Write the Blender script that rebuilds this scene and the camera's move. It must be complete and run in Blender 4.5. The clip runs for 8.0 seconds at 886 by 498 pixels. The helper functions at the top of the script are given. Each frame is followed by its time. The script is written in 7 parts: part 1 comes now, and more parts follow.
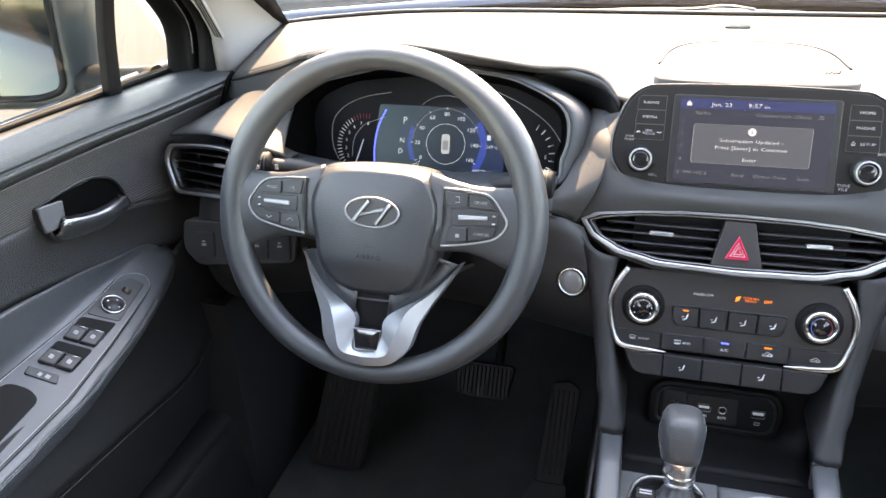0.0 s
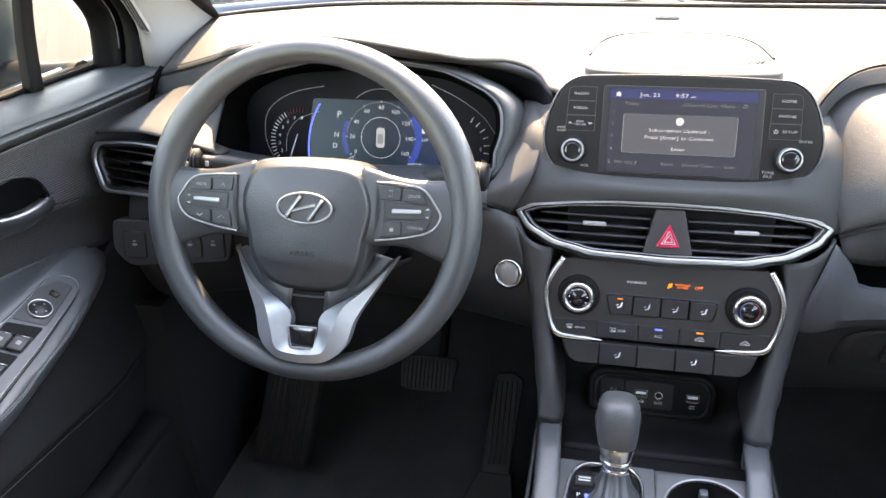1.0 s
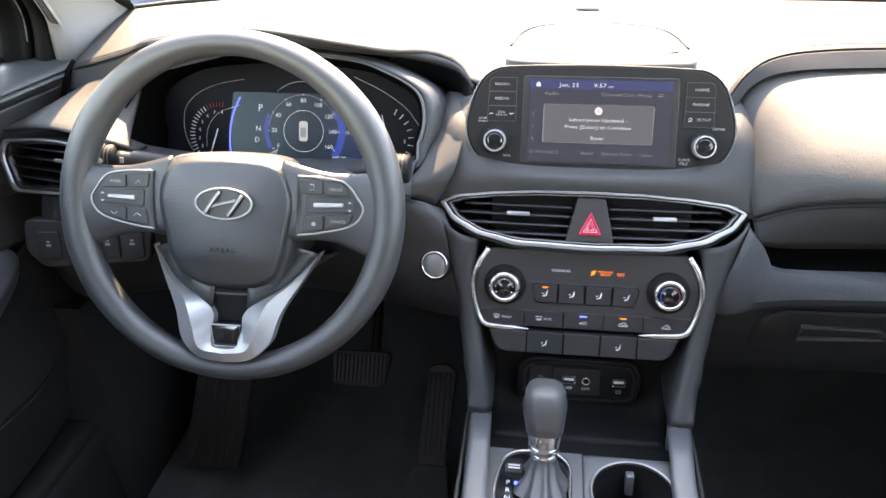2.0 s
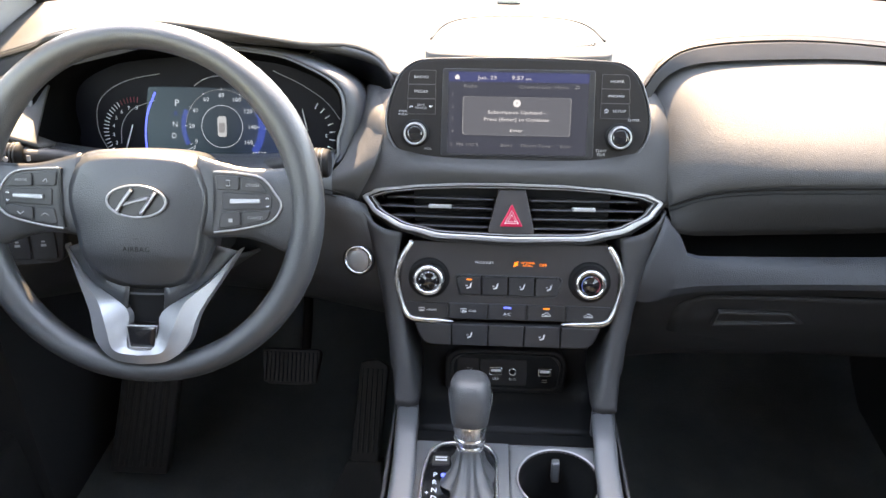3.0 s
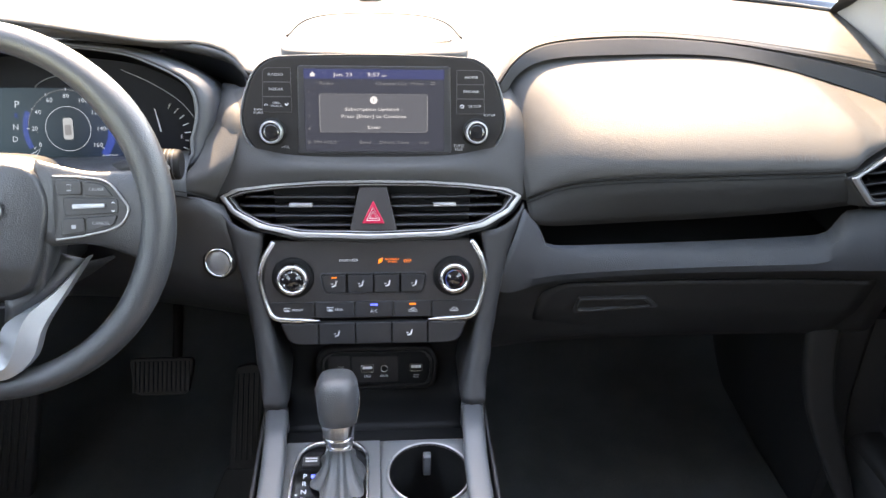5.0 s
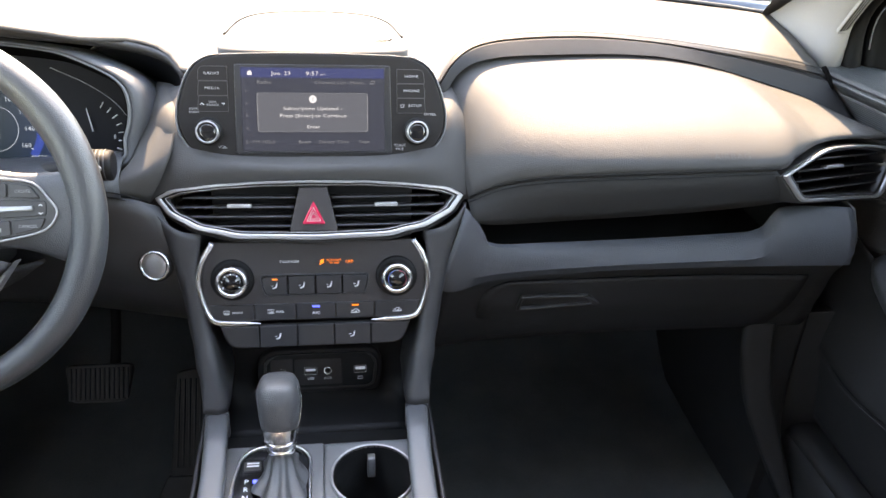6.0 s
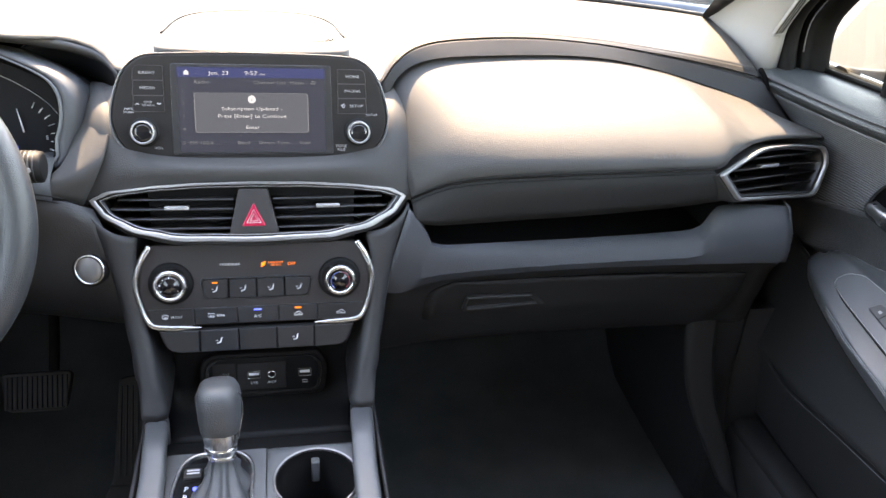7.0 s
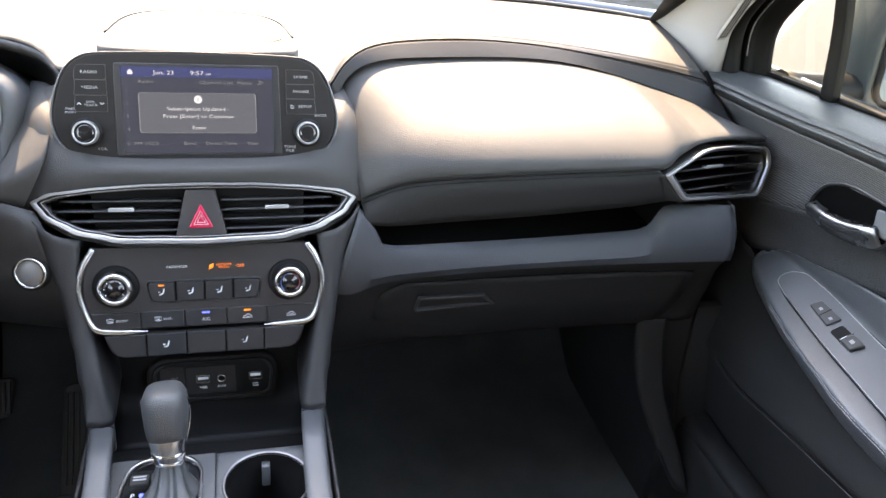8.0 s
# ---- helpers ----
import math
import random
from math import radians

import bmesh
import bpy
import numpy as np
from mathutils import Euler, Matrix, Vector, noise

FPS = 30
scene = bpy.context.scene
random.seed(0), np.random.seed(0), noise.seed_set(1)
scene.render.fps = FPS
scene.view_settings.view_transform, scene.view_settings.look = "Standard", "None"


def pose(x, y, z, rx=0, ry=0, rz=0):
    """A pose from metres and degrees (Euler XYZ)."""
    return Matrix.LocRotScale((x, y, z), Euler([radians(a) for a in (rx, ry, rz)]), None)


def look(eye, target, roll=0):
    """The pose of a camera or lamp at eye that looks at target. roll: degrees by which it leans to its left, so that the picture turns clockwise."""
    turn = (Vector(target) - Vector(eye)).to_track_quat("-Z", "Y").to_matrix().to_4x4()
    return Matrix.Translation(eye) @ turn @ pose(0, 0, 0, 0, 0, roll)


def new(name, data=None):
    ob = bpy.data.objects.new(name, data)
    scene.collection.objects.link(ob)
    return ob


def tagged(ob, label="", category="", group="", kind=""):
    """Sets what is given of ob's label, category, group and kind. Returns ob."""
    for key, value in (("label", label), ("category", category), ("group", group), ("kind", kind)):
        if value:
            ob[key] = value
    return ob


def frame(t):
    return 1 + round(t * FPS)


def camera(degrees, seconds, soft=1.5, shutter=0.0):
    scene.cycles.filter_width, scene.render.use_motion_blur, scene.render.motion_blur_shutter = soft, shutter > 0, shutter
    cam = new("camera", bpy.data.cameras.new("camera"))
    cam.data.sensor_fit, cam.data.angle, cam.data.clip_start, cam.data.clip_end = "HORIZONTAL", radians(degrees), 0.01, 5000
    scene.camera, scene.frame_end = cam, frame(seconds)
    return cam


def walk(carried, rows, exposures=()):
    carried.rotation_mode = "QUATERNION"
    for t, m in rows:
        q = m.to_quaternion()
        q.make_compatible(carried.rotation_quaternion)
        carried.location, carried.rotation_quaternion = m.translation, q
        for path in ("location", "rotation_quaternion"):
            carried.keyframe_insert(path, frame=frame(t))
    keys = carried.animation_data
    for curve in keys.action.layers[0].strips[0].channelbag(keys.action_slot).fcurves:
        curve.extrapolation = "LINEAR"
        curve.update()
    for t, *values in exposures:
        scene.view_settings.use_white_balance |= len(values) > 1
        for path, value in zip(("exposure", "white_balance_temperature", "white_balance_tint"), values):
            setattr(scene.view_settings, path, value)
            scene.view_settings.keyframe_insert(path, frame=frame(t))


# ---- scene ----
# Front cabin of a parked family SUV, seen from between the front seats.
# Metres; x to the car's right, y ahead, z up; x = 0 is the middle of the dashboard.

EXPO = 5.25   # stops
cam = camera(59.5, 8.0)
# seconds, eye x y z, yaw to the left, pitch up, roll
PATH = [
    (0, -0.0905, -0.7854, 1.0019, 16.909, -28.000, -2.621),
    (0.5, -0.0835, -0.7818, 1.0003, 15.073, -28.299, -2.381),
    (1, -0.0744, -0.7783, 0.9996, 12.854, -28.605, -2.036),
    (1.5, -0.0679, -0.7754, 0.9988, 10.334, -28.951, -1.563),
    (3, -0.0343, -0.7715, 0.9931, 3.120, -29.510, 0.059),
    (3.5, -0.0291, -0.7702, 0.9950, 0.542, -29.679, 0.719),
    (4, -0.0145, -0.7709, 0.9953, -1.438, -29.741, 1.127),
    (4.5, -0.0014, -0.7739, 0.9938, -3.358, -29.570, 1.506),
    (6, 0.0166, -0.7721, 0.9911, -9.545, -29.315, 3.444),
    (6.5, 0.0272, -0.7722, 0.9900, -11.247, -29.150, 3.992),
    (7, 0.0340, -0.7732, 0.9898, -13.029, -28.960, 4.621),
    (7.5, 0.0405, -0.7743, 0.9890, -14.773, -28.788, 5.234),
    (8, 0.0444, -0.7781, 0.9881, -16.327, -28.421, 5.796),
]
walk(cam, [(t, pose(x, y, z, 0, 0, yaw) @ pose(0, 0, 0, 90 + pitch, 0, 0) @ pose(0, 0, 0, 0, 0, roll)) for t, x, y, z, yaw, pitch, roll in PATH],
     exposures=[(0, EXPO, 9700, 19), (8, EXPO, 9700, 19)])

# ---------------------------------------------------------------- light
world = bpy.data.worlds.new("sky")
scene.world = world
world.use_nodes = True
wn = world.node_tree.nodes
sky = wn.new("ShaderNodeTexSky")
sky.sky_type, sky.sun_disc = "NISHITA", False
sky.dust_density = 0.4
SUN_UP, SUN_SIDE = 52.0, -2.0          # degrees over the horizon; degrees to the right of straight ahead
sky.sun_elevation, sky.sun_rotation = radians(SUN_UP), radians(SUN_SIDE)
world.node_tree.links.new(sky.outputs[0], wn["Background"].inputs[0])
wn["Background"].inputs[1].default_value = 0.11
sun = new("sun", bpy.data.lights.new("sun", "SUN"))
sun.data.energy, sun.data.angle, sun.data.color = 1.2, radians(0.53), (1.0, 0.88, 0.73)
sun.matrix_world = look((0, 0, 0), (-math.sin(radians(SUN_SIDE)) * math.cos(radians(SUN_UP)), -math.cos(radians(SUN_SIDE)) * math.cos(radians(SUN_UP)), -math.sin(radians(SUN_UP))))


# ---------------------------------------------------------------- materials
def mat(name, color, rough=0.5, metal=0.0, grain=0.0, size=900.0, tint=0.12, coat=0.0, emit=None, power=0.0, cells=False, spec=0.5):
    """A surface with blotchy colour at hand scale, fine colour grain, roughness that wanders, and bumps grain metres deep at size per metre."""
    m = bpy.data.materials.new(name)
    m.use_nodes = True
    n, l = m.node_tree.nodes, m.node_tree.links
    b = n["Principled BSDF"]
    b.inputs["Metallic"].default_value = metal
    b.inputs["Coat Weight"].default_value = coat
    b.inputs["Specular IOR Level"].default_value = spec
    b.inputs["Coat Roughness"].default_value = 0.08
    geo = n.new("ShaderNodeTexCoord")
    big = n.new("ShaderNodeTexNoise")
    big.inputs["Scale"].default_value, big.inputs["Detail"].default_value = 14.0, 4.0
    fine = n.new("ShaderNodeTexNoise")
    fine.inputs["Scale"].default_value, fine.inputs["Detail"].default_value = size, 2.0
    for t in (big, fine):
        l.new(geo.outputs["Object"], t.inputs["Vector"])
    ramp = n.new("ShaderNodeMapRange")
    ramp.inputs["To Min"].default_value, ramp.inputs["To Max"].default_value = 1 - tint, 1 + tint
    l.new(big.outputs["Fac"], ramp.inputs["Value"])
    ramp2 = n.new("ShaderNodeMapRange")
    ramp2.inputs["To Min"].default_value, ramp2.inputs["To Max"].default_value = 1 - tint, 1 + tint
    l.new(fine.outputs["Fac"], ramp2.inputs["Value"])
    mul = n.new("ShaderNodeMath")
    mul.operation = "MULTIPLY"
    l.new(ramp.outputs[0], mul.inputs[0]), l.new(ramp2.outputs[0], mul.inputs[1])
    mix = n.new("ShaderNodeVectorMath")
    mix.operation = "SCALE"
    mix.inputs[0].default_value = color
    l.new(mul.outputs[0], mix.inputs["Scale"])
    l.new(mix.outputs[0], b.inputs["Base Color"])
    r = n.new("ShaderNodeMapRange")
    r.inputs["To Min"].default_value, r.inputs["To Max"].default_value = max(rough - 0.07, 0.02), min(rough + 0.07, 1)
    l.new(big.outputs["Fac"], r.inputs["Value"])
    l.new(r.outputs[0], b.inputs["Roughness"])
    if grain:
        bump = n.new("ShaderNodeBump")
        bump.inputs["Strength"].default_value, bump.inputs["Distance"].default_value = 0.6, grain
        if cells:
            vor = n.new("ShaderNodeTexVoronoi")
            vor.inputs["Scale"].default_value = size
            l.new(geo.outputs["Object"], vor.inputs["Vector"])
            l.new(vor.outputs["Distance"], bump.inputs["Height"])
        else:
            l.new(fine.outputs["Fac"], bump.inputs["Height"])
        l.new(bump.outputs[0], b.inputs["Normal"])
    if emit:
        b.inputs["Emission Color"].default_value = (*emit, 1)
        b.inputs["Emission Strength"].default_value = power
    return m


def wave_mat(name, color, rough, axis, scale, depth, tint=0.25):
    """Woven or ribbed cloth: fine ribs across one axis, with threads that wander."""
    m = mat(name, color, rough, tint=tint)
    n, l = m.node_tree.nodes, m.node_tree.links
    w = n.new("ShaderNodeTexWave")
    w.bands_direction = axis
    w.inputs["Scale"].default_value, w.inputs["Distortion"].default_value, w.inputs["Detail Scale"].default_value = scale, 0.5, 30.0
    band = n.new("ShaderNodeMapRange")
    band.inputs["To Min"].default_value, band.inputs["To Max"].default_value = 0.45, 1.25
    l.new(w.outputs["Fac"], band.inputs["Value"])
    tone = n.new("ShaderNodeVectorMath")
    tone.operation = "SCALE"
    l.new(n["Principled BSDF"].inputs["Base Color"].links[0].from_socket, tone.inputs[0])
    l.new(band.outputs[0], tone.inputs["Scale"])
    l.new(tone.outputs[0], n["Principled BSDF"].inputs["Base Color"])
    bump = n.new("ShaderNodeBump")
    bump.inputs["Strength"].default_value, bump.inputs["Distance"].default_value = 0.8, depth
    l.new(n["Texture Coordinate"].outputs["Object"], w.inputs["Vector"])
    l.new(w.outputs["Fac"], bump.inputs["Height"])
    l.new(bump.outputs[0], n["Principled BSDF"].inputs["Normal"])
    return m


VINYL = mat("dark_grained_vinyl", (0.038, 0.0372, 0.0362), 0.60, spec=0.35, grain=0.00045, size=1000, cells=True)
PLASTIC = mat("dark_grained_plastic", (0.036, 0.039, 0.043), 0.42, grain=0.0006, size=950, cells=True)
HARD = mat("hard_dark_plastic", (0.024, 0.024, 0.025), 0.46, spec=0.5, grain=0.0004, size=900, cells=True)
SATIN = mat("satin_black_plastic", (0.018, 0.018, 0.019), 0.34, grain=0.0001, size=1500, tint=0.06)
GLOVE = mat("black_lower_plastic", (0.018, 0.018, 0.0185), 0.55, spec=0.25, grain=0.0004, size=900, cells=True)
ROLL = mat("dark_padded_vinyl", (0.022, 0.0222, 0.0225), 0.56, spec=0.25, grain=0.0006, size=900, cells=True)
BAND = mat("blue_grey_band_plastic", (0.031, 0.0345, 0.0395), 0.42, grain=0.0006, size=950, cells=True)
PANEL = mat("charcoal_panel_plastic", (0.118, 0.125, 0.130), 0.42, metal=0.25, spec=0.45, grain=0.0001, size=1800, tint=0.06)
SWITCH = mat("satin_switch_plate", (0.108, 0.111, 0.117), 0.36, metal=0.25, spec=0.45, grain=0.0001, size=1800, tint=0.06)
KEYGREY = mat("dark_grey_key_plastic", (0.042, 0.043, 0.045), 0.38, grain=0.0001, size=1500, tint=0.06)
BUTTON = mat("black_button_plastic", (0.020, 0.020, 0.021), 0.40, grain=0.0001, size=1500, tint=0.06)
GLOSS = mat("gloss_black_plastic", (0.008, 0.008, 0.009), 0.08, tint=0.05, coat=0.6)
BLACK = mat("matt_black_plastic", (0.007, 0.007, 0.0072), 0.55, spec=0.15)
# near-black colour in place of the shade inside recesses, ducts, funnel and end gaps
VOID = mat("recess_shade_black", (0.002, 0.002, 0.002), 0.8, spec=0.03)
LEATHER = mat("grey_black_leather", (0.064, 0.067, 0.071), 0.30, spec=0.7, grain=0.0004, size=700, cells=True)
KNOBSKIN = mat("grey_grained_leather", (0.058, 0.060, 0.062), 0.40, spec=0.55, grain=0.0006, size=800, cells=True)
CHROME = mat("satin_chrome", (0.60, 0.60, 0.60), 0.25, metal=1.0, tint=0.04)
CLIMATE = mat("charcoal_climate_plastic", (0.034, 0.031, 0.031), 0.44, spec=0.4, grain=0.0001, size=1800, tint=0.06)
DARKRED = mat("dim_red_print", (0.20, 0.02, 0.03), 0.5, tint=0.03)
DIMBLUE = mat("dim_blue_print", (0.03, 0.06, 0.22), 0.5, tint=0.03)
VENTRIM = mat("satin_nickel_trim", (0.33, 0.325, 0.32), 0.36, metal=0.7, tint=0.05)
RIMSKIN = mat("grained_wheel_skin", (0.032, 0.034, 0.036), 0.38, spec=0.75, grain=0.0004, size=800, cells=True)
MIRROR = mat("bright_chrome", (0.85, 0.85, 0.86), 0.07, metal=1.0, tint=0.02)
SILVER = mat("satin_silver_paint", (0.33, 0.337, 0.345), 0.38, metal=0.65, grain=0.00005, size=3000, tint=0.04)
GREYMETAL = mat("grey_tab_paint", (0.16, 0.165, 0.17), 0.42, metal=0.5, tint=0.05)
PULLMETAL = mat("brushed_handle_metal", (0.20, 0.205, 0.21), 0.28, metal=0.9, tint=0.05)
GREYTRIM = mat("grey_metallic_trim", (0.105, 0.110, 0.116), 0.48, metal=0.35, grain=0.0001, size=2500, tint=0.05)
DOORSKIN = mat("grained_door_vinyl", (0.045, 0.045, 0.046), 0.38, grain=0.0012, size=560, cells=True)
CLOTH = wave_mat("ribbed_grey_door_cloth", (0.085, 0.085, 0.085), 0.80, "Z", 95.0, 0.0012)
CARPET = mat("black_carpet", (0.085, 0.094, 0.096), 0.95, spec=0.2, grain=0.003, size=700, tint=0.35)
FACE = mat("matt_black_face_plastic", (0.011, 0.0095, 0.0092), 0.62, spec=0.22, grain=0.00008, size=1600, tint=0.06)
FASCIA = mat("deep_black_fascia_plastic", (0.020, 0.018, 0.0175), 0.48, spec=0.3, grain=0.0001, size=1500, tint=0.06)
RUBBER = mat("black_rubber", (0.016, 0.016, 0.016), 0.6, grain=0.0004, size=700)
SILL = mat("dark_sill_plastic", (0.030, 0.033, 0.034), 0.48, spec=0.3, grain=0.0006, size=700, cells=True)
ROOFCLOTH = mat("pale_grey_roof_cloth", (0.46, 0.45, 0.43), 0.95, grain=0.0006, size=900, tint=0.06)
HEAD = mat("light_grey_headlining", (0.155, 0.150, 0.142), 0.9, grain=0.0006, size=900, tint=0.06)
SEAL = mat("black_rubber_seal", (0.003, 0.003, 0.003), 0.6, spec=0.08, grain=0.0003, size=600)
THREAD = mat("grey_thread", (0.34, 0.34, 0.34), 0.8)
WHITE = mat("white_print", (0.75, 0.75, 0.75), 0.5, tint=0.03)
DIM = mat("grey_print", (0.30, 0.30, 0.30), 0.5, tint=0.03)
RED = mat("red_translucent_plastic", (0.48, 0.012, 0.05), 0.25, tint=0.05, coat=0.4)
ORANGE = mat("orange_lamp", (0.8, 0.2, 0.02), 0.5, emit=(1.0, 0.20, 0.015), power=0.045)
BLUE = mat("blue_lamp", (0.05, 0.1, 0.8), 0.5, emit=(0.05, 0.10, 1.0), power=0.10)
SHELL = mat("dusty_dark_paint", (0.020, 0.028, 0.032), 0.38, spec=0.4, tint=0.25)
PAINT = mat("dark_blue_car_paint", (0.012, 0.018, 0.028), 0.16, metal=0.3, coat=0.8, tint=0.05)
PAVE = mat("pale_concrete", (0.0200, 0.0194, 0.0176), 0.9, grain=0.004, size=60, tint=0.18)


def glow(name, color, power):
    color = (color[0] * 0.84, color[1], color[2] * 1.2)
    return mat(name, (0.01, 0.01, 0.012), 0.35, tint=0.02, spec=0.15, emit=color, power=power * 0.07)


def glass(name, tint=(1, 1, 1), rough=0.0):
    m = bpy.data.materials.new(name)
    m.use_nodes = True
    n, l = m.node_tree.nodes, m.node_tree.links
    n.remove(n["Principled BSDF"])
    t, g, x, f = n.new("ShaderNodeBsdfTransparent"), n.new("ShaderNodeBsdfGlossy"), n.new("ShaderNodeMixShader"), n.new("ShaderNodeLayerWeight")
    steep, gloss = n.new("ShaderNodeMath"), n.new("ShaderNodeMath")
    t.inputs[0].default_value = (*tint, 1)
    g.inputs["Roughness"].default_value = rough
    f.inputs[0].default_value = 0.5
    steep.operation, gloss.operation = "POWER", "MULTIPLY_ADD"
    steep.inputs[1].default_value, gloss.inputs[1].default_value, gloss.inputs[2].default_value = 4.0, 0.8, 0.05
    l.new(f.outputs["Facing"], steep.inputs[0]), l.new(steep.outputs[0], gloss.inputs[0])
    l.new(gloss.outputs[0], x.inputs[0]), l.new(t.outputs[0], x.inputs[1]), l.new(g.outputs[0], x.inputs[2])
    l.new(x.outputs[0], n["Material Output"].inputs["Surface"])
    return m


GLASS = glass("clear_windshield_glass", (0.88, 0.91, 0.88))
SIDEGLASS = glass("tinted_window_glass", (0.62, 0.63, 0.57))


# ---------------------------------------------------------------- mesh helpers
def curve(pts, n):
    """n points on a smooth line through pts."""
    p = [Vector(q) for q in pts]
    p = [p[0] * 2 - p[1]] + p + [p[-1] * 2 - p[-2]]
    seg = [(p[i + 1] - p[i]).length for i in range(1, len(p) - 2)]
    total, out = sum(seg), []
    for k in range(n):
        d, i = total * k / (n - 1), 0
        while i < len(seg) - 1 and d > seg[i]:
            d -= seg[i]
            i += 1
        t = min(d / seg[i], 1.0) if seg[i] else 0
        a, b, c, e = p[i], p[i + 1], p[i + 2], p[i + 3]
        out.append(0.5 * (2 * b + (c - a) * t + (2 * a - 5 * b + 4 * c - e) * t * t + (3 * b - a - 3 * c + e) * t ** 3))
    return out


def ring(pts, n):
    """n points on a smooth closed line through pts."""
    p = [Vector(q) for q in pts]
    k = len(p)
    seg = [(p[(i + 1) % k] - p[i]).length for i in range(k)]
    total, out = sum(seg), []
    for j in range(n):
        d, i = total * j / n, 0
        while i < k - 1 and d > seg[i]:
            d -= seg[i]
            i += 1
        t = d / seg[i]
        a, b, c, e = p[i - 1], p[i], p[(i + 1) % k], p[(i + 2) % k]
        out.append(0.5 * (2 * b + (c - a) * t + (2 * a - 5 * b + 4 * c - e) * t * t + (3 * b - a - 3 * c + e) * t ** 3))
    return out


def rounded(pts, r, n=4):
    """A polygon of (u, v) with its corners rounded by r (a number, or one for each corner)."""
    out, k = [], len(pts)
    for i in range(k):
        a, b, c = Vector(pts[i - 1]), Vector(pts[i]), Vector(pts[(i + 1) % k])
        q = r[i] if isinstance(r, (list, tuple)) else r
        q = min(q, (a - b).length * 0.49, (c - b).length * 0.49)
        s, e = b + (a - b).normalized() * q, b + (c - b).normalized() * q
        for j in range(n + 1):
            t = j / n
            out.append(s * (1 - t) ** 2 + b * 2 * t * (1 - t) + e * t * t)
    return out


def rect(u0, v0, u1, v1):
    return [(u0, v0), (u1, v0), (u1, v1), (u0, v1)]


def loft(rows, close_u=False, close_v=False):
    """A smooth sheet over equal rows of points."""
    bm = bmesh.new()
    vs = [[bm.verts.new(p) for p in row] for row in rows]
    m, n = len(vs), len(vs[0])
    for i in range(m if close_v else m - 1):
        for j in range(n if close_u else n - 1):
            q = (vs[i][j], vs[i][(j + 1) % n], vs[(i + 1) % m][(j + 1) % n], vs[(i + 1) % m][j])
            if len(set(q)) == 4:
                bm.faces.new(q)
    for f in bm.faces:
        f.smooth = True
    bmesh.ops.recalc_face_normals(bm, faces=bm.faces)
    return bm


def across(lines, n, m):
    """A sheet through several long lines: n points along each, m steps over them, smooth both ways."""
    long = [curve(l, n) for l in lines]
    cols = [curve([l[i] for l in long], m) for i in range(n)]
    return loft([[c[j] for c in cols] for j in range(m)])


class Face:
    """A flat working plane: u to the right, v up its face, w out of it; bow curves it away at the sides."""

    def __init__(self, o, lean=0.0, yaw=0.0, bow=0.0, roll=0.0):
        self.m = Matrix.Translation(o) @ pose(0, 0, 0, 0, 0, yaw) @ pose(0, 0, 0, -lean, 0, 0) @ pose(0, 0, 0, 90, 0, 0) @ pose(0, 0, 0, 0, 0, roll)
        self.bow = bow

    def at(self, u, v, w=0.0):
        return self.m @ Vector((u, v, w - self.bow * u * u))


class Axes:
    bow = 0.0

    def __init__(self, o, u, v, w):
        self.o, self.u, self.v, self.w = Vector(o), Vector(u).normalized(), Vector(v).normalized(), Vector(w).normalized()

    def at(self, u, v, w=0.0):
        return self.o + self.u * u + self.v * v + self.w * w


def slab(face, outline, w0, w1, bevel=0.0015, crown=0.0):
    """A plate with that outline from w0 to w1, its front edge rounded, its front crowned."""
    bm = bmesh.new()
    pts = [Vector((p[0], p[1])) for p in outline]
    c = sum(pts, Vector((0, 0))) / len(pts)
    rows = [(0.0, w0), (0.0, w1 - bevel), (bevel * 0.3, w1 - bevel * 0.3), (bevel, w1)]
    rings = []
    for inset, w in rows:
        row = []
        for i, p in enumerate(pts):
            t = (pts[(i + 1) % len(pts)] - pts[i - 1]).normalized()
            nrm = Vector((t.y, -t.x))
            q = p - nrm * inset if _ccw(pts) else p + nrm * inset
            row.append(bm.verts.new(face.at(q.x, q.y, w)))
        rings.append(row)
    k = len(pts)
    for a, b in zip(rings, rings[1:]):
        for i in range(k):
            f = bm.faces.new((a[i], a[(i + 1) % k], b[(i + 1) % k], b[i]))
            f.smooth = bevel > 0.0004
    if crown:
        top = []
        for s in (0.92, 0.84, 0.76, 0.68, 0.6, 0.5, 0.4, 0.3, 0.15):
            row = []
            for i, p in enumerate(pts):
                q = c + (p - c) * s
                row.append(bm.verts.new(face.at(q.x, q.y, w1 + crown * (1 - s * s))))
            top.append(row)
        for a, b in zip([rings[-1]] + top, top):
            for i in range(k):
                bm.faces.new((a[i], a[(i + 1) % k], b[(i + 1) % k], b[i])).smooth = True
        mid = bm.verts.new(face.at(c.x, c.y, w1 + crown))
        for i in range(k):
            bm.faces.new((top[-1][i], top[-1][(i + 1) % k], mid)).smooth = True
    else:
        bm.faces.new(rings[-1])
    bm.faces.new(list(reversed(rings[0])))
    bmesh.ops.recalc_face_normals(bm, faces=bm.faces)
    return bm


def _ccw(pts):
    return sum(a.x * b.y - b.x * a.y for a, b in zip(pts, pts[1:] + pts[:1])) > 0


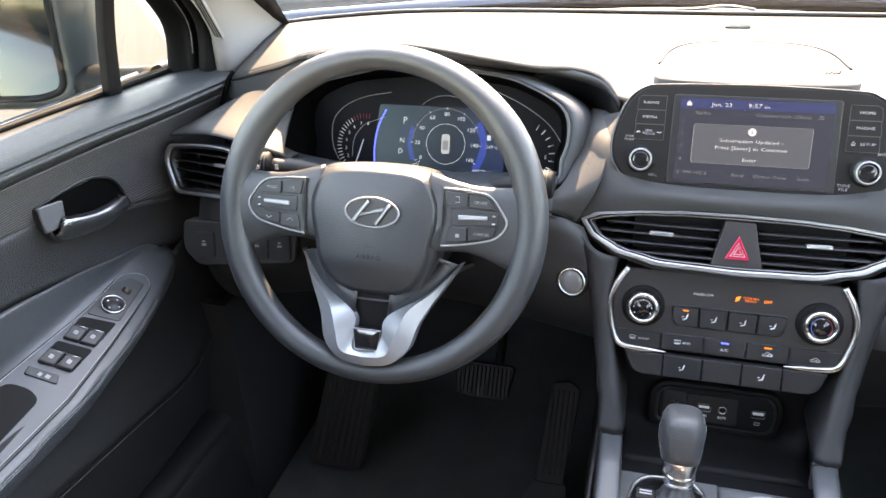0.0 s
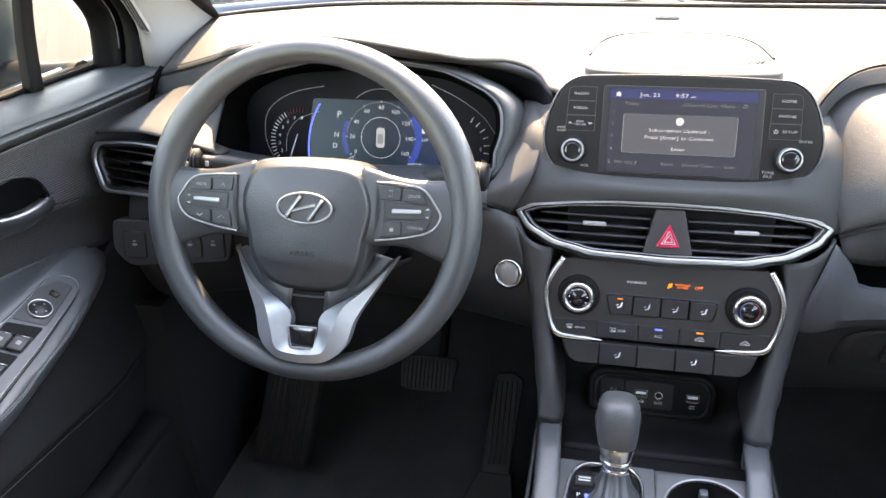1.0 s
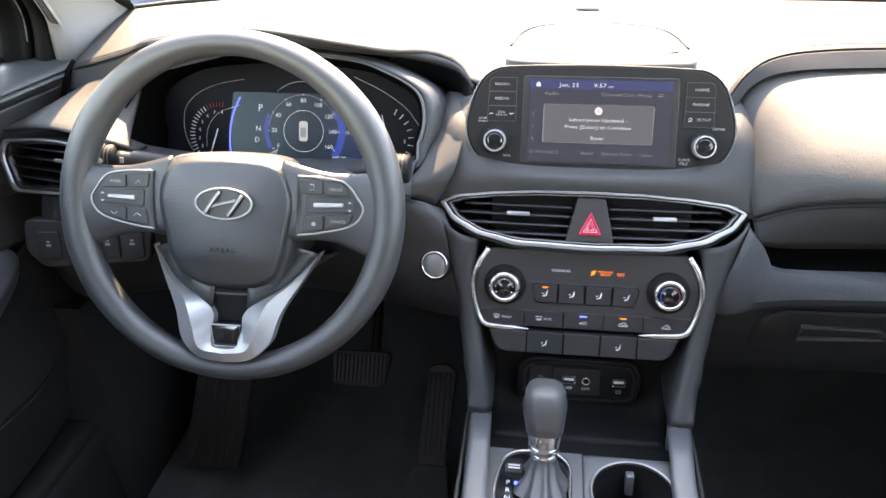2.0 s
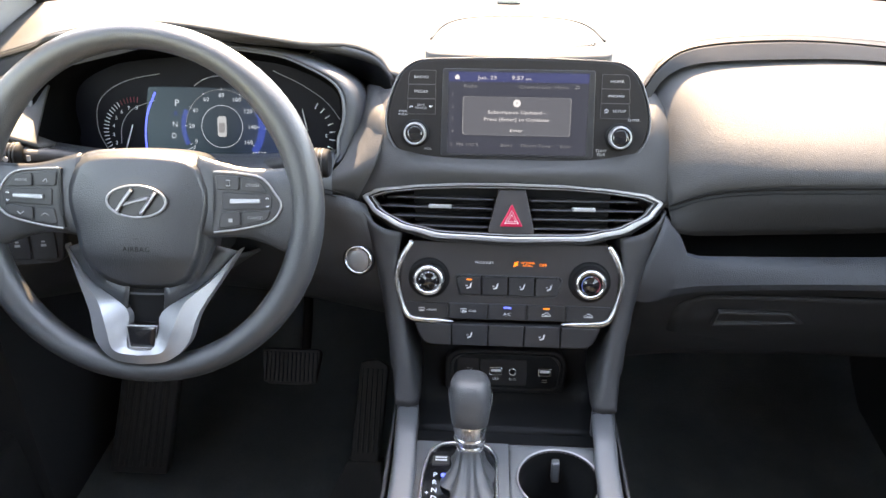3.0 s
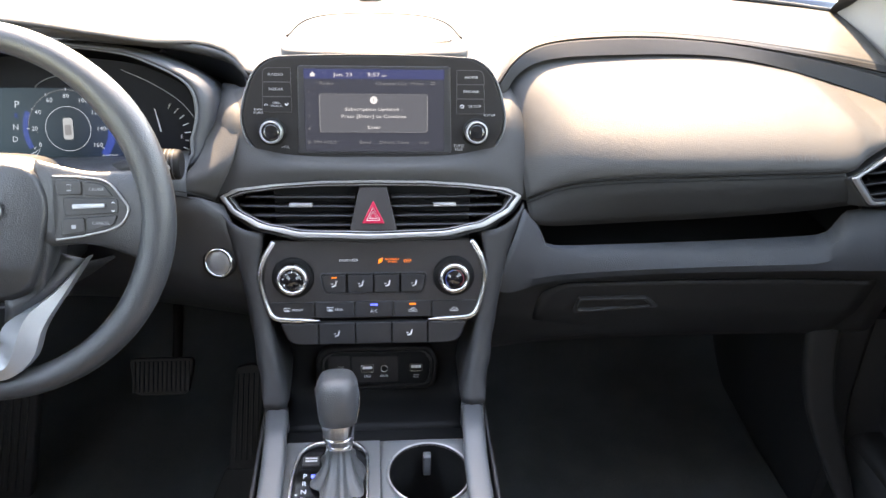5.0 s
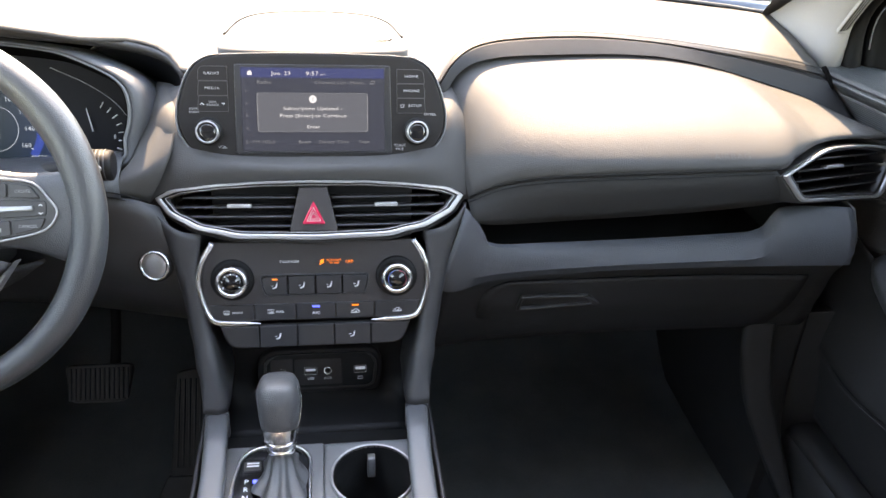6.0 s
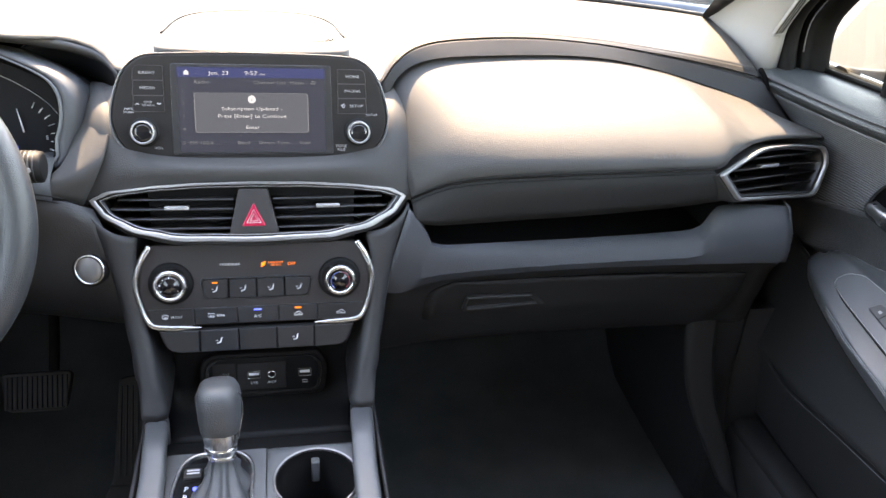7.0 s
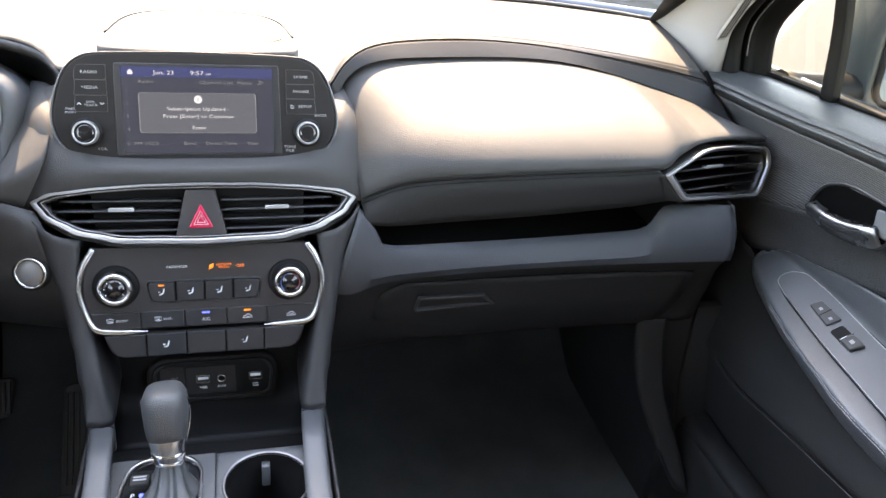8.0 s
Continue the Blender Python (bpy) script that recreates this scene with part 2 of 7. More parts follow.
def frame_ring(face, outer, inner, w0, w1, inner_w=None):
    """A bezel between two outlines with equal counts of points; inner_w: depth of its inner wall."""
    k = len(outer)
    iw = w0 if inner_w is None else inner_w
    rows = []
    for f, w in ((0.0, w0), (0.0, w1 - 0.0012), (0.22, w1), (0.78, w1), (1.0, w1 - 0.0012), (1.0, iw)):
        rows.append([face.at(o[0] * (1 - f) + i[0] * f, o[1] * (1 - f) + i[1] * f, w) for o, i in zip(outer, inner)])
    return loft(rows, close_u=True)


def tube(path, r, sides=10, closed=False, flat=1.0, up=(0, 0, 1)):
    """A round bar along path; r may be one radius for each point; flat squeezes it along up."""
    path = [Vector(p) for p in path]
    k = len(path)
    rows = []
    for i, p in enumerate(path):
        a = path[i - 1] if (closed or i) else p
        b = path[(i + 1) % k] if (closed or i < k - 1) else p
        t = (b - a).normalized()
        s = t.cross(Vector(up))
        s = s.normalized() if s.length > 1e-4 else t.orthogonal().normalized()
        q = s.cross(t).normalized()
        rad = r[i] if isinstance(r, (list, tuple)) else r
        rows.append([p + (s * math.cos(2 * math.pi * j / sides) + q * flat * math.sin(2 * math.pi * j / sides)) * rad for j in range(sides)])
    bm = loft(rows, close_u=True, close_v=closed)
    if not closed:
        bm.verts.ensure_lookup_table()
        bm.faces.new(bm.verts[:sides]), bm.faces.new(list(reversed(bm.verts[-sides:])))
        bmesh.ops.recalc_face_normals(bm, faces=bm.faces)
    return bm


def turned(face, profile, sides=40, u=0.0, v=0.0, cap=False):
    """A body turned about the face's normal at (u, v): profile of (radius, w) from the outside in."""
    rows = [[face.at(u + r * math.cos(2 * math.pi * j / sides), v + r * math.sin(2 * math.pi * j / sides), w) for j in range(sides)] for r, w in profile]
    bm = loft(rows, close_u=True)
    bm.verts.ensure_lookup_table()
    if cap:
        bm.faces.new(bm.verts[-sides:])
    return bm


def join(*bms):
    out = bmesh.new()
    for b in bms:
        me = bpy.data.meshes.new("tmp")
        b.to_mesh(me)
        b.free()
        out.from_mesh(me)
        bpy.data.meshes.remove(me)
    return out


def part(name, bm, material, parent=None, label="", thick=0.0):
    if thick:
        bm.normal_update()
        if sum(f.calc_area() * f.normal.dot(Vector((0, -0.7, 0.95)) - f.calc_center_median()) for f in bm.faces) < 0:
            bmesh.ops.reverse_faces(bm, faces=bm.faces)
    me = bpy.data.meshes.new(name)
    bm.to_mesh(me)
    bm.free()
    me.materials.append(material)
    ob = new(name, me)
    ob.parent = parent
    if label:
        ob["label"] = label
    if thick:
        s = ob.modifiers.new("thickness", "SOLIDIFY")
        s.thickness, s.offset = thick, -1.0
    return ob


def sharp(ob, degrees):
    """Crisp creases where faces meet at more than that angle."""
    ob.data.set_sharp_from_angle(angle=radians(degrees))
    return ob


def thing(name, label, category, group="", kind=""):
    return tagged(new(name), label, category, group, kind)


def solo(name, bm, material, label, category, group="", kind="", thick=0.0):
    return tagged(part(name, bm, material, None, "", thick), label, category, group, kind)


def words(name, text, face, u, v, size, material, parent, w=0.0004, wide=1.0):
    """Printed writing, centred at (u, v) on a face."""
    c = bpy.data.curves.new(name, "FONT")
    c.body, c.size, c.align_x, c.align_y, c.resolution_u = text, size, "CENTER", "CENTER", 2
    c.space_character = 1.05
    ob = bpy.data.objects.new(name, c)
    me = bpy.data.meshes.new_from_object(ob)
    bpy.data.objects.remove(ob)
    me.name = name
    for q in me.vertices:
        q.co = face.at(u + q.co.x * wide, v + q.co.y, w)
    me.materials.append(material)
    out = new(name, me)
    out.parent = parent
    return out


def bar(name, face, u0, v0, u1, v1, material, parent, w=0.0004):
    return part(name, slab(face, rect(u0, v0, u1, v1), w - 0.0003, w, 0.0), material, parent)


def lerp(a, b, f, out=(0, 0, 0)):
    return [p.lerp(q, f) + Vector(out) for p, q in zip(a, b)]


def box(x0, y0, z0, x1, y1, z1, bevel=0.0):
    bm = bmesh.new()
    bmesh.ops.create_cube(bm, size=1.0)
    for v in bm.verts:
        v.co = Vector(((x0 + x1) / 2 + v.co.x * (x1 - x0), (y0 + y1) / 2 + v.co.y * (y1 - y0), (z0 + z1) / 2 + v.co.z * (z1 - z0)))
    if bevel:
        bmesh.ops.bevel(bm, geom=bm.edges[:], offset=bevel, segments=3, profile=0.6, affect="EDGES")
        for f in bm.faces:
            f.smooth = True
    return bm


gb = bmesh.new()
bmesh.ops.create_grid(gb, x_segments=40, y_segments=40, size=1.0)
for v in gb.verts:
    v.co = Vector((math.copysign(abs(v.co.x) ** 3, v.co.x) * 2000, math.copysign(abs(v.co.y) ** 3, v.co.y) * 2000, -0.42))
solo("ground", gb, PAVE, "pale sunlit concrete car park ground", "ground", kind="structure")

solo("floor", across([[(-0.85, 0.62, 0.25), (0, 0.62, 0.25), (0.85, 0.62, 0.25)], [(-0.85, 0.45, 0.04), (0, 0.45, 0.04), (0.85, 0.45, 0.04)],
                      [(-0.85, 0.25, 0.0), (0, 0.25, 0.0), (0.85, 0.25, 0.0)], [(-0.85, -0.6, 0.0), (0, -0.6, 0.0), (0.85, -0.6, 0.0)], [(-0.85, -1.9, 0.0), (0, -1.9, 0.0), (0.85, -1.9, 0.0)]], 12, 30),
     CARPET, "black carpet floor of the footwells", "floor", kind="structure", thick=0.02)
solo("wall_firewall", box(-0.85, 0.60, 0.2, 0.85, 0.63, 0.79), CARPET, "black insulation behind the dashboard", "wall", kind="structure")
solo("ceiling", across([[(-0.54, -0.36, 1.20), (0, -0.30, 1.235), (0.54, -0.36, 1.20)], [(-0.60, -0.7, 1.25), (0, -0.7, 1.29), (0.60, -0.7, 1.25)], [(-0.6, -1.9, 1.22), (0, -1.9, 1.26), (0.6, -1.9, 1.22)]], 14, 20),
     ROOFCLOTH, "light grey fabric headlining", "ceiling", kind="structure", thick=0.03)
# unseen wall, added only to cut the sky light entering from behind
solo("wall_rear_block", box(-0.80, -1.50, 0.0, 0.80, -1.45, 1.14), HARD, "unseen dark wall added to block sky light from behind", "wall", kind="structure")

for s_ in (-1, 1):
    solo("wall_wing_left" if s_ < 0 else "wall_wing_right", box(min(s_ * 0.60, s_ * 0.84), 0.235, 0.650, max(s_ * 0.60, s_ * 0.84), 0.64, 0.668), HARD, "inner wing panel under the windshield corner", "wall", kind="structure")

# front sheet of glass and the bonnet beyond it
WS = [(-0.69, 0.345, 0.752), (-0.60, 0.395, 0.755), (-0.42, 0.425, 0.760), (0, 0.440, 0.758), (0.42, 0.425, 0.760), (0.60, 0.395, 0.755), (0.69, 0.345, 0.752)]
wtop = [(x * 0.80, y * 0.6 - 0.56, 1.205) for x, y, z in WS]
ws = tagged(new("window_windshield"), "raked windshield glass over the dashboard", "windshield", kind="structure")
pane = part("pane", across([WS, lerp([Vector(p) for p in WS], [Vector(p) for p in wtop], 0.5, (0, 0.015, 0.02)), wtop], 24, 10), GLASS, ws)
pane.visible_shadow = False
for s_ in (0, -1):
    ends, nxt = (WS[s_], wtop[s_]), (WS[1 if s_ == 0 else -2], wtop[1 if s_ == 0 else -2])
    edge_ = [Vector(ends[0]).lerp(Vector(ends[1]), k / 12) + Vector((0, 0.06, 0.08)) * (k / 12) * (1 - k / 12) for k in range(13)]
    band_ = [Vector(nxt[0]).lerp(Vector(nxt[1]), k / 12) + Vector((0, 0.06, 0.08)) * (k / 12) * (1 - k / 12) for k in range(13)]
    part("dark_border", loft([[p.lerp(q, -0.15) + Vector((0, -0.004, -0.004)) for p, q in zip(edge_, band_)], [p.lerp(q, 0.20) + Vector((0, -0.004, -0.004)) for p, q in zip(edge_, band_)]]), BLACK, ws, "black printed border of the glass", thick=0.001)
part("seal", tube(curve([(x, y - 0.004, z + 0.001) for x, y, z in WS], 40), 0.003, 8), RUBBER, ws, "black rubber edge seal")

bonnet = solo("bonnet", across([[(-0.80, 0.47, 0.715), (0, 0.54, 0.752), (0.80, 0.47, 0.715)], [(-0.82, 0.95, 0.70), (0, 1.0, 0.755), (0.82, 0.95, 0.70)], [(-0.72, 1.4, 0.60), (0, 1.5, 0.66), (0.72, 1.4, 0.60)]], 20, 16),
              PAINT, "dark blue painted bonnet outside the windshield", "bonnet", thick=0.02)
solo("cowl", across([[(-0.62, 0.26, 0.70), (0, 0.28, 0.72), (0.62, 0.26, 0.70)], [(-0.80, 0.52, 0.67), (0, 0.60, 0.70), (0.80, 0.52, 0.67)]], 16, 4), BLACK, "black plastic cowl below the windshield", "cowl", thick=0.01)
wiper = thing("wiper", "grey windshield wiper arm at rest", "wiper")
part("blade", tube(curve([(-0.30, 0.505, 0.742), (-0.1, 0.512, 0.748), (0.10, 0.508, 0.746)], 14), 0.003, 8), PANEL, wiper)
part("arm", tube(curve([(0.030, 0.50, 0.752), (-0.015, 0.505, 0.756), (-0.060, 0.50, 0.752), (-0.20, 0.505, 0.747)], 14), 0.0035, 8, flat=0.6), PANEL, wiper)

# ---------------------------------------------------------------- dashboard
dash = thing("dashboard", "dark grey soft-touch dashboard with sunlit top", "dashboard")
BROW = [(0.143, 0.098, 0.717), (0.164, 0.116, 0.742), (0.193, 0.134, 0.757), (0.243, 0.148, 0.763), (0.326, 0.160, 0.764), (0.420, 0.168, 0.757), (0.502, 0.172, 0.747), (0.592, 0.179, 0.733), (0.678, 0.184, 0.718)]
BROW_LOW = [(0.151, 0.095, 0.701), (0.173, 0.109, 0.729), (0.212, 0.12, 0.742), (0.298, 0.133, 0.744), (0.398, 0.144, 0.742), (0.473, 0.150, 0.733), (0.560, 0.155, 0.712), (0.655, 0.152, 0.684), (0.725, 0.135, 0.655)]
HOOD = [(-0.684, 0.18, 0.714), (-0.640, 0.160, 0.728), (-0.57, 0.120, 0.7525), (-0.507, 0.068, 0.779), (-0.397, 0.065, 0.793), (-0.281, 0.061, 0.780), (-0.233, 0.076, 0.769), (-0.191, 0.108, 0.76), (-0.159, 0.11, 0.748), (-0.139, 0.1, 0.728)]
front = HOOD + [(-0.10, 0.09, 0.735), (0, 0.085, 0.742), (0.10, 0.09, 0.735)] + BROW
N = 90
fr = curve(front, N)
rear = curve([(-0.680, 0.338, 0.752), (-0.60, 0.388, 0.753), (-0.42, 0.415, 0.758), (0, 0.432, 0.756), (0.42, 0.415, 0.758), (0.60, 0.388, 0.753), (0.680, 0.338, 0.752)], 200)
back = [min(rear, key=lambda q: abs(q.x - max(-0.680, min(0.680, p.x)))) for p in fr]
mid = [p.lerp(q, 0.5) + Vector((0, 0, 0.004)) for p, q in zip(fr, back)]
near = [p.lerp(q, 0.12) + Vector((0, 0, 0.002)) for p, q in zip(fr, back)]
cols = [curve([a, b, c, d], 18) for a, b, c, d in zip(fr, near, mid, back)]
part("top_pad", loft([[c[j] for c in cols] for j in range(18)]), VINYL, dash, "grained top pad bleached by sunlight", thick=0.004)

bt, bl = curve(BROW, 60), curve(BROW_LOW, 60)


def lip(top, low):
    """A padded lip below the top pad's edge: a crisp upper edge, a groove under it and a flat dark band."""
    return loft([top, [p + Vector((0, -0.003, -0.002)) for p in top], lerp(top, low, 0.14, (0, -0.003, 0)), lerp(top, low, 0.18, (0, 0.002, 0)), lerp(top, low, 0.23, (0, 0.002, 0)), lerp(top, low, 0.27, (0, -0.003, 0)), lerp(top, low, 0.65, (0, -0.003, 0)), [p + Vector((0, -0.002, 0)) for p in low], [p + Vector((0, 0.03, -0.004)) for p in low]])


brow = part("brow", lip(bt, bl), GLOVE, dash, "dark lip over the passenger side", thick=0.003)
sharp(brow, 28)

STITCH = [(0.175, 0.018, 0.607), (0.21, 0.0, 0.631), (0.257, -0.015, 0.645), (0.33, -0.03, 0.655), (0.43, -0.035, 0.660), (0.515, -0.035, 0.663)]
PAD_LOW = STITCH + [(0.545, -0.018, 0.672), (0.590, 0.008, 0.680), (0.645, 0.030, 0.677), (0.722, 0.062, 0.662)]
n0, n3 = curve([(p[0], p[1] + 0.012, p[2] - 0.001) for p in BROW_LOW], 70), curve(PAD_LOW, 70)
def bulge(f, dy, dz):
    """A line at f between the pad's top and foot, pushed out, but less at its inner end and over the side vent."""
    return [p.lerp(q, f) + Vector((0, dy, dz)) * (min(1.0, 0.45 + k / 16.0) if k < 46 else max(0.25, 1 - (k - 46) / 8.0)) for k, (p, q) in enumerate(zip(n0, n3))]


n1, n2, n2b = bulge(0.35, -0.006, 0.012), bulge(0.74, -0.012, 0.017), bulge(0.94, -0.009, 0.010)
cols = [curve(q, 24) for q in zip(n0, n1, n2, n2b, n3)]
pad_grid = cols
part("passenger_pad", loft([[c[j] for c in cols] for j in range(24)]), VINYL, dash, "bulging padded vinyl over the passenger airbag", thick=0.004)
spot = Vector((0.462, -0.048, 0.685))
wi, wj = min(((i, j) for i in range(25, 66) for j in range(6, 22)), key=lambda k: (pad_grid[k[0]][k[1]] - spot).length)
q0, q1, q2, q3 = pad_grid[wi][wj], pad_grid[wi + 2][wj], pad_grid[wi][wj + 1], pad_grid[wi][wj - 1]
PADF = Axes(q0, q1 - q0, q3 - q2, (q1 - q0).cross(q3 - q2))
words("airbag_word", "AIRBAG", PADF, 0.0, 0.0, 0.0105, PLASTIC, dash, 0.0012, 1.15)
ROLL_LOW = [(0.180, 0.006, 0.583), (0.207, 0.003, 0.580), (0.28, -0.002, 0.586), (0.379, -0.008, 0.594), (0.488, -0.010, 0.603), (0.548, -0.012, 0.612)]
s0, s2 = curve(STITCH, 50), curve(ROLL_LOW, 50)
part("padded_roll", loft([[p + Vector((0, 0.006, 0.0)) for p in s0], [p + Vector((0, 0.001, -0.002)) for p in s0], lerp(s0, s2, 0.4, (0, -0.004, 0)), lerp(s0, s2, 0.75, (0, -0.004, 0)), s2, [p + Vector((0, 0.012, 0.002)) for p in s2]]), ROLL, dash, "padded roll under the seam", thick=0.003)
for dz in (0.0035, -0.0030):
    part("seam", tube([p + Vector((0, -0.003, dz)) for p in curve(STITCH, 90)], 0.0007, 6), BLACK, dash)

# storage slot and lower fascia on the passenger side
LIP = [(0.172, 0.012, 0.600), (0.188, 0.001, 0.582), (0.196, -0.003, 0.567), (0.207, -0.007, 0.559), (0.28, -0.011, 0.562), (0.384, -0.015, 0.567), (0.485, -0.016, 0.572), (0.518, -0.016, 0.575), (0.532, -0.015, 0.583), (0.540, -0.014, 0.598), (0.552, -0.014, 0.606), (0.60, -0.013, 0.605), (0.642, -0.012, 0.602)]
LOW = [(0.138, 0.0, 0.500), (0.164, 0.0, 0.495), (0.209, -0.005, 0.513), (0.315, -0.02, 0.530), (0.42, -0.028, 0.537), (0.531, -0.032, 0.539), (0.638, -0.038, 0.541)]
a0, a2 = curve(LIP, 60), curve(LOW, 60)
fas = part("fascia", loft([[p + Vector((0, 0.006, -0.012)) for p in a0], [p + Vector((0, 0.003, 0)) for p in a0], [p + Vector((0, -0.002, -0.002)) for p in a0], lerp(a0, a2, 0.3, (0, -0.010, 0)), lerp(a0, a2, 0.7, (0, -0.012, 0)), [p + Vector((0, -0.005, 0)) for p in a2], [p + Vector((0, 0.004, -0.003)) for p in a2]]), BAND, dash, "smooth lower fascia band", thick=0.003)
sharp(fas, 32)
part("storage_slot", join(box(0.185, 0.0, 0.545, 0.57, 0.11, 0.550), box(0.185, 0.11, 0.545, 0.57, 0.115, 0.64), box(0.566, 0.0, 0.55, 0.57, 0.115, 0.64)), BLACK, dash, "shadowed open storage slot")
part("end_cap", across([[(0.642, -0.012, 0.602), (0.640, -0.035, 0.57), (0.636, -0.036, 0.540)], [(0.652, 0.06, 0.602), (0.650, 0.06, 0.57), (0.646, 0.06, 0.530)]], 8, 5), HARD, dash, thick=0.003)


def lower_panel(sign):
    g = [[(0.15, 0.004, 0.497), (0.209, -0.002, 0.511), (0.315, -0.016, 0.528), (0.42, -0.024, 0.535), (0.531, -0.028, 0.537), (0.64, -0.034, 0.539)],
         [(0.145, 0.014, 0.47), (0.22, 0.016, 0.49), (0.33, 0.008, 0.50), (0.43, 0.004, 0.505), (0.54, 0.0, 0.505), (0.648, -0.008, 0.505)],
         [(0.14, 0.035, 0.42), (0.22, 0.032, 0.44), (0.33, 0.03, 0.45), (0.43, 0.03, 0.45), (0.54, 0.03, 0.45), (0.662, 0.02, 0.45)],
         [(0.14, 0.09, 0.34), (0.22, 0.08, 0.36), (0.33, 0.08, 0.37), (0.43, 0.08, 0.37), (0.54, 0.08, 0.37), (0.668, 0.06, 0.38)],
         [(0.14, 0.22, 0.30), (0.22, 0.22, 0.32), (0.33, 0.22, 0.33), (0.43, 0.22, 0.33), (0.54, 0.22, 0.33), (0.668, 0.22, 0.34)]]
    return [[(sign * x, y, z) for x, y, z in row] for row in g]


G = lower_panel(1)
part("lower_panel", across(G, 30, 24), GLOVE, dash, thick=0.003)
glove = part("glove_box_door", across([[(0.232, 0.009, 0.496), (0.364, 0.001, 0.503), (0.5, -0.004, 0.505), (0.615, -0.010, 0.505)], [(0.206, 0.017, 0.478), (0.364, 0.012, 0.475), (0.5, 0.010, 0.475), (0.62, 0.004, 0.475)],
                                       [(0.200, 0.030, 0.44), (0.364, 0.026, 0.44), (0.5, 0.026, 0.44), (0.62, 0.018, 0.44)], [(0.21, 0.072, 0.365), (0.364, 0.070, 0.372), (0.5, 0.070, 0.372), (0.62, 0.058, 0.38)]], 24, 16), GLOVE, dash, "dark glove box door", thick=0.004)
GF = Face((0.30, 0.014, 0.463), -22)
hb = rounded([(-0.052, -0.016), (0.056, -0.006), (0.036, 0.014), (-0.050, 0.014)], 0.003)
hi = rounded([(-0.048, -0.012), (0.046, -0.004), (0.032, 0.010), (-0.047, 0.010)], 0.003)
part("glove_box_handle", frame_ring(GF, hb, hi, -0.004, 0.0015, -0.012), HARD, glove)
part("handle_recess", slab(GF, hi, -0.013, -0.009, 0.0), BLACK, glove)

# driver's side of the dashboard
for sg_ in (-1, 1):
    part("end_filler", box(min(sg_ * 0.640, sg_ * 0.775), 0.192, 0.42, max(sg_ * 0.640, sg_ * 0.775), 0.200, 0.655), HARD, dash, "dark filler between dashboard and door")
part("driver_pad", across([[(-0.715, 0.125, 0.668), (-0.64, 0.148, 0.704), (-0.545, 0.125, 0.744)], [(-0.722, 0.08, 0.666), (-0.64, 0.072, 0.696), (-0.54, 0.062, 0.702)], [(-0.722, 0.060, 0.664), (-0.64, 0.024, 0.684), (-0.555, -0.008, 0.685), (-0.52, -0.005, 0.672)], [(-0.715, 0.09, 0.655), (-0.64, 0.06, 0.672), (-0.555, 0.03, 0.672), (-0.52, 0.03, 0.66)]], 24, 16), VINYL, dash, "sunlit vinyl pad beside the instruments", thick=0.004)
dt = [p for p in fr if p.x < -0.40]
dl = curve([(-0.69, 0.165, 0.683), (-0.605, 0.122, 0.710), (-0.530, 0.070, 0.735), (-0.411, 0.06, 0.765)], len(dt))
sharp(part("driver_brow", lip(dt, dl), GLOVE, dash, "dark lip beside the instrument hood", thick=0.003), 28)
part("inner_pad", across([[(-0.136, 0.092, 0.716), (-0.165, 0.10, 0.706), (-0.180, 0.11, 0.700)], [(-0.142, 0.068, 0.696), (-0.162, 0.066, 0.690), (-0.180, 0.068, 0.680)], [(-0.152, 0.024, 0.652), (-0.176, 0.018, 0.648), (-0.205, 0.016, 0.640)], [(-0.175, 0.018, 0.607), (-0.21, 0.002, 0.625), (-0.30, 0.0, 0.625)]], 16, 18), VINYL, dash, "sunlit vinyl between instruments and screen", thick=0.004)
part("knee_panel", across([[(-0.165, 0.014, 0.604), (-0.21, 0.0, 0.622), (-0.38, 0.01, 0.62), (-0.55, 0.01, 0.62), (-0.66, 0.02, 0.61)], [(-0.150, 0.0, 0.57), (-0.21, 0.004, 0.57), (-0.38, 0.03, 0.57), (-0.55, 0.012, 0.57), (-0.66, 0.0, 0.57)], [(-0.138, 0.0, 0.50), (-0.19, 0.010, 0.50), (-0.38, 0.06, 0.50), (-0.55, 0.03, 0.50), (-0.66, 0.0, 0.50)],
                            [(-0.136, 0.06, 0.42), (-0.20, 0.08, 0.42), (-0.38, 0.12, 0.42), (-0.55, 0.10, 0.42), (-0.66, 0.06, 0.42)], [(-0.136, 0.25, 0.36), (-0.20, 0.25, 0.36), (-0.38, 0.25, 0.36), (-0.55, 0.25, 0.36), (-0.66, 0.22, 0.36)]], 30, 20), HARD, dash, "dark knee panel under the steering column", thick=0.003)
for s_ in (-1, 1):
    part("end_gap", tube(curve([(s_ * 0.687, 0.186, 0.717), (s_ * 0.690, 0.172, 0.706), (s_ * 0.694, 0.160, 0.684), (s_ * 0.702, 0.150, 0.660)], 10), 0.0035, 8, flat=1.0), VOID, dash, "dark gap between dashboard and door")
for y, dz in ((-0.003, 0.003), (-0.003, -0.003)):
    part("seam", tube([Vector(p) + Vector((0, y, dz)) for p in curve([(-0.175, 0.016, 0.607), (-0.21, 0.001, 0.626), (-0.28, -0.002, 0.63)], 30)], 0.0007, 6), BLACK, dash)

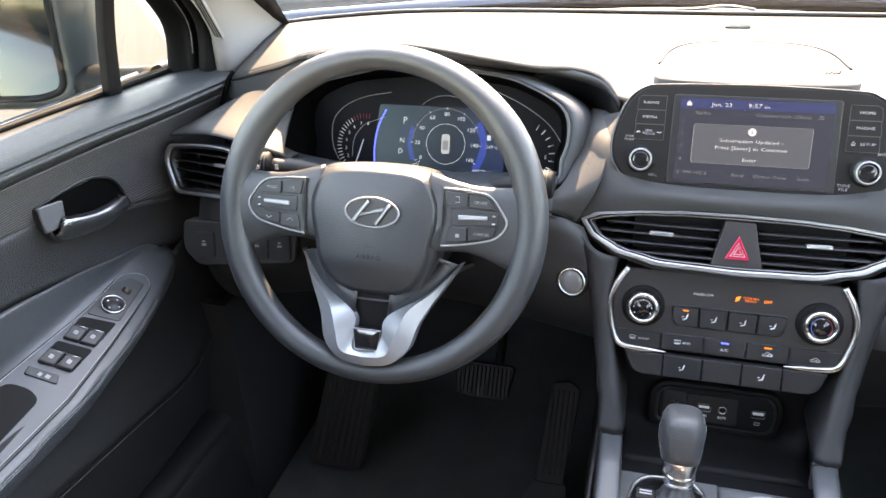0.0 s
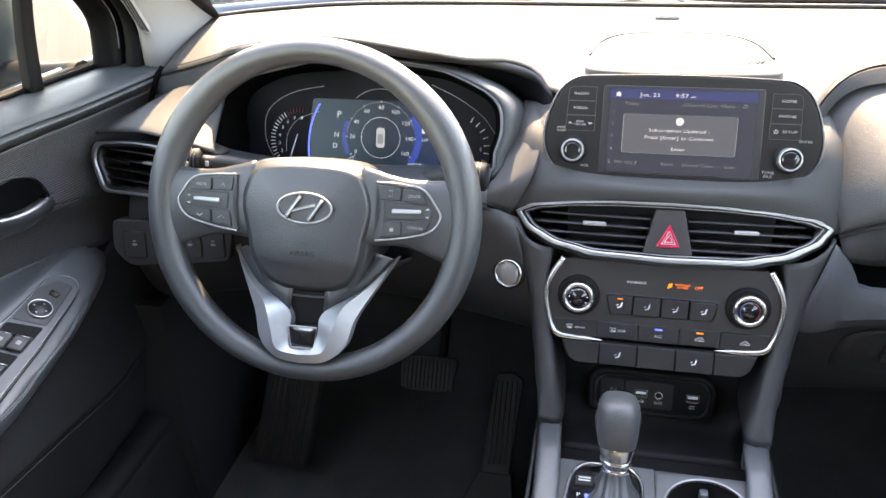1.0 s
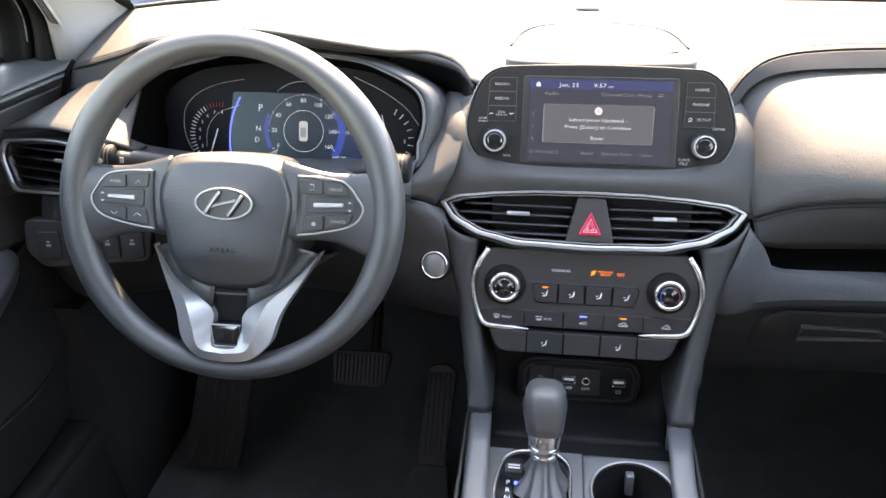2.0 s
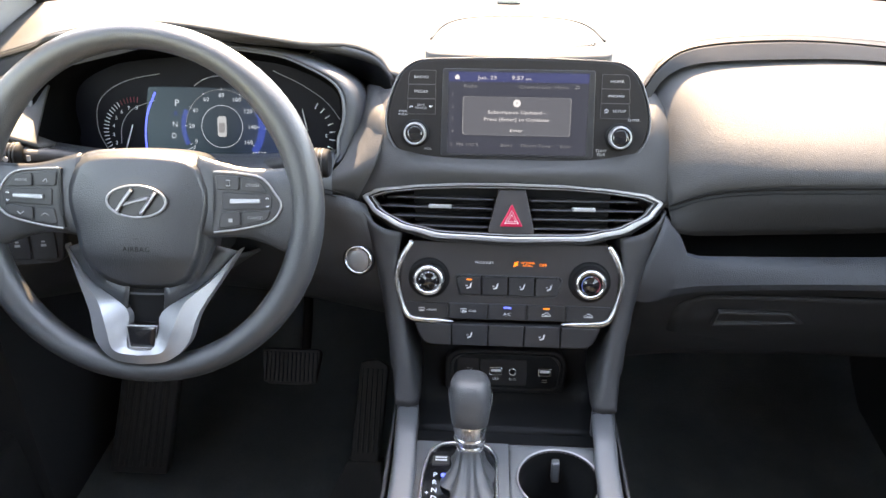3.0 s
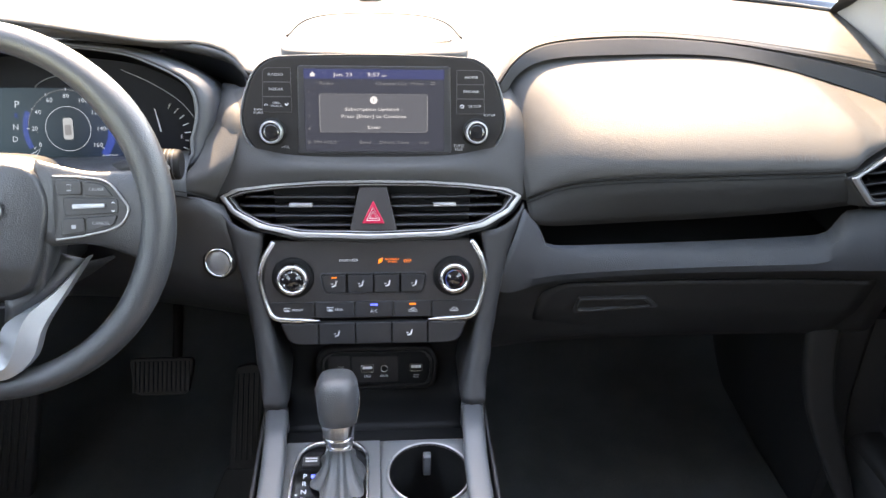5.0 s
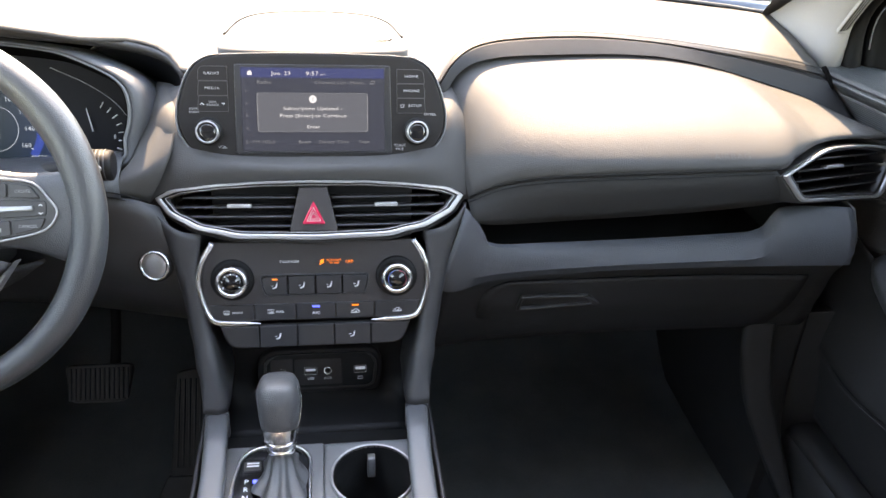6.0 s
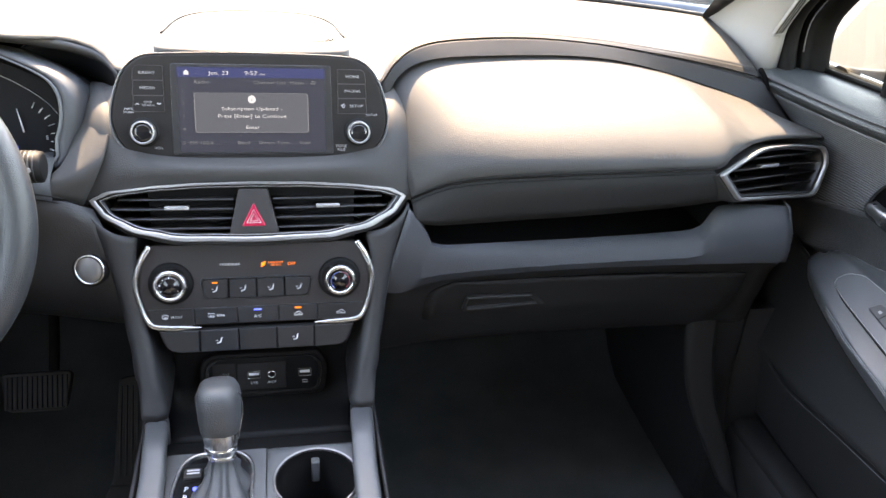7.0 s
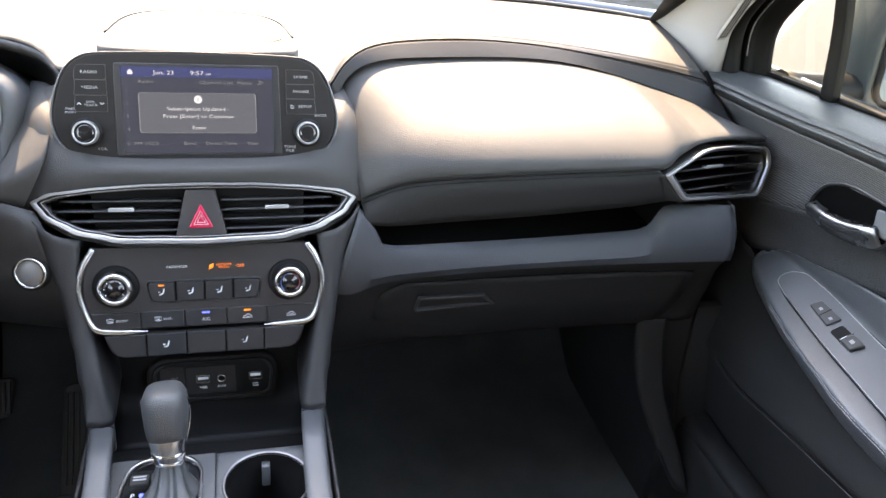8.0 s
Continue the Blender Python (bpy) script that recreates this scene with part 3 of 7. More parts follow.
part("column_cover", across([[(-0.56, 0.05, 0.66), (-0.46, 0.045, 0.650), (-0.37, 0.045, 0.648), (-0.28, 0.045, 0.650), (-0.20, 0.05, 0.655)], [(-0.56, 0.0, 0.668), (-0.46, 0.005, 0.652), (-0.37, 0.005, 0.652), (-0.28, 0.005, 0.650), (-0.20, 0.012, 0.645)], [(-0.57, -0.012, 0.645), (-0.46, -0.015, 0.640), (-0.37, -0.02, 0.640), (-0.28, -0.015, 0.638), (-0.20, 0.002, 0.628)], [(-0.57, 0.005, 0.60), (-0.46, 0.0, 0.60), (-0.37, -0.01, 0.60), (-0.28, 0.0, 0.60), (-0.20, 0.006, 0.60)]], 24, 14), PLASTIC, dash, "dark cover under the instruments", thick=0.003)

# saddle between screen and centre vent
part("saddle", across([[(-0.172, 0.118, 0.71), (-0.148, 0.10, 0.71), (-0.10, 0.075, 0.675), (0, 0.07, 0.668), (0.10, 0.075, 0.675), (0.148, 0.10, 0.71), (0.172, 0.118, 0.71)], [(-0.180, 0.078, 0.685), (-0.155, 0.058, 0.69), (-0.10, 0.040, 0.660), (0, 0.036, 0.655), (0.10, 0.040, 0.660), (0.155, 0.058, 0.69), (0.180, 0.078, 0.685)],
                       [(-0.190, 0.048, 0.640), (-0.166, 0.030, 0.640), (-0.10, 0.018, 0.648), (0, 0.014, 0.648), (0.10, 0.018, 0.648), (0.166, 0.030, 0.640), (0.190, 0.048, 0.640)], [(-0.192, 0.030, 0.605), (-0.178, 0.020, 0.605), (-0.10, 0.016, 0.625), (0, 0.014, 0.630), (0.10, 0.016, 0.625), (0.178, 0.020, 0.605), (0.192, 0.030, 0.605)]], 36, 18), VINYL, dash, "grey saddle shaded by the screen", thick=0.004)

# cheeks either side of the centre stack
for sign, label in ((1, "dark side cheek of the centre stack"), (-1, "dark side cheek with the start button")):
    inner = [(0.124, 0.004, 0.575), (0.1285, -0.010, 0.528), (0.1205, -0.026, 0.475), (0.1105, -0.052, 0.425), (0.1015, -0.0775, 0.3895)]
    crest = [(0.143, 0.0, 0.580), (0.1345, -0.014, 0.528), (0.1250, -0.031, 0.475), (0.1145, -0.057, 0.425), (0.1045, -0.0810, 0.3895)]
    crest_b = [(0.160, 0.003, 0.590), (0.1480, -0.012, 0.528), (0.1390, -0.029, 0.475), (0.1300, -0.056, 0.425), (0.1225, -0.0810, 0.3895)]
    outer = [(0.172, 0.012, 0.60), (0.1530, -0.003, 0.53), (0.1430, -0.019, 0.475), (0.1340, -0.046, 0.425), (0.1265, -0.0740, 0.3895)]
    back_ = [(0.175, 0.05, 0.58), (0.156, 0.10, 0.52), (0.147, 0.12, 0.46), (0.136, 0.14, 0.40), (0.130, 0.14, 0.37)]
    deep = [(0.105, 0.05, 0.575), (0.118, 0.05, 0.528), (0.112, 0.05, 0.475), (0.106, 0.04, 0.425), (0.102, 0.02, 0.388)]
    part("cheek", across([[(sign * x, y, z) for x, y, z in row] for row in (deep, [(x - 0.002, y + 0.014, z) for x, y, z in inner], inner, crest, crest_b, outer, [(x + 0.0015, y + 0.014, z) for x, y, z in outer], back_)], 26, 26), HARD, dash, label, thick=0.003)
part("stack_core", box(-0.11, 0.02, 0.40, 0.11, 0.14, 0.64), BLACK, dash)

# lid of the centre speaker behind the screen, and the light sensor
LIDV = [(-0.103, 0.118), (-0.099, 0.165), (-0.088, 0.220), (-0.068, 0.250), (-0.035, 0.264), (0.005, 0.268), (0.045, 0.264), (0.075, 0.252), (0.096, 0.222), (0.107, 0.165), (0.111, 0.118), (0.080, 0.104), (0.003, 0.100), (-0.075, 0.104)]


def lid_height(v):
    return 0.7495 + 0.042 * (v - 0.127)


speaker = thing("speaker_lid", "sunlit dashboard speaker lid behind the screen", "speaker cover")
rim_ = ring([(u, v, 0) for u, v in LIDV], 64)
mid_ = Vector((0.003, 0.165, 0))
part("lid", loft([[Vector(((mid_ + (p - mid_) * f).x, (mid_ + (p - mid_) * f).y, lid_height((mid_ + (p - mid_) * f).y) + h)) for p in rim_] for f, h in ((1.0, -0.012), (1.0, 0.0005), (0.985, 0.0022), (0.9, 0.0042), (0.6, 0.0062), (0.25, 0.0072), (0.01, 0.0074))], close_u=True), VINYL, speaker)
part("lid_gap", tube([Vector((p.x, p.y, lid_height(p.y) + 0.0016)) for p in curve([(u * 1.015, v + 0.0012, 0) for u, v in LIDV[1:10]], 60)], 0.0015, 6), BLACK, speaker, "fine gap round the lid")
for row, v_ in enumerate((0.128, 0.134)):
    for k in range(22):
        u_ = -0.010 + k * 0.0048 + row * 0.0024
        part("grille_slot", slab(Face((u_, v_ + 0.012 * (abs(k - 11) / 11.0) ** 2, lid_height(v_) + 0.0066), 90), rounded(rect(-0.0016, -0.0011, 0.0016, 0.0011), 0.0008, 2), -0.002, 0.0006, 0.0002), HARD, speaker)
sensor = solo("light_sensor", slab(Face((-0.003, 0.362, 0.7600), 88), rounded(rect(-0.017, -0.006, 0.017, 0.006), 0.005), -0.004, 0.0030, 0.001), ROOFCLOTH, "small oval light sensor on the dashboard top", "sensor")

# ---------------------------------------------------------------- head unit
HU = Face((0.003, 0.048, 0.702), 18)
hu = thing("head_unit", "black touch screen unit standing on the dashboard", "touch screen")
oh = [(u * 1.02, v) for u, v in [(-0.1435, -0.007), (-0.139, -0.030), (-0.122, -0.050), (-0.095, -0.058), (0, -0.0597), (0.095, -0.058), (0.122, -0.050), (0.139, -0.030), (0.1435, -0.007), (0.138, 0.020), (0.128, 0.042), (0.113, 0.0545), (0.090, 0.0585), (0, 0.0605), (-0.090, 0.0585), (-0.113, 0.0545), (-0.128, 0.042), (-0.138, 0.020)]]
oh = [Vector((p.x, p.y)) for p in ring([(u, v, 0) for u, v in oh], 96)]
part("housing", slab(HU, oh, -0.035, -0.003, 0.003), PLASTIC, hu)
part("rim", frame_ring(HU, [p * 1.003 for p in oh], [p * 0.988 for p in oh], -0.006, -0.0005, -0.004), GREYTRIM, hu, "thin bright rim")
part("front_panel", slab(HU, [p * 0.983 for p in oh], -0.004, 0.0, 0.002), FACE, hu, "satin black front")
sg = rounded([(-0.084, -0.047), (0.085, -0.047), (0.083, 0.048), (-0.083, 0.048)], 0.003)
part("screen_bezel", slab(HU, sg, -0.001, 0.0008, 0.0006), SATIN, hu)
SCR = glow("lit_screen_blue_grey", (0.018, 0.020, 0.028), 1.0)
screen = part("screen", slab(HU, rect(-0.0765, -0.0445, 0.0765, 0.0445), 0.0, 0.0012, 0.0), SCR, hu, "lit touch screen with a pop-up notice")
part("status_strip", slab(HU, rect(-0.0765, 0.034, 0.0765, 0.0445), 0.001, 0.0015, 0.0), glow("lit_screen_blue", (0.018, 0.024, 0.075), 1.0), screen)
part("notice", slab(HU, rounded(rect(-0.060, -0.0235, 0.058, 0.018), 0.003), 0.001, 0.0017, 0.0), glow("lit_screen_grey", (0.052, 0.056, 0.066), 1.0), screen)
nr = rounded(rect(-0.060, -0.0235, 0.058, 0.018), 0.003)
part("notice_edge", frame_ring(HU, [p * 1.008 for p in nr], [p * 0.995 for p in nr], 0.001, 0.0021), glow("lit_edge", (0.15, 0.155, 0.165), 1.0), screen)
LIT, LITDIM = glow("lit_white", (0.38, 0.38, 0.40), 1.0), glow("lit_grey", (0.11, 0.115, 0.125), 1.0)
for text, u, v, s, m in (("Jun. 23", -0.034, 0.0385, 0.0075, LIT), ("9:57", -0.001, 0.0385, 0.0080, LIT), ("AM", 0.0105, 0.0375, 0.004, LIT), ("Subscription Updated -", -0.001, 0.0015, 0.0068, LIT), ("Press [Enter] to Continue", -0.001, -0.0062, 0.0068, LIT), ("Enter", -0.001, -0.0182, 0.0066, LIT),
                         ("Radio", -0.052, 0.0292, 0.0068, LITDIM), ("Channel List", 0.018, 0.0292, 0.0068, LITDIM), ("Menu", 0.047, 0.0292, 0.0068, LITDIM), ("Band", -0.011, -0.0345, 0.0066, LITDIM), ("Direct Tune", 0.021, -0.0345, 0.0066, LITDIM), ("Scan", 0.054, -0.0345, 0.0066, LITDIM), ("5  FM 102.5", -0.058, -0.0345, 0.0066, LITDIM),
                         ("1", -0.0715, 0.020, 0.0062, LITDIM), ("2", -0.0715, 0.007, 0.0062, LITDIM), ("3", -0.0715, -0.006, 0.0062, LITDIM), ("4", -0.0715, -0.020, 0.0062, LITDIM)):
    words("screen_text", text, HU, u, v, s * 0.74, m, screen, 0.0023, 1.28)
part("info_dot", turned(HU, [(0.0042, 0.0018), (0.0042, 0.0023)], 20, -0.001, 0.0115, True), LIT, screen)
words("info_letter", "i", HU, -0.001, 0.0115, 0.006, SCR, screen, 0.0026)
part("home_icon", slab(HU, [(-0.0695, 0.0365), (-0.0645, 0.0365), (-0.0645, 0.0395), (-0.067, 0.0418), (-0.0695, 0.0395)], 0.0018, 0.0022, 0.0), LIT, screen)
part("back_icon", tube([HU.at(u, v, 0.002) for u, v in ((0.061, 0.0285), (0.066, 0.0285), (0.0665, 0.0305), (0.062, 0.0312))], 0.0004, 6), LITDIM, screen)
for side in (-1, 1):
    for k, (text, v0, v1) in enumerate((("RADIO", 0.0305, 0.0455), ("MEDIA", 0.0150, 0.0300), ("SEEK\nTRACK", -0.0020, 0.0145)) if side < 0 else (("HOME", 0.0290, 0.0440), ("PHONE", 0.0135, 0.0285), ("SETUP", -0.0030, 0.0130))):
        out = [(side * 0.0905, v0), (side * (0.1205 + 0.04 * (0.045 - v0)), v0), (side * (0.1195 + 0.04 * (0.045 - v1)), v1), (side * 0.0905, v1)]
        rr = [0.001, 0.004 if k == 2 else 0.001, 0.006 if k == 0 else 0.001, 0.001]
        key = part("key", slab(HU, rounded(out, rr), -0.002, 0.0010, 0.0006), FACE, hu)
        part("key_edge", tube([HU.at(q.x, q.y, 0.0008) for q in rounded(out, rr)], 0.00035, 5, closed=True), CLIMATE, key)
        words("lettering", text, HU, side * 0.1065 + (0.004 if text == "SETUP" else 0), (v0 + v1) / 2, 0.0041 if "\n" not in text else 0.0032, DIM, key, 0.0014, 1.25)
        if "\n" in text:
            for s in (-1, 1):
                part("arrow", tube([HU.at(-0.1065 + s * 0.011 + d * 0.0018, (v0 + v1) / 2 + s * (0.001 if d else -0.0008) * 1.0, 0.002) for d in (-1, 0, 1)], 0.0003, 5), WHITE, key)
        if text == "SETUP":
            star = [(0.0965 + (0.0026 if i % 2 == 0 else 0.0012) * math.sin(i * math.pi / 5), (v0 + v1) / 2 + (0.0026 if i % 2 == 0 else 0.0012) * math.cos(i * math.pi / 5)) for i in range(10)]
            part("star", tube([HU.at(u, v, 0.0018) for u, v in star], 0.0002, 5, closed=True), WHITE, key)
    ku, kv = side * 0.1125, -0.0232
    knob = part("knob", turned(HU, [(0.0124, -0.001), (0.0124, 0.009), (0.0119, 0.0120), (0.0108, 0.0128), (0.0100, 0.0116)], 44, ku, kv), VENTRIM, hu, "chrome-ringed rotary knob")
    part("cap", turned(HU, [(0.0101, 0.0090), (0.0098, 0.0112), (0.006, 0.0116), (0.0, 0.0118)], 32, ku, kv), GLOSS, knob, "gloss black cap")
    part("skirt", turned(HU, [(0.0155, -0.001), (0.0150, 0.0025), (0.0128, 0.003)], 44, ku, kv), BLACK, knob)
for text, u, v, s in (("PWR\nPUSH", -0.1265, -0.001, 0.0040), ("VOL", -0.0985, -0.0400, 0.0046), ("ENTER", 0.1275, -0.0045, 0.0042), ("TUNE\nFILE", 0.0935, -0.0405, 0.0048)):
    words("lettering", text, HU, u, v, s * 0.85, DIM, hu, 0.0003, 1.2)

# ---------------------------------------------------------------- centre vent
CV = Face((0, 0.0, 0.60), 20, bow=0.55)
cv = thing("centre_air_vent", "wide twin air vent in a chrome surround", "air vent")
vo = [(-0.169, 0.0175), (-0.152, 0.0265), (-0.106, 0.0325), (-0.059, 0.0358), (0, 0.0368), (0.059, 0.0358), (0.106, 0.0325), (0.152, 0.0265), (0.169, 0.0175), (0.156, -0.001), (0.128, -0.0165), (0.083, -0.0262), (0, -0.0290), (-0.083, -0.0262), (-0.128, -0.0165), (-0.156, -0.001)]
vi = [(-0.1555, 0.0170), (-0.140, 0.0220), (-0.100, 0.0272), (-0.057, 0.0298), (0, 0.0305), (0.057, 0.0298), (0.100, 0.0272), (0.140, 0.0220), (0.1555, 0.0170), (0.144, 0.0015), (0.119, -0.0105), (0.078, -0.0182), (0, -0.0200), (-0.078, -0.0182), (-0.119, -0.0105), (-0.144, 0.0015)]


def oval(pts, n):
    return [Vector((p.x, p.y)) for p in ring([(u, v, 0) for u, v in pts], n)]


def between(pts, u):
    """The lower and upper v of a closed outline at u."""
    vs = []
    for a, b in zip(pts, pts[1:] + pts[:1]):
        if (a[0] - u) * (b[0] - u) <= 0 and a[0] != b[0]:
            vs.append(a[1] + (b[1] - a[1]) * (u - a[0]) / (b[0] - a[0]))
    return min(vs), max(vs)


VO = oval([p for a, b in zip(vo, vo[1:] + vo[:1]) for p in (a, ((a[0] + b[0]) / 2, (a[1] + b[1]) / 2))], 128)
VI = oval([p for a, b in zip(vi, vi[1:] + vi[:1]) for p in (a, ((a[0] + b[0]) / 2, (a[1] + b[1]) / 2))], 128)
part("surround", frame_ring(CV, [p * 1.012 for p in VO], [p * 0.995 for p in VO], -0.03, 0.001), BLACK, cv)
chrome = part("chrome_frame", frame_ring(CV, VO, [p.lerp(q, 0.46 if p.y > 0 else 0.66) for p, q in zip(VO, VI)], -0.012, 0.0045, -0.004), VENTRIM, cv, "satin chrome surround")
sharp(chrome, 25)
part("inner_frame", frame_ring(CV, [p.lerp(q, 0.44 if p.y > 0 else 0.64) for p, q in zip(VO, VI)], VI, -0.012, 0.0015, -0.02), SATIN, cv)
part("bright_line", tube([CV.at(*p.lerp(q, 0.80 if p.y > 0 else 0.90), 0.0016) for p, q in zip(VO, VI)], 0.0006, 6, closed=True), VENTRIM, cv, "thin bright inner line")
part("backing", frame_ring(CV, [Vector((p.x * 1.045, p.y * 1.16 - 0.0006)) for p in VO], [p * 0.99 for p in VO], -0.035, -0.003, -0.03), ROLL, cv, "dark moulding behind the surround")
# shade inside the duct is put into the colour of its back
part("duct", slab(CV, [p * 1.0 for p in VI], -0.060, -0.057, 0.0), VOID, cv, "flat duct back coloured near-black as shade")


def slat_strip(face, u0, u1, v, w0, w1, thick, lean=0.0):
    rows = []
    for w, dv in ((w0, 0.0), (w0 + 0.0006, thick * 0.5), (w1 - 0.0006, thick * 0.5 + lean), (w1, lean), (w1 - 0.0006, -thick * 0.5 + lean), (w0 + 0.0006, -thick * 0.5)):
        rows.append([face.at(u0 + (u1 - u0) * k / 12, v + dv, w) for k in range(13)])
    bm = loft(rows, close_v=True)
    bm.verts.ensure_lookup_table()
    for k in (0, 12):
        bm.faces.new([bm.verts[i * 13 + k] for i in range(6)])
    bmesh.ops.recalc_face_normals(bm, faces=bm.faces)
    return bm


for side in (-1, 1):
    for k in range(4):
        v = 0.0205 - k * 0.0105
        us = [u / 1000 for u in range(20, 156) if between(vi, u / 1000)[0] + 0.001 < v < between(vi, u / 1000)[1] - 0.001]
        u0, u1 = (min(us), max(us)) if side > 0 else (-max(us), -min(us))
        part("slat", slat_strip(CV, u0, u1, v, -0.030, -0.0015, 0.0022, -0.003), SATIN, cv)
    for k in range(9):
        u = side * (0.035 + 0.0125 * k)
        lo, hi = between(vi, u)
        part("vane", slab(CV, rect(u - 0.0006, lo, u + 0.0006, hi), -0.045, -0.032, 0.0), BLACK, cv)
    part("tab", slab(CV, rounded(rect(side * 0.080 - 0.013, 0.0068, side * 0.080 + 0.013, 0.0112), 0.0018), -0.006, 0.0025, 0.001), VENTRIM, cv, "chrome adjuster tab")
hz = [(-0.0150, 0.0290), (0.0150, 0.0290), (0.0265, -0.0195), (-0.0265, -0.0195)]
part("hazard_housing", slab(CV, rounded(hz, 0.002), -0.02, 0.0018, 0.001), CLIMATE, cv)
hazard = part("hazard_button", slab(CV, rounded([(-0.0130, -0.0115), (0.0130, -0.0115), (0.0, 0.0145)], 0.0022), 0.0, 0.0036, 0.0012), RED, cv, "red triangular hazard button")
for s in (0.66, 0.36):
    tri = [Vector((-0.0112, -0.0100)), Vector((0.0112, -0.0100)), Vector((0, 0.0120))]
    c = Vector((0, -0.0032))
    part("triangle_print", tube([CV.at(*(c + (p - c) * s), 0.0037) for p in tri], 0.0005, 6, closed=True), WHITE, hazard)

# ---------------------------------------------------------------- climate panel
HV = Face((0, -0.008, 0.53), 16)
hv = thing("climate_panel", "charcoal climate control panel with chrome corner trims", "control panel")
po = rounded([(-0.112, 0.036), (-0.1285, -0.004), (-0.117, -0.057), (0.117, -0.057), (0.1285, -0.004), (0.112, 0.036)], [0.003, 0.02, 0.014, 0.014, 0.02, 0.003], 6)
part("face", slab(HV, po, -0.03, 0.0, 0.0015), CLIMATE, hv)
for s in (-1, 1):
    edge = curve([(s * 0.1115, 0.036, 0), (s * 0.1225, 0.018, 0), (s * 0.1290, -0.003, 0), (s * 0.1265, -0.025, 0), (s * 0.1200, -0.047, 0), (s * 0.112, -0.0555, 0), (s * 0.095, -0.0578, 0), (s * 0.062, -0.0590, 0)], 50)
    part("chrome_trim", tube([HV.at(p.x, p.y, 0.0015) for p in edge], [0.0040 if i < 42 else 0.0040 - (i - 42) * 0.00045 for i in range(50)], 10, flat=0.9), CHROME, hv, "chrome corner trim")
    ku, kv = s * 0.092, -0.007
    knob = part("knob", turned(HV, [(0.0240, -0.001), (0.0236, 0.003), (0.0220, 0.0042), (0.0185, 0.0045)], 48, ku, kv), BLACK, hv, "round knob with a chrome ring")
    part("knob_ring", turned(HV, [(0.0180, 0.001), (0.0178, 0.013), (0.0165, 0.0155), (0.0138, 0.0158), (0.0128, 0.0140)], 48, ku, kv), CHROME, knob)
    cap = part("cap", turned(HV, [(0.0130, 0.010), (0.0126, 0.0142), (0.0, 0.0146)], 40, ku, kv), GLOSS, knob)
    if s < 0:
        for k in range(7):
            a = math.radians(210 - 40 * k)
            part("mark", slab(HV, rect(ku + 0.0100 * math.cos(a) - 0.0004, kv + 0.0100 * math.sin(a) - 0.0006, ku + 0.0100 * math.cos(a) + 0.0004, kv + 0.0100 * math.sin(a) + 0.0006), 0.0144, 0.0149, 0.0), WHITE, knob)
    else:
        part("cold_mark", tube([HV.at(ku + 0.0102 * math.cos(math.radians(a)), kv + 0.0102 * math.sin(math.radians(a)), 0.0146) for a in range(100, 231, 10)], 0.0005, 5), DIMBLUE, knob, "blue cold arc")
        part("warm_mark", tube([HV.at(ku + 0.0102 * math.cos(math.radians(a)), kv + 0.0102 * math.sin(math.radians(a)), 0.0146) for a in range(-50, 81, 10)], 0.0005, 5), DARKRED, knob, "dim red warm arc")


def icon(kind, u, v, face, parent, w):
    """Small line symbols on the keys."""
    def line(pts, closed=False, r=0.00035):
        part("icon", tube([face.at(u + a, v + b, w) for a, b in pts], r, 5, closed=closed), WHITE, parent)
    if kind == "seat":
        line([(0.002, 0.0035), (0.0012, -0.0008), (-0.0028, -0.0022)], r=0.0008)
        line([(-0.004, 0.001), (-0.0015, 0.0012)], r=0.0004)
        line([(0.0024, 0.0042), (0.0026, 0.0046)], r=0.0008)
    elif kind == "defrost":
        line([(-0.0035, 0.002), (0, 0.003), (0.0035, 0.002), (0.003, -0.001), (-0.003, -0.001)], True)
        for k in (-0.0015, 0, 0.0015):
            line([(k, -0.002), (k + 0.0004, -0.0005), (k, 0.001)])
    elif kind == "box":
        line([(-0.0035, 0.0026), (0.0035, 0.0026), (0.0035, -0.0012), (-0.0035, -0.0012)], True)
        for k in (-0.0015, 0, 0.0015):
            line([(k, -0.0024), (k + 0.0004, -0.0005), (k, 0.001)])
    elif kind == "car":
        line([(-0.005, -0.0015), (-0.0048, 0.0002), (-0.002, 0.0008), (-0.001, 0.0025), (0.002, 0.0026), (0.0035, 0.0006), (0.005, 0.0), (0.005, -0.0015)], True)
        line([(-0.001, -0.0004), (0.0015, -0.0004), (0.0015, 0.0010)])


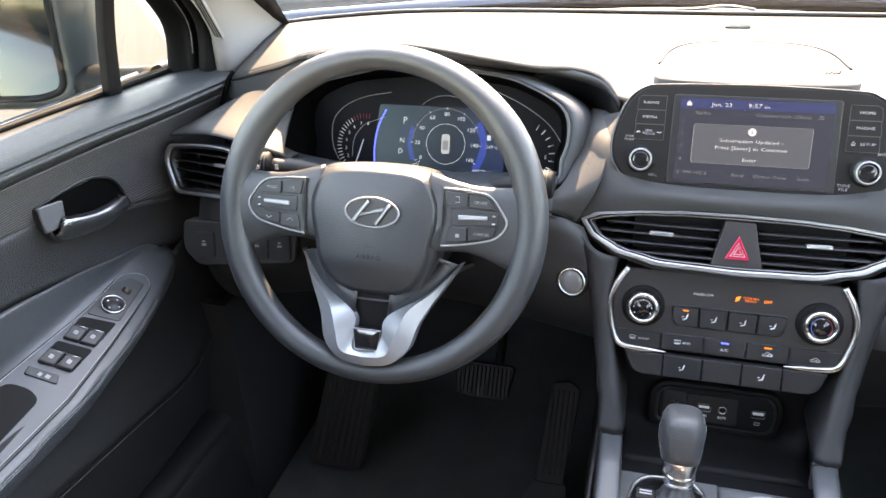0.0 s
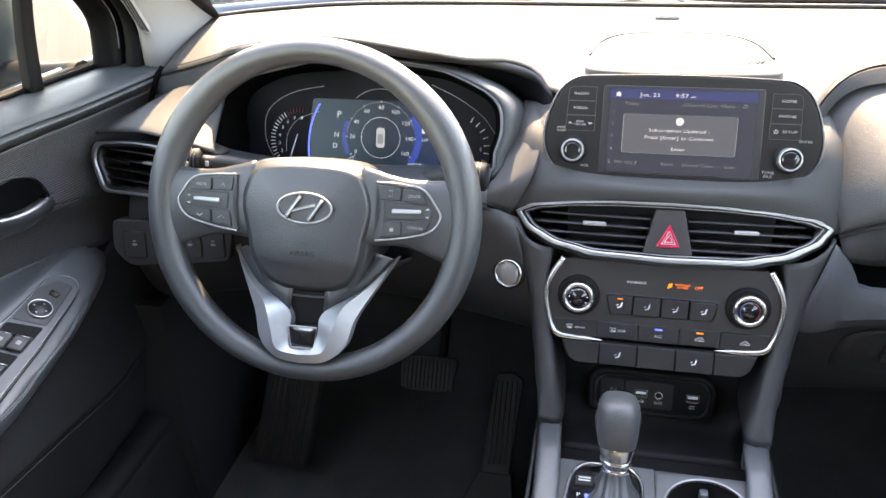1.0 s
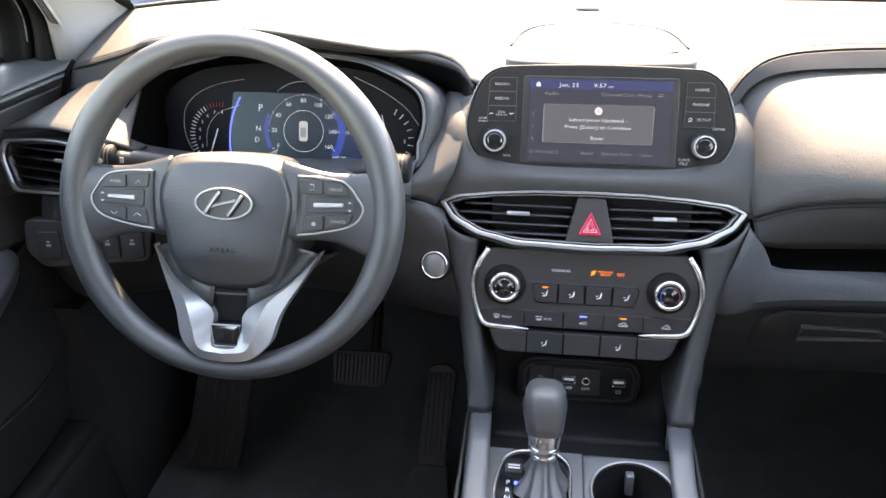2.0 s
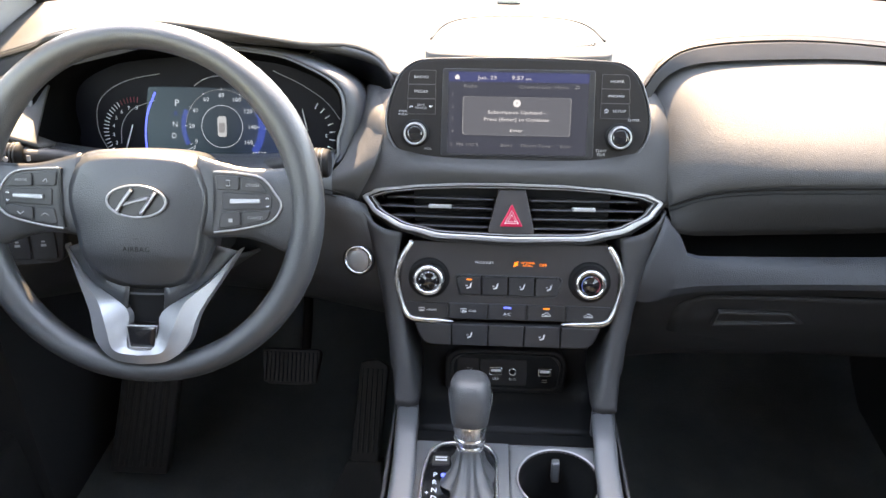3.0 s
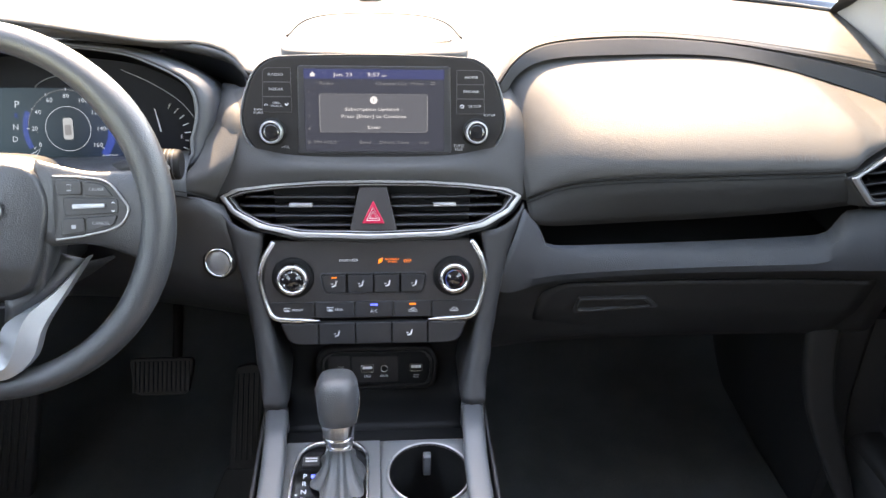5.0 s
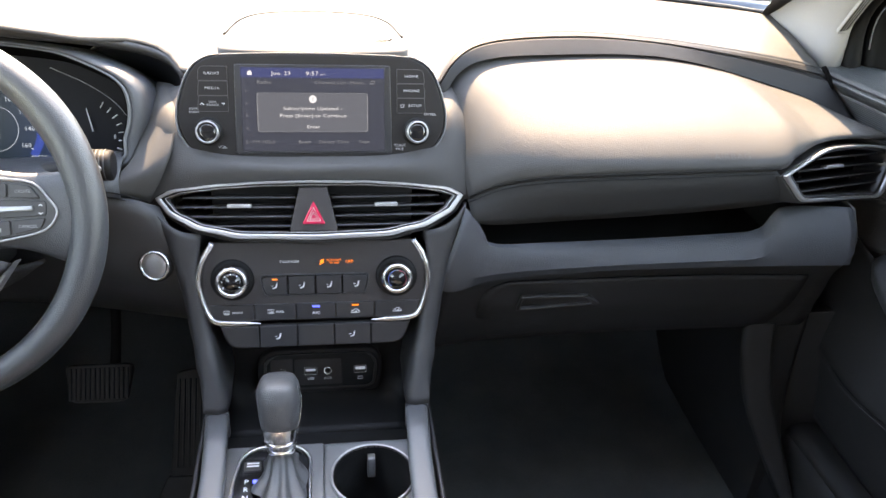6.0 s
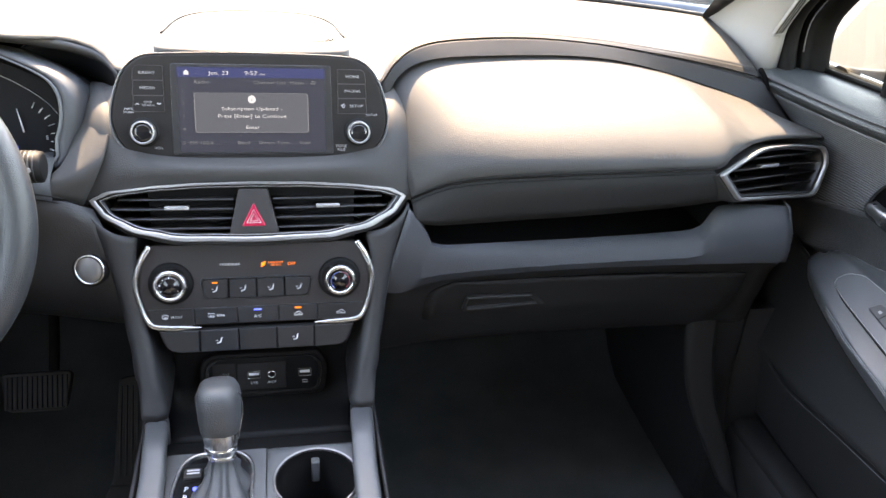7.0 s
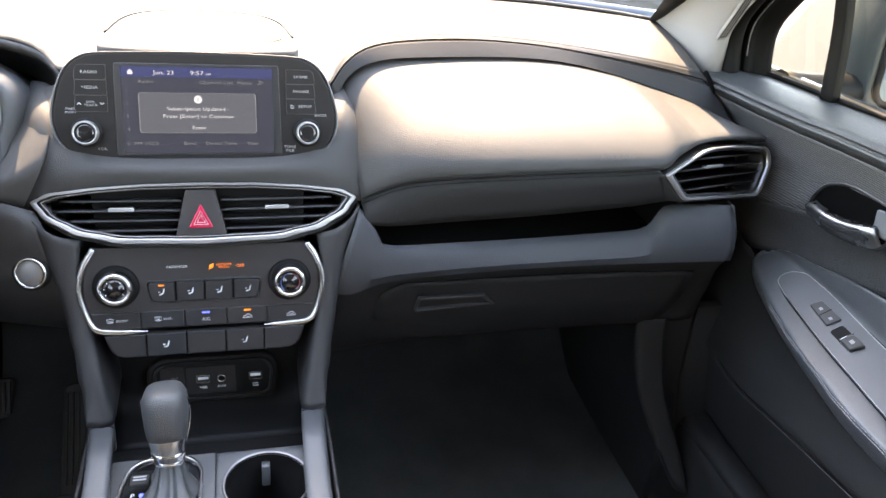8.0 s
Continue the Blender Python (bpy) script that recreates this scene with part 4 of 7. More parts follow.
pill = [(-0.0615, -0.0030), (0.0610, -0.0030), (0.0555, -0.0262), (-0.0560, -0.0262)]
part("key_well", slab(HV, rounded(pill, 0.006), -0.001, 0.0004, 0.0003), BLACK, hv)
part("well_edge", tube([HV.at(p.x, p.y - 0.0004 * (p.y < -0.014) + 0.0004 * (p.y > -0.014), 0.0006) for p in rounded([(u * 1.012, v) for u, v in pill], 0.006)], 0.0007, 6, closed=True), KEYGREY, hv, "raised edge round the key row")
cuts = (-0.0615, -0.0310, -0.0005, 0.0300, 0.0610)
for k in range(4):
    a, b = cuts[k], cuts[k + 1]
    o = [(a + (0.001 if k else 0.0012), -0.0040), (b - 0.001, -0.0040), (b - (0.001 if k < 3 else 0.0052), -0.0252), (a + (0.001 if k else 0.0055), -0.0252)]
    key = part("key", slab(HV, rounded(o, [0.006 if k == 0 else 0.0006, 0.006 if k == 3 else 0.0006, 0.006 if k == 3 else 0.0006, 0.006 if k == 0 else 0.0006]), -0.001, 0.0032, 0.0008), BUTTON, hv)
    icon("seat", (a + b) / 2 + 0.001, -0.0155, HV, key, 0.0034)
    if k == 0:
        part("indicator", slab(HV, rect(-0.0485, -0.0078, -0.0425, -0.0064), 0.003, 0.0036, 0.0), ORANGE, key, "glowing orange indicator")
cuts = (-0.1190, -0.0690, -0.0230, 0.0222, 0.0665, 0.1190)
for k in range(5):
    a, b = cuts[k] + 0.0007, cuts[k + 1] - 0.0007
    o = [(a, -0.0365), (b, -0.0365), (b - (0.004 if k == 4 else 0), -0.0550), (a + (0.004 if k == 0 else 0), -0.0550)]
    key = part("key", slab(HV, rounded(o, 0.001), -0.001, 0.0022, 0.0008), BUTTON, hv)
    c = (a + b) / 2
    if k == 0:
        icon("defrost", c - 0.006, -0.0455, HV, key, 0.0024)
        words("lettering", "FRONT", HV, c + 0.006, -0.0455, 0.0036, WHITE, key, 0.0026)
    elif k == 1:
        icon("box", c - 0.005, -0.0455, HV, key, 0.0024)
        words("lettering", "REAR", HV, c + 0.005, -0.0455, 0.0036, WHITE, key, 0.0026)
    elif k == 2:
        words("lettering", "A/C", HV, c, -0.0482, 0.0052, WHITE, key, 0.0026)
        part("indicator", slab(HV, rect(c - 0.0042, -0.0412, c + 0.0042, -0.0393), 0.002, 0.0027, 0.0), BLUE, key, "glowing blue indicator")
    else:
        icon("car", c, -0.0475, HV, key, 0.0024)
        if k == 3:
            part("indicator", slab(HV, rect(c - 0.0038, -0.0408, c + 0.0038, -0.0392), 0.002, 0.0027, 0.0), ORANGE, key, "glowing orange indicator")
cuts = (-0.1075, -0.0645, -0.0220, 0.0200, 0.0620, 0.1075)
part("lower_bank", slab(HV, rounded([(-0.1085, -0.0600), (0.1085, -0.0600), (0.1000, -0.0880), (-0.1000, -0.0880)], [0.002, 0.002, 0.016, 0.016], 6), -0.03, 0.002, 0.001), BLACK, hv)
for k in range(5):
    a, b = cuts[k] + 0.0006, cuts[k + 1] - 0.0006
    o = [(a, -0.0615), (b, -0.0615), (b - (0.010 if k == 4 else 0), -0.0868), (a + (0.010 if k == 0 else 0), -0.0868)]
    key = part("key", slab(HV, rounded(o, [0.001, 0.001, 0.012 if k == 4 else 0.001, 0.012 if k == 0 else 0.001]), 0.0, 0.0050, 0.0010), BUTTON, hv)
    if k in (1, 3):
        icon("seat", (a + b) / 2, -0.0750, HV, key, 0.0053)
words("lettering", "PASSENGER", HV, -0.0285, 0.0125, 0.0040, WHITE, hv, 0.0004)
words("lettering", "PASSENGER\nAIR BAG", HV, 0.0210, 0.0118, 0.0030, ORANGE, hv, 0.0004)
words("lettering", "OFF", HV, 0.0385, 0.0112, 0.0048, ORANGE, hv, 0.0004)
part("airbag_symbol", turned(HV, [(0.0022, 0.0), (0.0022, 0.0005)], 16, 0.0075, 0.0118, True), ORANGE, hv)
part("airbag_symbol", slab(HV, [(0.0045, 0.0085), (0.0060, 0.0085), (0.0105, 0.0145), (0.0092, 0.0150)], 0.0, 0.0006, 0.0), ORANGE, hv)

# ---------------------------------------------------------------- start button
SB = Face((-0.1735, 0.0, 0.5395), 16, yaw=-14)
sb = thing("start_button", "round brushed silver engine start button", "button")
part("bezel", turned(SB, [(0.0195, -0.012), (0.0190, 0.004), (0.0172, 0.005), (0.0160, 0.0035)], 44), BLACK, sb)
part("ring", turned(SB, [(0.0172, 0.001), (0.0168, 0.0062), (0.0148, 0.0068), (0.0140, 0.0050)], 44), CHROME, sb)
part("cap", turned(SB, [(0.0142, 0.001), (0.0138, 0.0052), (0.0080, 0.0060), (0.0, 0.0062)], 40), VENTRIM, sb)
words("lettering", "START\nSTOP", SB, 0, 0, 0.0042, DIM, sb, 0.0068)

# ---------------------------------------------------------------- instrument cluster
CL = Face((-0.375, 0.055, 0.70), 20)
cl = thing("instrument_cluster", "digital instrument cluster lit blue under its hood", "instrument cluster")
co = oval([(-0.160, -0.062), (0, -0.066), (0.160, -0.062), (0.180, -0.030), (0.186, 0.000), (0.177, 0.0275), (0.139, 0.049), (0.097, 0.061), (0, 0.068), (-0.097, 0.061), (-0.139, 0.049), (-0.172, 0.0275), (-0.180, 0.000), (-0.175, -0.030)], 96)
part("bezel", frame_ring(CL, co, [p * 0.980 for p in co], -0.01, 0.0012, -0.006), GREYTRIM, cl, "thin silver bezel")
funnel = [[CL.at(p.x * f, p.y * f, w) for p in co] for f, w in ((0.97, -0.002), (0.96, -0.02), (0.93, -0.045), (0.90, -0.072))]
# funnel coloured darker than the black plastic, for the shade in it
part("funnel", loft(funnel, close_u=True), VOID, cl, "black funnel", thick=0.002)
pod = [[CL.at(p.x * f, p.y * g, w) for p in co] for f, g, w in ((1.0, 1.0, 0.0), (1.03, 1.04, 0.001), (1.07, 1.08, -0.008), (1.11, 1.12, -0.035), (1.12, 1.14, -0.07))]
part("pod", loft(pod, close_u=True), PLASTIC, cl, "grey outer pod", thick=0.002)
DIAL = mat("black_dial", (0.005, 0.0055, 0.008), 0.5, tint=0.03, spec=0.12)
part("dial_plate", slab(CL, [p * 0.915 for p in co], -0.078, -0.0715, 0.0), DIAL, cl)
CW = -0.0705
disp = rounded([(-0.072, -0.060), (0.098, -0.060), (0.096, -0.010), (0.080, 0.0245), (-0.070, 0.0245), (-0.074, -0.010)], 0.004)
LCD = glow("lit_display_blue_grey", (0.013, 0.027, 0.045), 1.0)
ln_, ll_ = LCD.node_tree.nodes, LCD.node_tree.links
ramp_ = ln_.new("ShaderNodeValToRGB")
for k, (at, col) in enumerate(((0.0, (0.016, 0.036, 0.056, 1)), (0.22, (0.011, 0.026, 0.042, 1)), (0.60, (0.004, 0.010, 0.018, 1)), (1.0, (0.005, 0.014, 0.048, 1)))):
    stop = ramp_.color_ramp.elements[0] if k == 0 else ramp_.color_ramp.elements[-1] if k == 3 else ramp_.color_ramp.elements.new(at)
    stop.position, stop.color = at, col
split_, span_ = ln_.new("ShaderNodeSeparateXYZ"), ln_.new("ShaderNodeMapRange")
span_.inputs["From Min"].default_value, span_.inputs["From Max"].default_value = -0.447, -0.277
ll_.new(ln_["Texture Coordinate"].outputs["Object"], split_.inputs[0]), ll_.new(split_.outputs["X"], span_.inputs["Value"])
ll_.new(span_.outputs[0], ramp_.inputs["Fac"]), ll_.new(ramp_.outputs["Color"], ln_["Principled BSDF"].inputs["Emission Color"])
display = part("display", slab(CL, disp, -0.0716, -0.0710, 0.0), LCD, cl, "lit blue-grey display")
BLUEGLOW, CYAN = glow("lit_deep_blue", (0.010, 0.028, 0.16), 1.0), glow("lit_pale_blue", (0.26, 0.31, 0.37), 1.0)


def arc(cu, cv_, r, a0, a1, n=24, face=CL, w=CW, sq=1.0):
    return [face.at(cu + r * math.cos(math.radians(a0 + (a1 - a0) * k / (n - 1))), cv_ + sq * r * math.sin(math.radians(a0 + (a1 - a0) * k / (n - 1))), w) for k in range(n)]


def annulus(cu, cv_, r0, r1, a0, a1, w=CW):
    return loft([arc(cu, cv_, r0, a0, a1, 30, w=w), arc(cu, cv_, r1, a0, a1, 30, w=w)])


SC = (0.021, -0.022)
part("speed_band", annulus(*SC, 0.0450, 0.0540, -38, 34), BLUEGLOW, display, "glowing blue band")
part("speed_band", annulus(*SC, 0.0450, 0.0510, 156, 208), glow("lit_mid_blue", (0.016, 0.035, 0.14), 1.0), display)
part("speed_ring", tube(arc(*SC, 0.0255, 0, 360, 49), 0.0003, 5), CYAN, display)
part("speed_ring", tube(arc(*SC, 0.0445, 20, 175, 40), 0.0003, 5), LITDIM, display)
for k, text in enumerate(("0", "20", "40", "60", "80", "100", "120", "140", "160")):
    a = math.radians(210 - 30 * k)
    words("speed_figure", text, CL, SC[0] + 0.0375 * math.cos(a), SC[1] + 0.0375 * math.sin(a), 0.0072, CYAN, display, CW + 0.0004)
    part("speed_tick", tube([CL.at(SC[0] + r * math.cos(a), SC[1] + r * math.sin(a), CW) for r in (0.0435, 0.0465)], 0.0004, 5), CYAN, display)
CARGREY = glow("lit_soft_grey", (0.20, 0.22, 0.24), 1.0)
part("car_symbol", slab(CL, rounded(rect(SC[0] - 0.0055, SC[1] - 0.0125, SC[0] + 0.0055, SC[1] + 0.0125), 0.0035), CW, CW + 0.0006, 0.0), CARGREY, display, "white car seen from above")
part("car_window", slab(CL, rounded(rect(SC[0] - 0.0038, SC[1] - 0.0075, SC[0] + 0.0038, SC[1] + 0.0045), 0.002), CW, CW + 0.0009, 0.0), LITDIM, display)
for text, v, s, m in (("P", 0.005, 0.0120, CYAN), ("R", -0.0075, 0.0080, BLUEGLOW), ("N", -0.0205, 0.0090, CYAN), ("D", -0.0345, 0.0090, CYAN)):
    words("gear_letter", text, CL, -0.035 - v * -0.12, v, s, m, display, CW + 0.0004)
words("range_figure", "269 mi", CL, 0.0825, -0.0225, 0.0056, CYAN, display, CW + 0.0006)
words("odometer", "40528 mi", CL, 0.071, -0.0545, 0.0070, CYAN, display, CW + 0.0004)
part("eco_symbol", tube([CL.at(-0.018 + a, -0.049 + b, CW) for a, b in ((-0.006, -0.003), (0.0, 0.0), (0.006, 0.004), (0.002, -0.003), (-0.004, -0.004))], 0.0005, 5), CYAN, display)
part("fuel_symbol", slab(CL, rounded(rect(0.0745, -0.0145, 0.0795, -0.008), 0.001), CW, CW + 0.0004, 0.0), CYAN, display)
part("blue_strip", tube(curve([CL.at(-0.061, 0.018, CW), CL.at(-0.071, -0.005, CW), CL.at(-0.075, -0.030, CW), CL.at(-0.074, -0.058, CW)], 20), 0.0012, 6), glow("lit_blue_strip", (0.08, 0.14, 0.9), 1.0), cl, "glowing blue light strip")
part("blue_strip", tube(curve([CL.at(0.118, -0.040, CW), CL.at(0.112, -0.060, CW)], 8), 0.0012, 6), glow("lit_blue_strip", (0.08, 0.14, 0.9), 1.0), cl)
part("dial_outline", tube(curve([CL.at(u, v, CW) for u, v in ((-0.055, 0.040), (-0.090, 0.033), (-0.118, 0.020), (-0.134, 0.0), (-0.134, -0.03), (-0.122, -0.055))], 30), 0.0005, 5), DIM, cl)
part("dial_outline", tube(curve([CL.at(u, v, CW) for u, v in ((0.085, 0.046), (0.12, 0.030), (0.150, 0.010), (0.168, -0.012))], 30), 0.0005, 5), DIM, cl)
part("dial_outline", tube(arc(0.02, -0.005, 0.046, 45, 135, 24, sq=0.95), 0.0006, 5), DIM, cl)
for k in range(22):
    a = math.radians(222 - k * 6.6)
    c = (-0.088, -0.030)
    part("tach_tick", tube([CL.at(c[0] + r * math.cos(a), c[1] + r * 1.05 * math.sin(a), CW) for r in (0.0335, 0.0395)], 0.0006, 5), WHITE if k < 16 else DARKRED, cl)
for k, text in enumerate("2345678"):
    a = math.radians(210 - k * 21)
    words("tach_figure", text, CL, -0.088 + 0.0275 * math.cos(a), -0.030 + 0.0275 * 1.05 * math.sin(a), 0.0062, WHITE, cl, CW)
part("needle", tube([CL.at(-0.102, -0.060, CW + 0.002), CL.at(-0.090, -0.022, CW + 0.002)], [0.0011, 0.0005], 6), WHITE, cl, "white pointer")
part("inner_ring", tube(curve([CL.at(u, v, CW) for u, v in ((-0.062, 0.008), (-0.090, -0.003), (-0.104, -0.022), (-0.106, -0.045))], 20), 0.0004, 5), DIM, cl)
for k in range(9):
    a = math.radians(62 - k * 14)
    part("fuel_tick", tube([CL.at(0.120 + r * math.cos(a), -0.030 + r * 1.05 * math.sin(a), CW) for r in (0.034, 0.041)], 0.0006, 5), WHITE, cl)
part("needle", tube([CL.at(0.121, 0.001, CW + 0.002), CL.at(0.127, -0.025, CW + 0.002)], [0.0005, 0.001], 6), WHITE, cl)
words("fuel_figure", "E", CL, 0.150, -0.031, 0.006, WHITE, cl, CW)
h1 = curve([(-0.507, 0.062, 0.779), (-0.397, 0.064, 0.79), (-0.281, 0.069, 0.779), (-0.233, 0.089, 0.769), (-0.191, 0.107, 0.757), (-0.159, 0.109, 0.745), (-0.139, 0.099, 0.725)], 50)
part("hood", loft([h1, [p + Vector((0, -0.002, -0.005)) for p in h1], [p + Vector((0, 0.001, -0.010)) for p in h1], [p + Vector((0, 0.006, -0.013)) for p in h1], [p + Vector((0, 0.04, -0.016)) for p in h1], [p + Vector((0, 0.10, -0.035)) for p in h1]]), HARD, cl, "dark hood over the instruments", thick=0.002)
lip = curve([(-0.248, 0.146, 0.735), (-0.230, 0.138, 0.744), (-0.195, 0.130, 0.745), (-0.166, 0.118, 0.740), (-0.149, 0.108, 0.729), (-0.141, 0.098, 0.714)], 30)
part("hood_lip", loft([[p + Vector((0.002, 0.012, 0.003)) for p in lip], [p + Vector((0, 0.0, 0.001)) for p in lip], lip, [p + Vector((-0.001, 0.002, -0.003)) for p in lip], [p + Vector((-0.004, 0.020, -0.010)) for p in lip], [p + Vector((-0.010, 0.030, -0.035)) for p in lip]]), PLASTIC, cl, "raised lip of the hood", thick=0.001)

# ---------------------------------------------------------------- side vents
def side_vent(sign):
    v = thing("side_air_vent", "angular dashboard side air vent with silver frame", "air vent", group="dashboard side vents")
    o, q = Vector((0.612, 0.006, 0.652)), None
    U = Vector((0.19, 0.082, -0.022)).normalized()
    V0 = Vector((0, 0.35, 0.94))
    Wn = U.cross(V0).normalized()
    V = Wn.cross(U).normalized()

    class F:
        bow = 0.0

        def at(self, u, vv, w=0.0):
            p = o + U * u + V * vv + Wn * w
            return Vector((p.x * sign, p.y, p.z))
    f = F()
    outer = rounded([(-0.100, -0.006), (-0.020, 0.0212), (0.047, 0.0215), (0.121, 0.0150), (0.131, -0.004), (0.103, -0.048), (-0.066, -0.039)], [0.004, 0.02, 0.03, 0.012, 0.02, 0.014, 0.008], 5)
    inner = rounded([(-0.084, -0.0065), (-0.014, 0.0160), (0.047, 0.0160), (0.107, 0.0095), (0.115, -0.007), (0.090, -0.040), (-0.059, -0.032)], [0.004, 0.02, 0.03, 0.010, 0.018, 0.010, 0.006], 5)
    midl = [a.lerp(b, 0.50) for a, b in zip(outer, inner)]
    part("housing", frame_ring(f, [p * 1.05 for p in outer], [p * 0.985 for p in outer], -0.05, 0.0, -0.01), ROLL, v)
    part("silver_frame", frame_ring(f, outer, midl, -0.006, 0.005, -0.004), VENTRIM, v, "satin silver frame")
    part("inner_frame", frame_ring(f, midl, inner, -0.006, 0.002, -0.02), SATIN, v)
    # near-black back carries the duct's shade
    part("duct", slab(f, inner, -0.042, -0.040, 0.0), VOID, v)
    for k in range(4):
        vv = 0.0095 - k * 0.0120
        us = [u / 1000 for u in range(-78, 112) if between(inner, u / 1000 + 0.0003)[0] + 0.001 < vv < between(inner, u / 1000 + 0.0003)[1] - 0.001]
        slat = part("slat", slat_strip(f, min(us), max(us), vv, -0.028, -0.002, 0.002, -0.002), BLACK, v)
        part("edge", tube([f.at(min(us), vv - 0.0012, -0.0022), f.at(max(us), vv - 0.0012, -0.0022)], 0.0007, 6), SATIN, slat)
    part("tab", slab(f, rounded(rect(-0.018, -0.0042, 0.018, -0.0002), 0.0018), -0.006, 0.002, 0.001), VENTRIM, v, "bright adjuster tab")
    return v


side_vent(1), side_vent(-1)

# ---------------------------------------------------------------- steering wheel
W = Face((-0.381, -0.0760, 0.6385), 21)
sw = thing("steering_wheel", "dark grey steering wheel with silver lower spoke", "steering wheel")
rows = []
for j in range(96):
    a = 2 * math.pi * j / 96
    side = abs(math.cos(a))
    r0, r1 = 0.0134 + 0.0038 * side ** 1.5 + 0.0012 * math.exp(-((math.degrees(a) - 35) / 12) ** 2) + 0.0012 * math.exp(-((math.degrees(a) - 145) / 12) ** 2), 0.0165
    rows.append([W.at((0.1715 + r0 * math.cos(b)) * math.cos(a), (0.1715 + r0 * math.cos(b)) * math.sin(a), r1 * math.sin(b)) for b in [2 * math.pi * i / 20 for i in range(20)]])
part("rim", loft(rows, close_u=True, close_v=True), RIMSKIN, sw, "grained leather-look rim")
hub = oval([(u * q, v) for q, side_ in ((-1, ((0.0715, -0.026), (0.079, 0.010), (0.0735, 0.034), (0.0635, 0.051), (0.043, 0.0575), (0.0, 0.0595))), (1, ((0.043, 0.0575), (0.0635, 0.051), (0.0735, 0.034), (0.079, 0.010), (0.0715, -0.026), (0.0665, -0.050), (0.052, -0.077), (0.030, -0.0900), (0.0, -0.0925))), (-1, ((0.030, -0.0900), (0.052, -0.077), (0.0665, -0.050)))) for u, v in side_], 80)
hubm = slab(W, hub, -0.035, 0.008, 0.010, 0.012)
for vert in hubm.verts:
    q = W.m.inverted() @ vert.co
    if q.z > 0.0 and q.y < -0.052:
        vert.co = W.at(q.x, q.y, q.z + (q.y + 0.052) * 0.42)
part("airbag_cover", hubm, RIMSKIN, sw, "grained airbag cover")
words("airbag_word", "AIRBAG", W, 0.0, -0.0415, 0.0072, BLACK, sw, 0.0188, 1.1)
EC, ER = (0.0030, 0.0075), (0.0300, 0.0158)
emb = part("emblem", tube([W.at(EC[0] + ER[0] * math.cos(2 * math.pi * k / 60), EC[1] + ER[1] * math.sin(2 * math.pi * k / 60), 0.0215) for k in range(60)], 0.0013, 10, closed=True), VENTRIM, sw, "oval chrome emblem")
part("emblem_ground", slab(W, [(EC[0] + ER[0] * math.cos(2 * math.pi * k / 48), EC[1] + ER[1] * math.sin(2 * math.pi * k / 48)) for k in range(48)], 0.012, 0.0205, 0.0005), SATIN, emb)
for pts, r in ((((-0.0200, -0.0098), (-0.0135, 0.000), (-0.0040, 0.0122)), 0.0040), (((0.0045, -0.0122), (0.0130, 0.000), (0.0200, 0.0098)), 0.0040), (((-0.0130, -0.0030), (0.0, 0.001), (0.0130, 0.0040)), 0.0034)):
    part("emblem_bar", tube(curve([W.at(EC[0] + a, EC[1] + b, 0.0220) for a, b in pts], 10), r, 8, flat=0.4), VENTRIM, emb)
part("horn_symbol", tube([W.at(a * 0.7, -0.0285 + b, 0.0190) for a, b in ((-0.007, 0.002), (-0.003, 0.002), (-0.003, -0.002), (0.004, -0.001), (0.007, -0.002))], 0.0006, 5), SATIN, sw)
WP = Face((-0.381, -0.0746, 0.6422), 21)          # the key pods sit a little higher
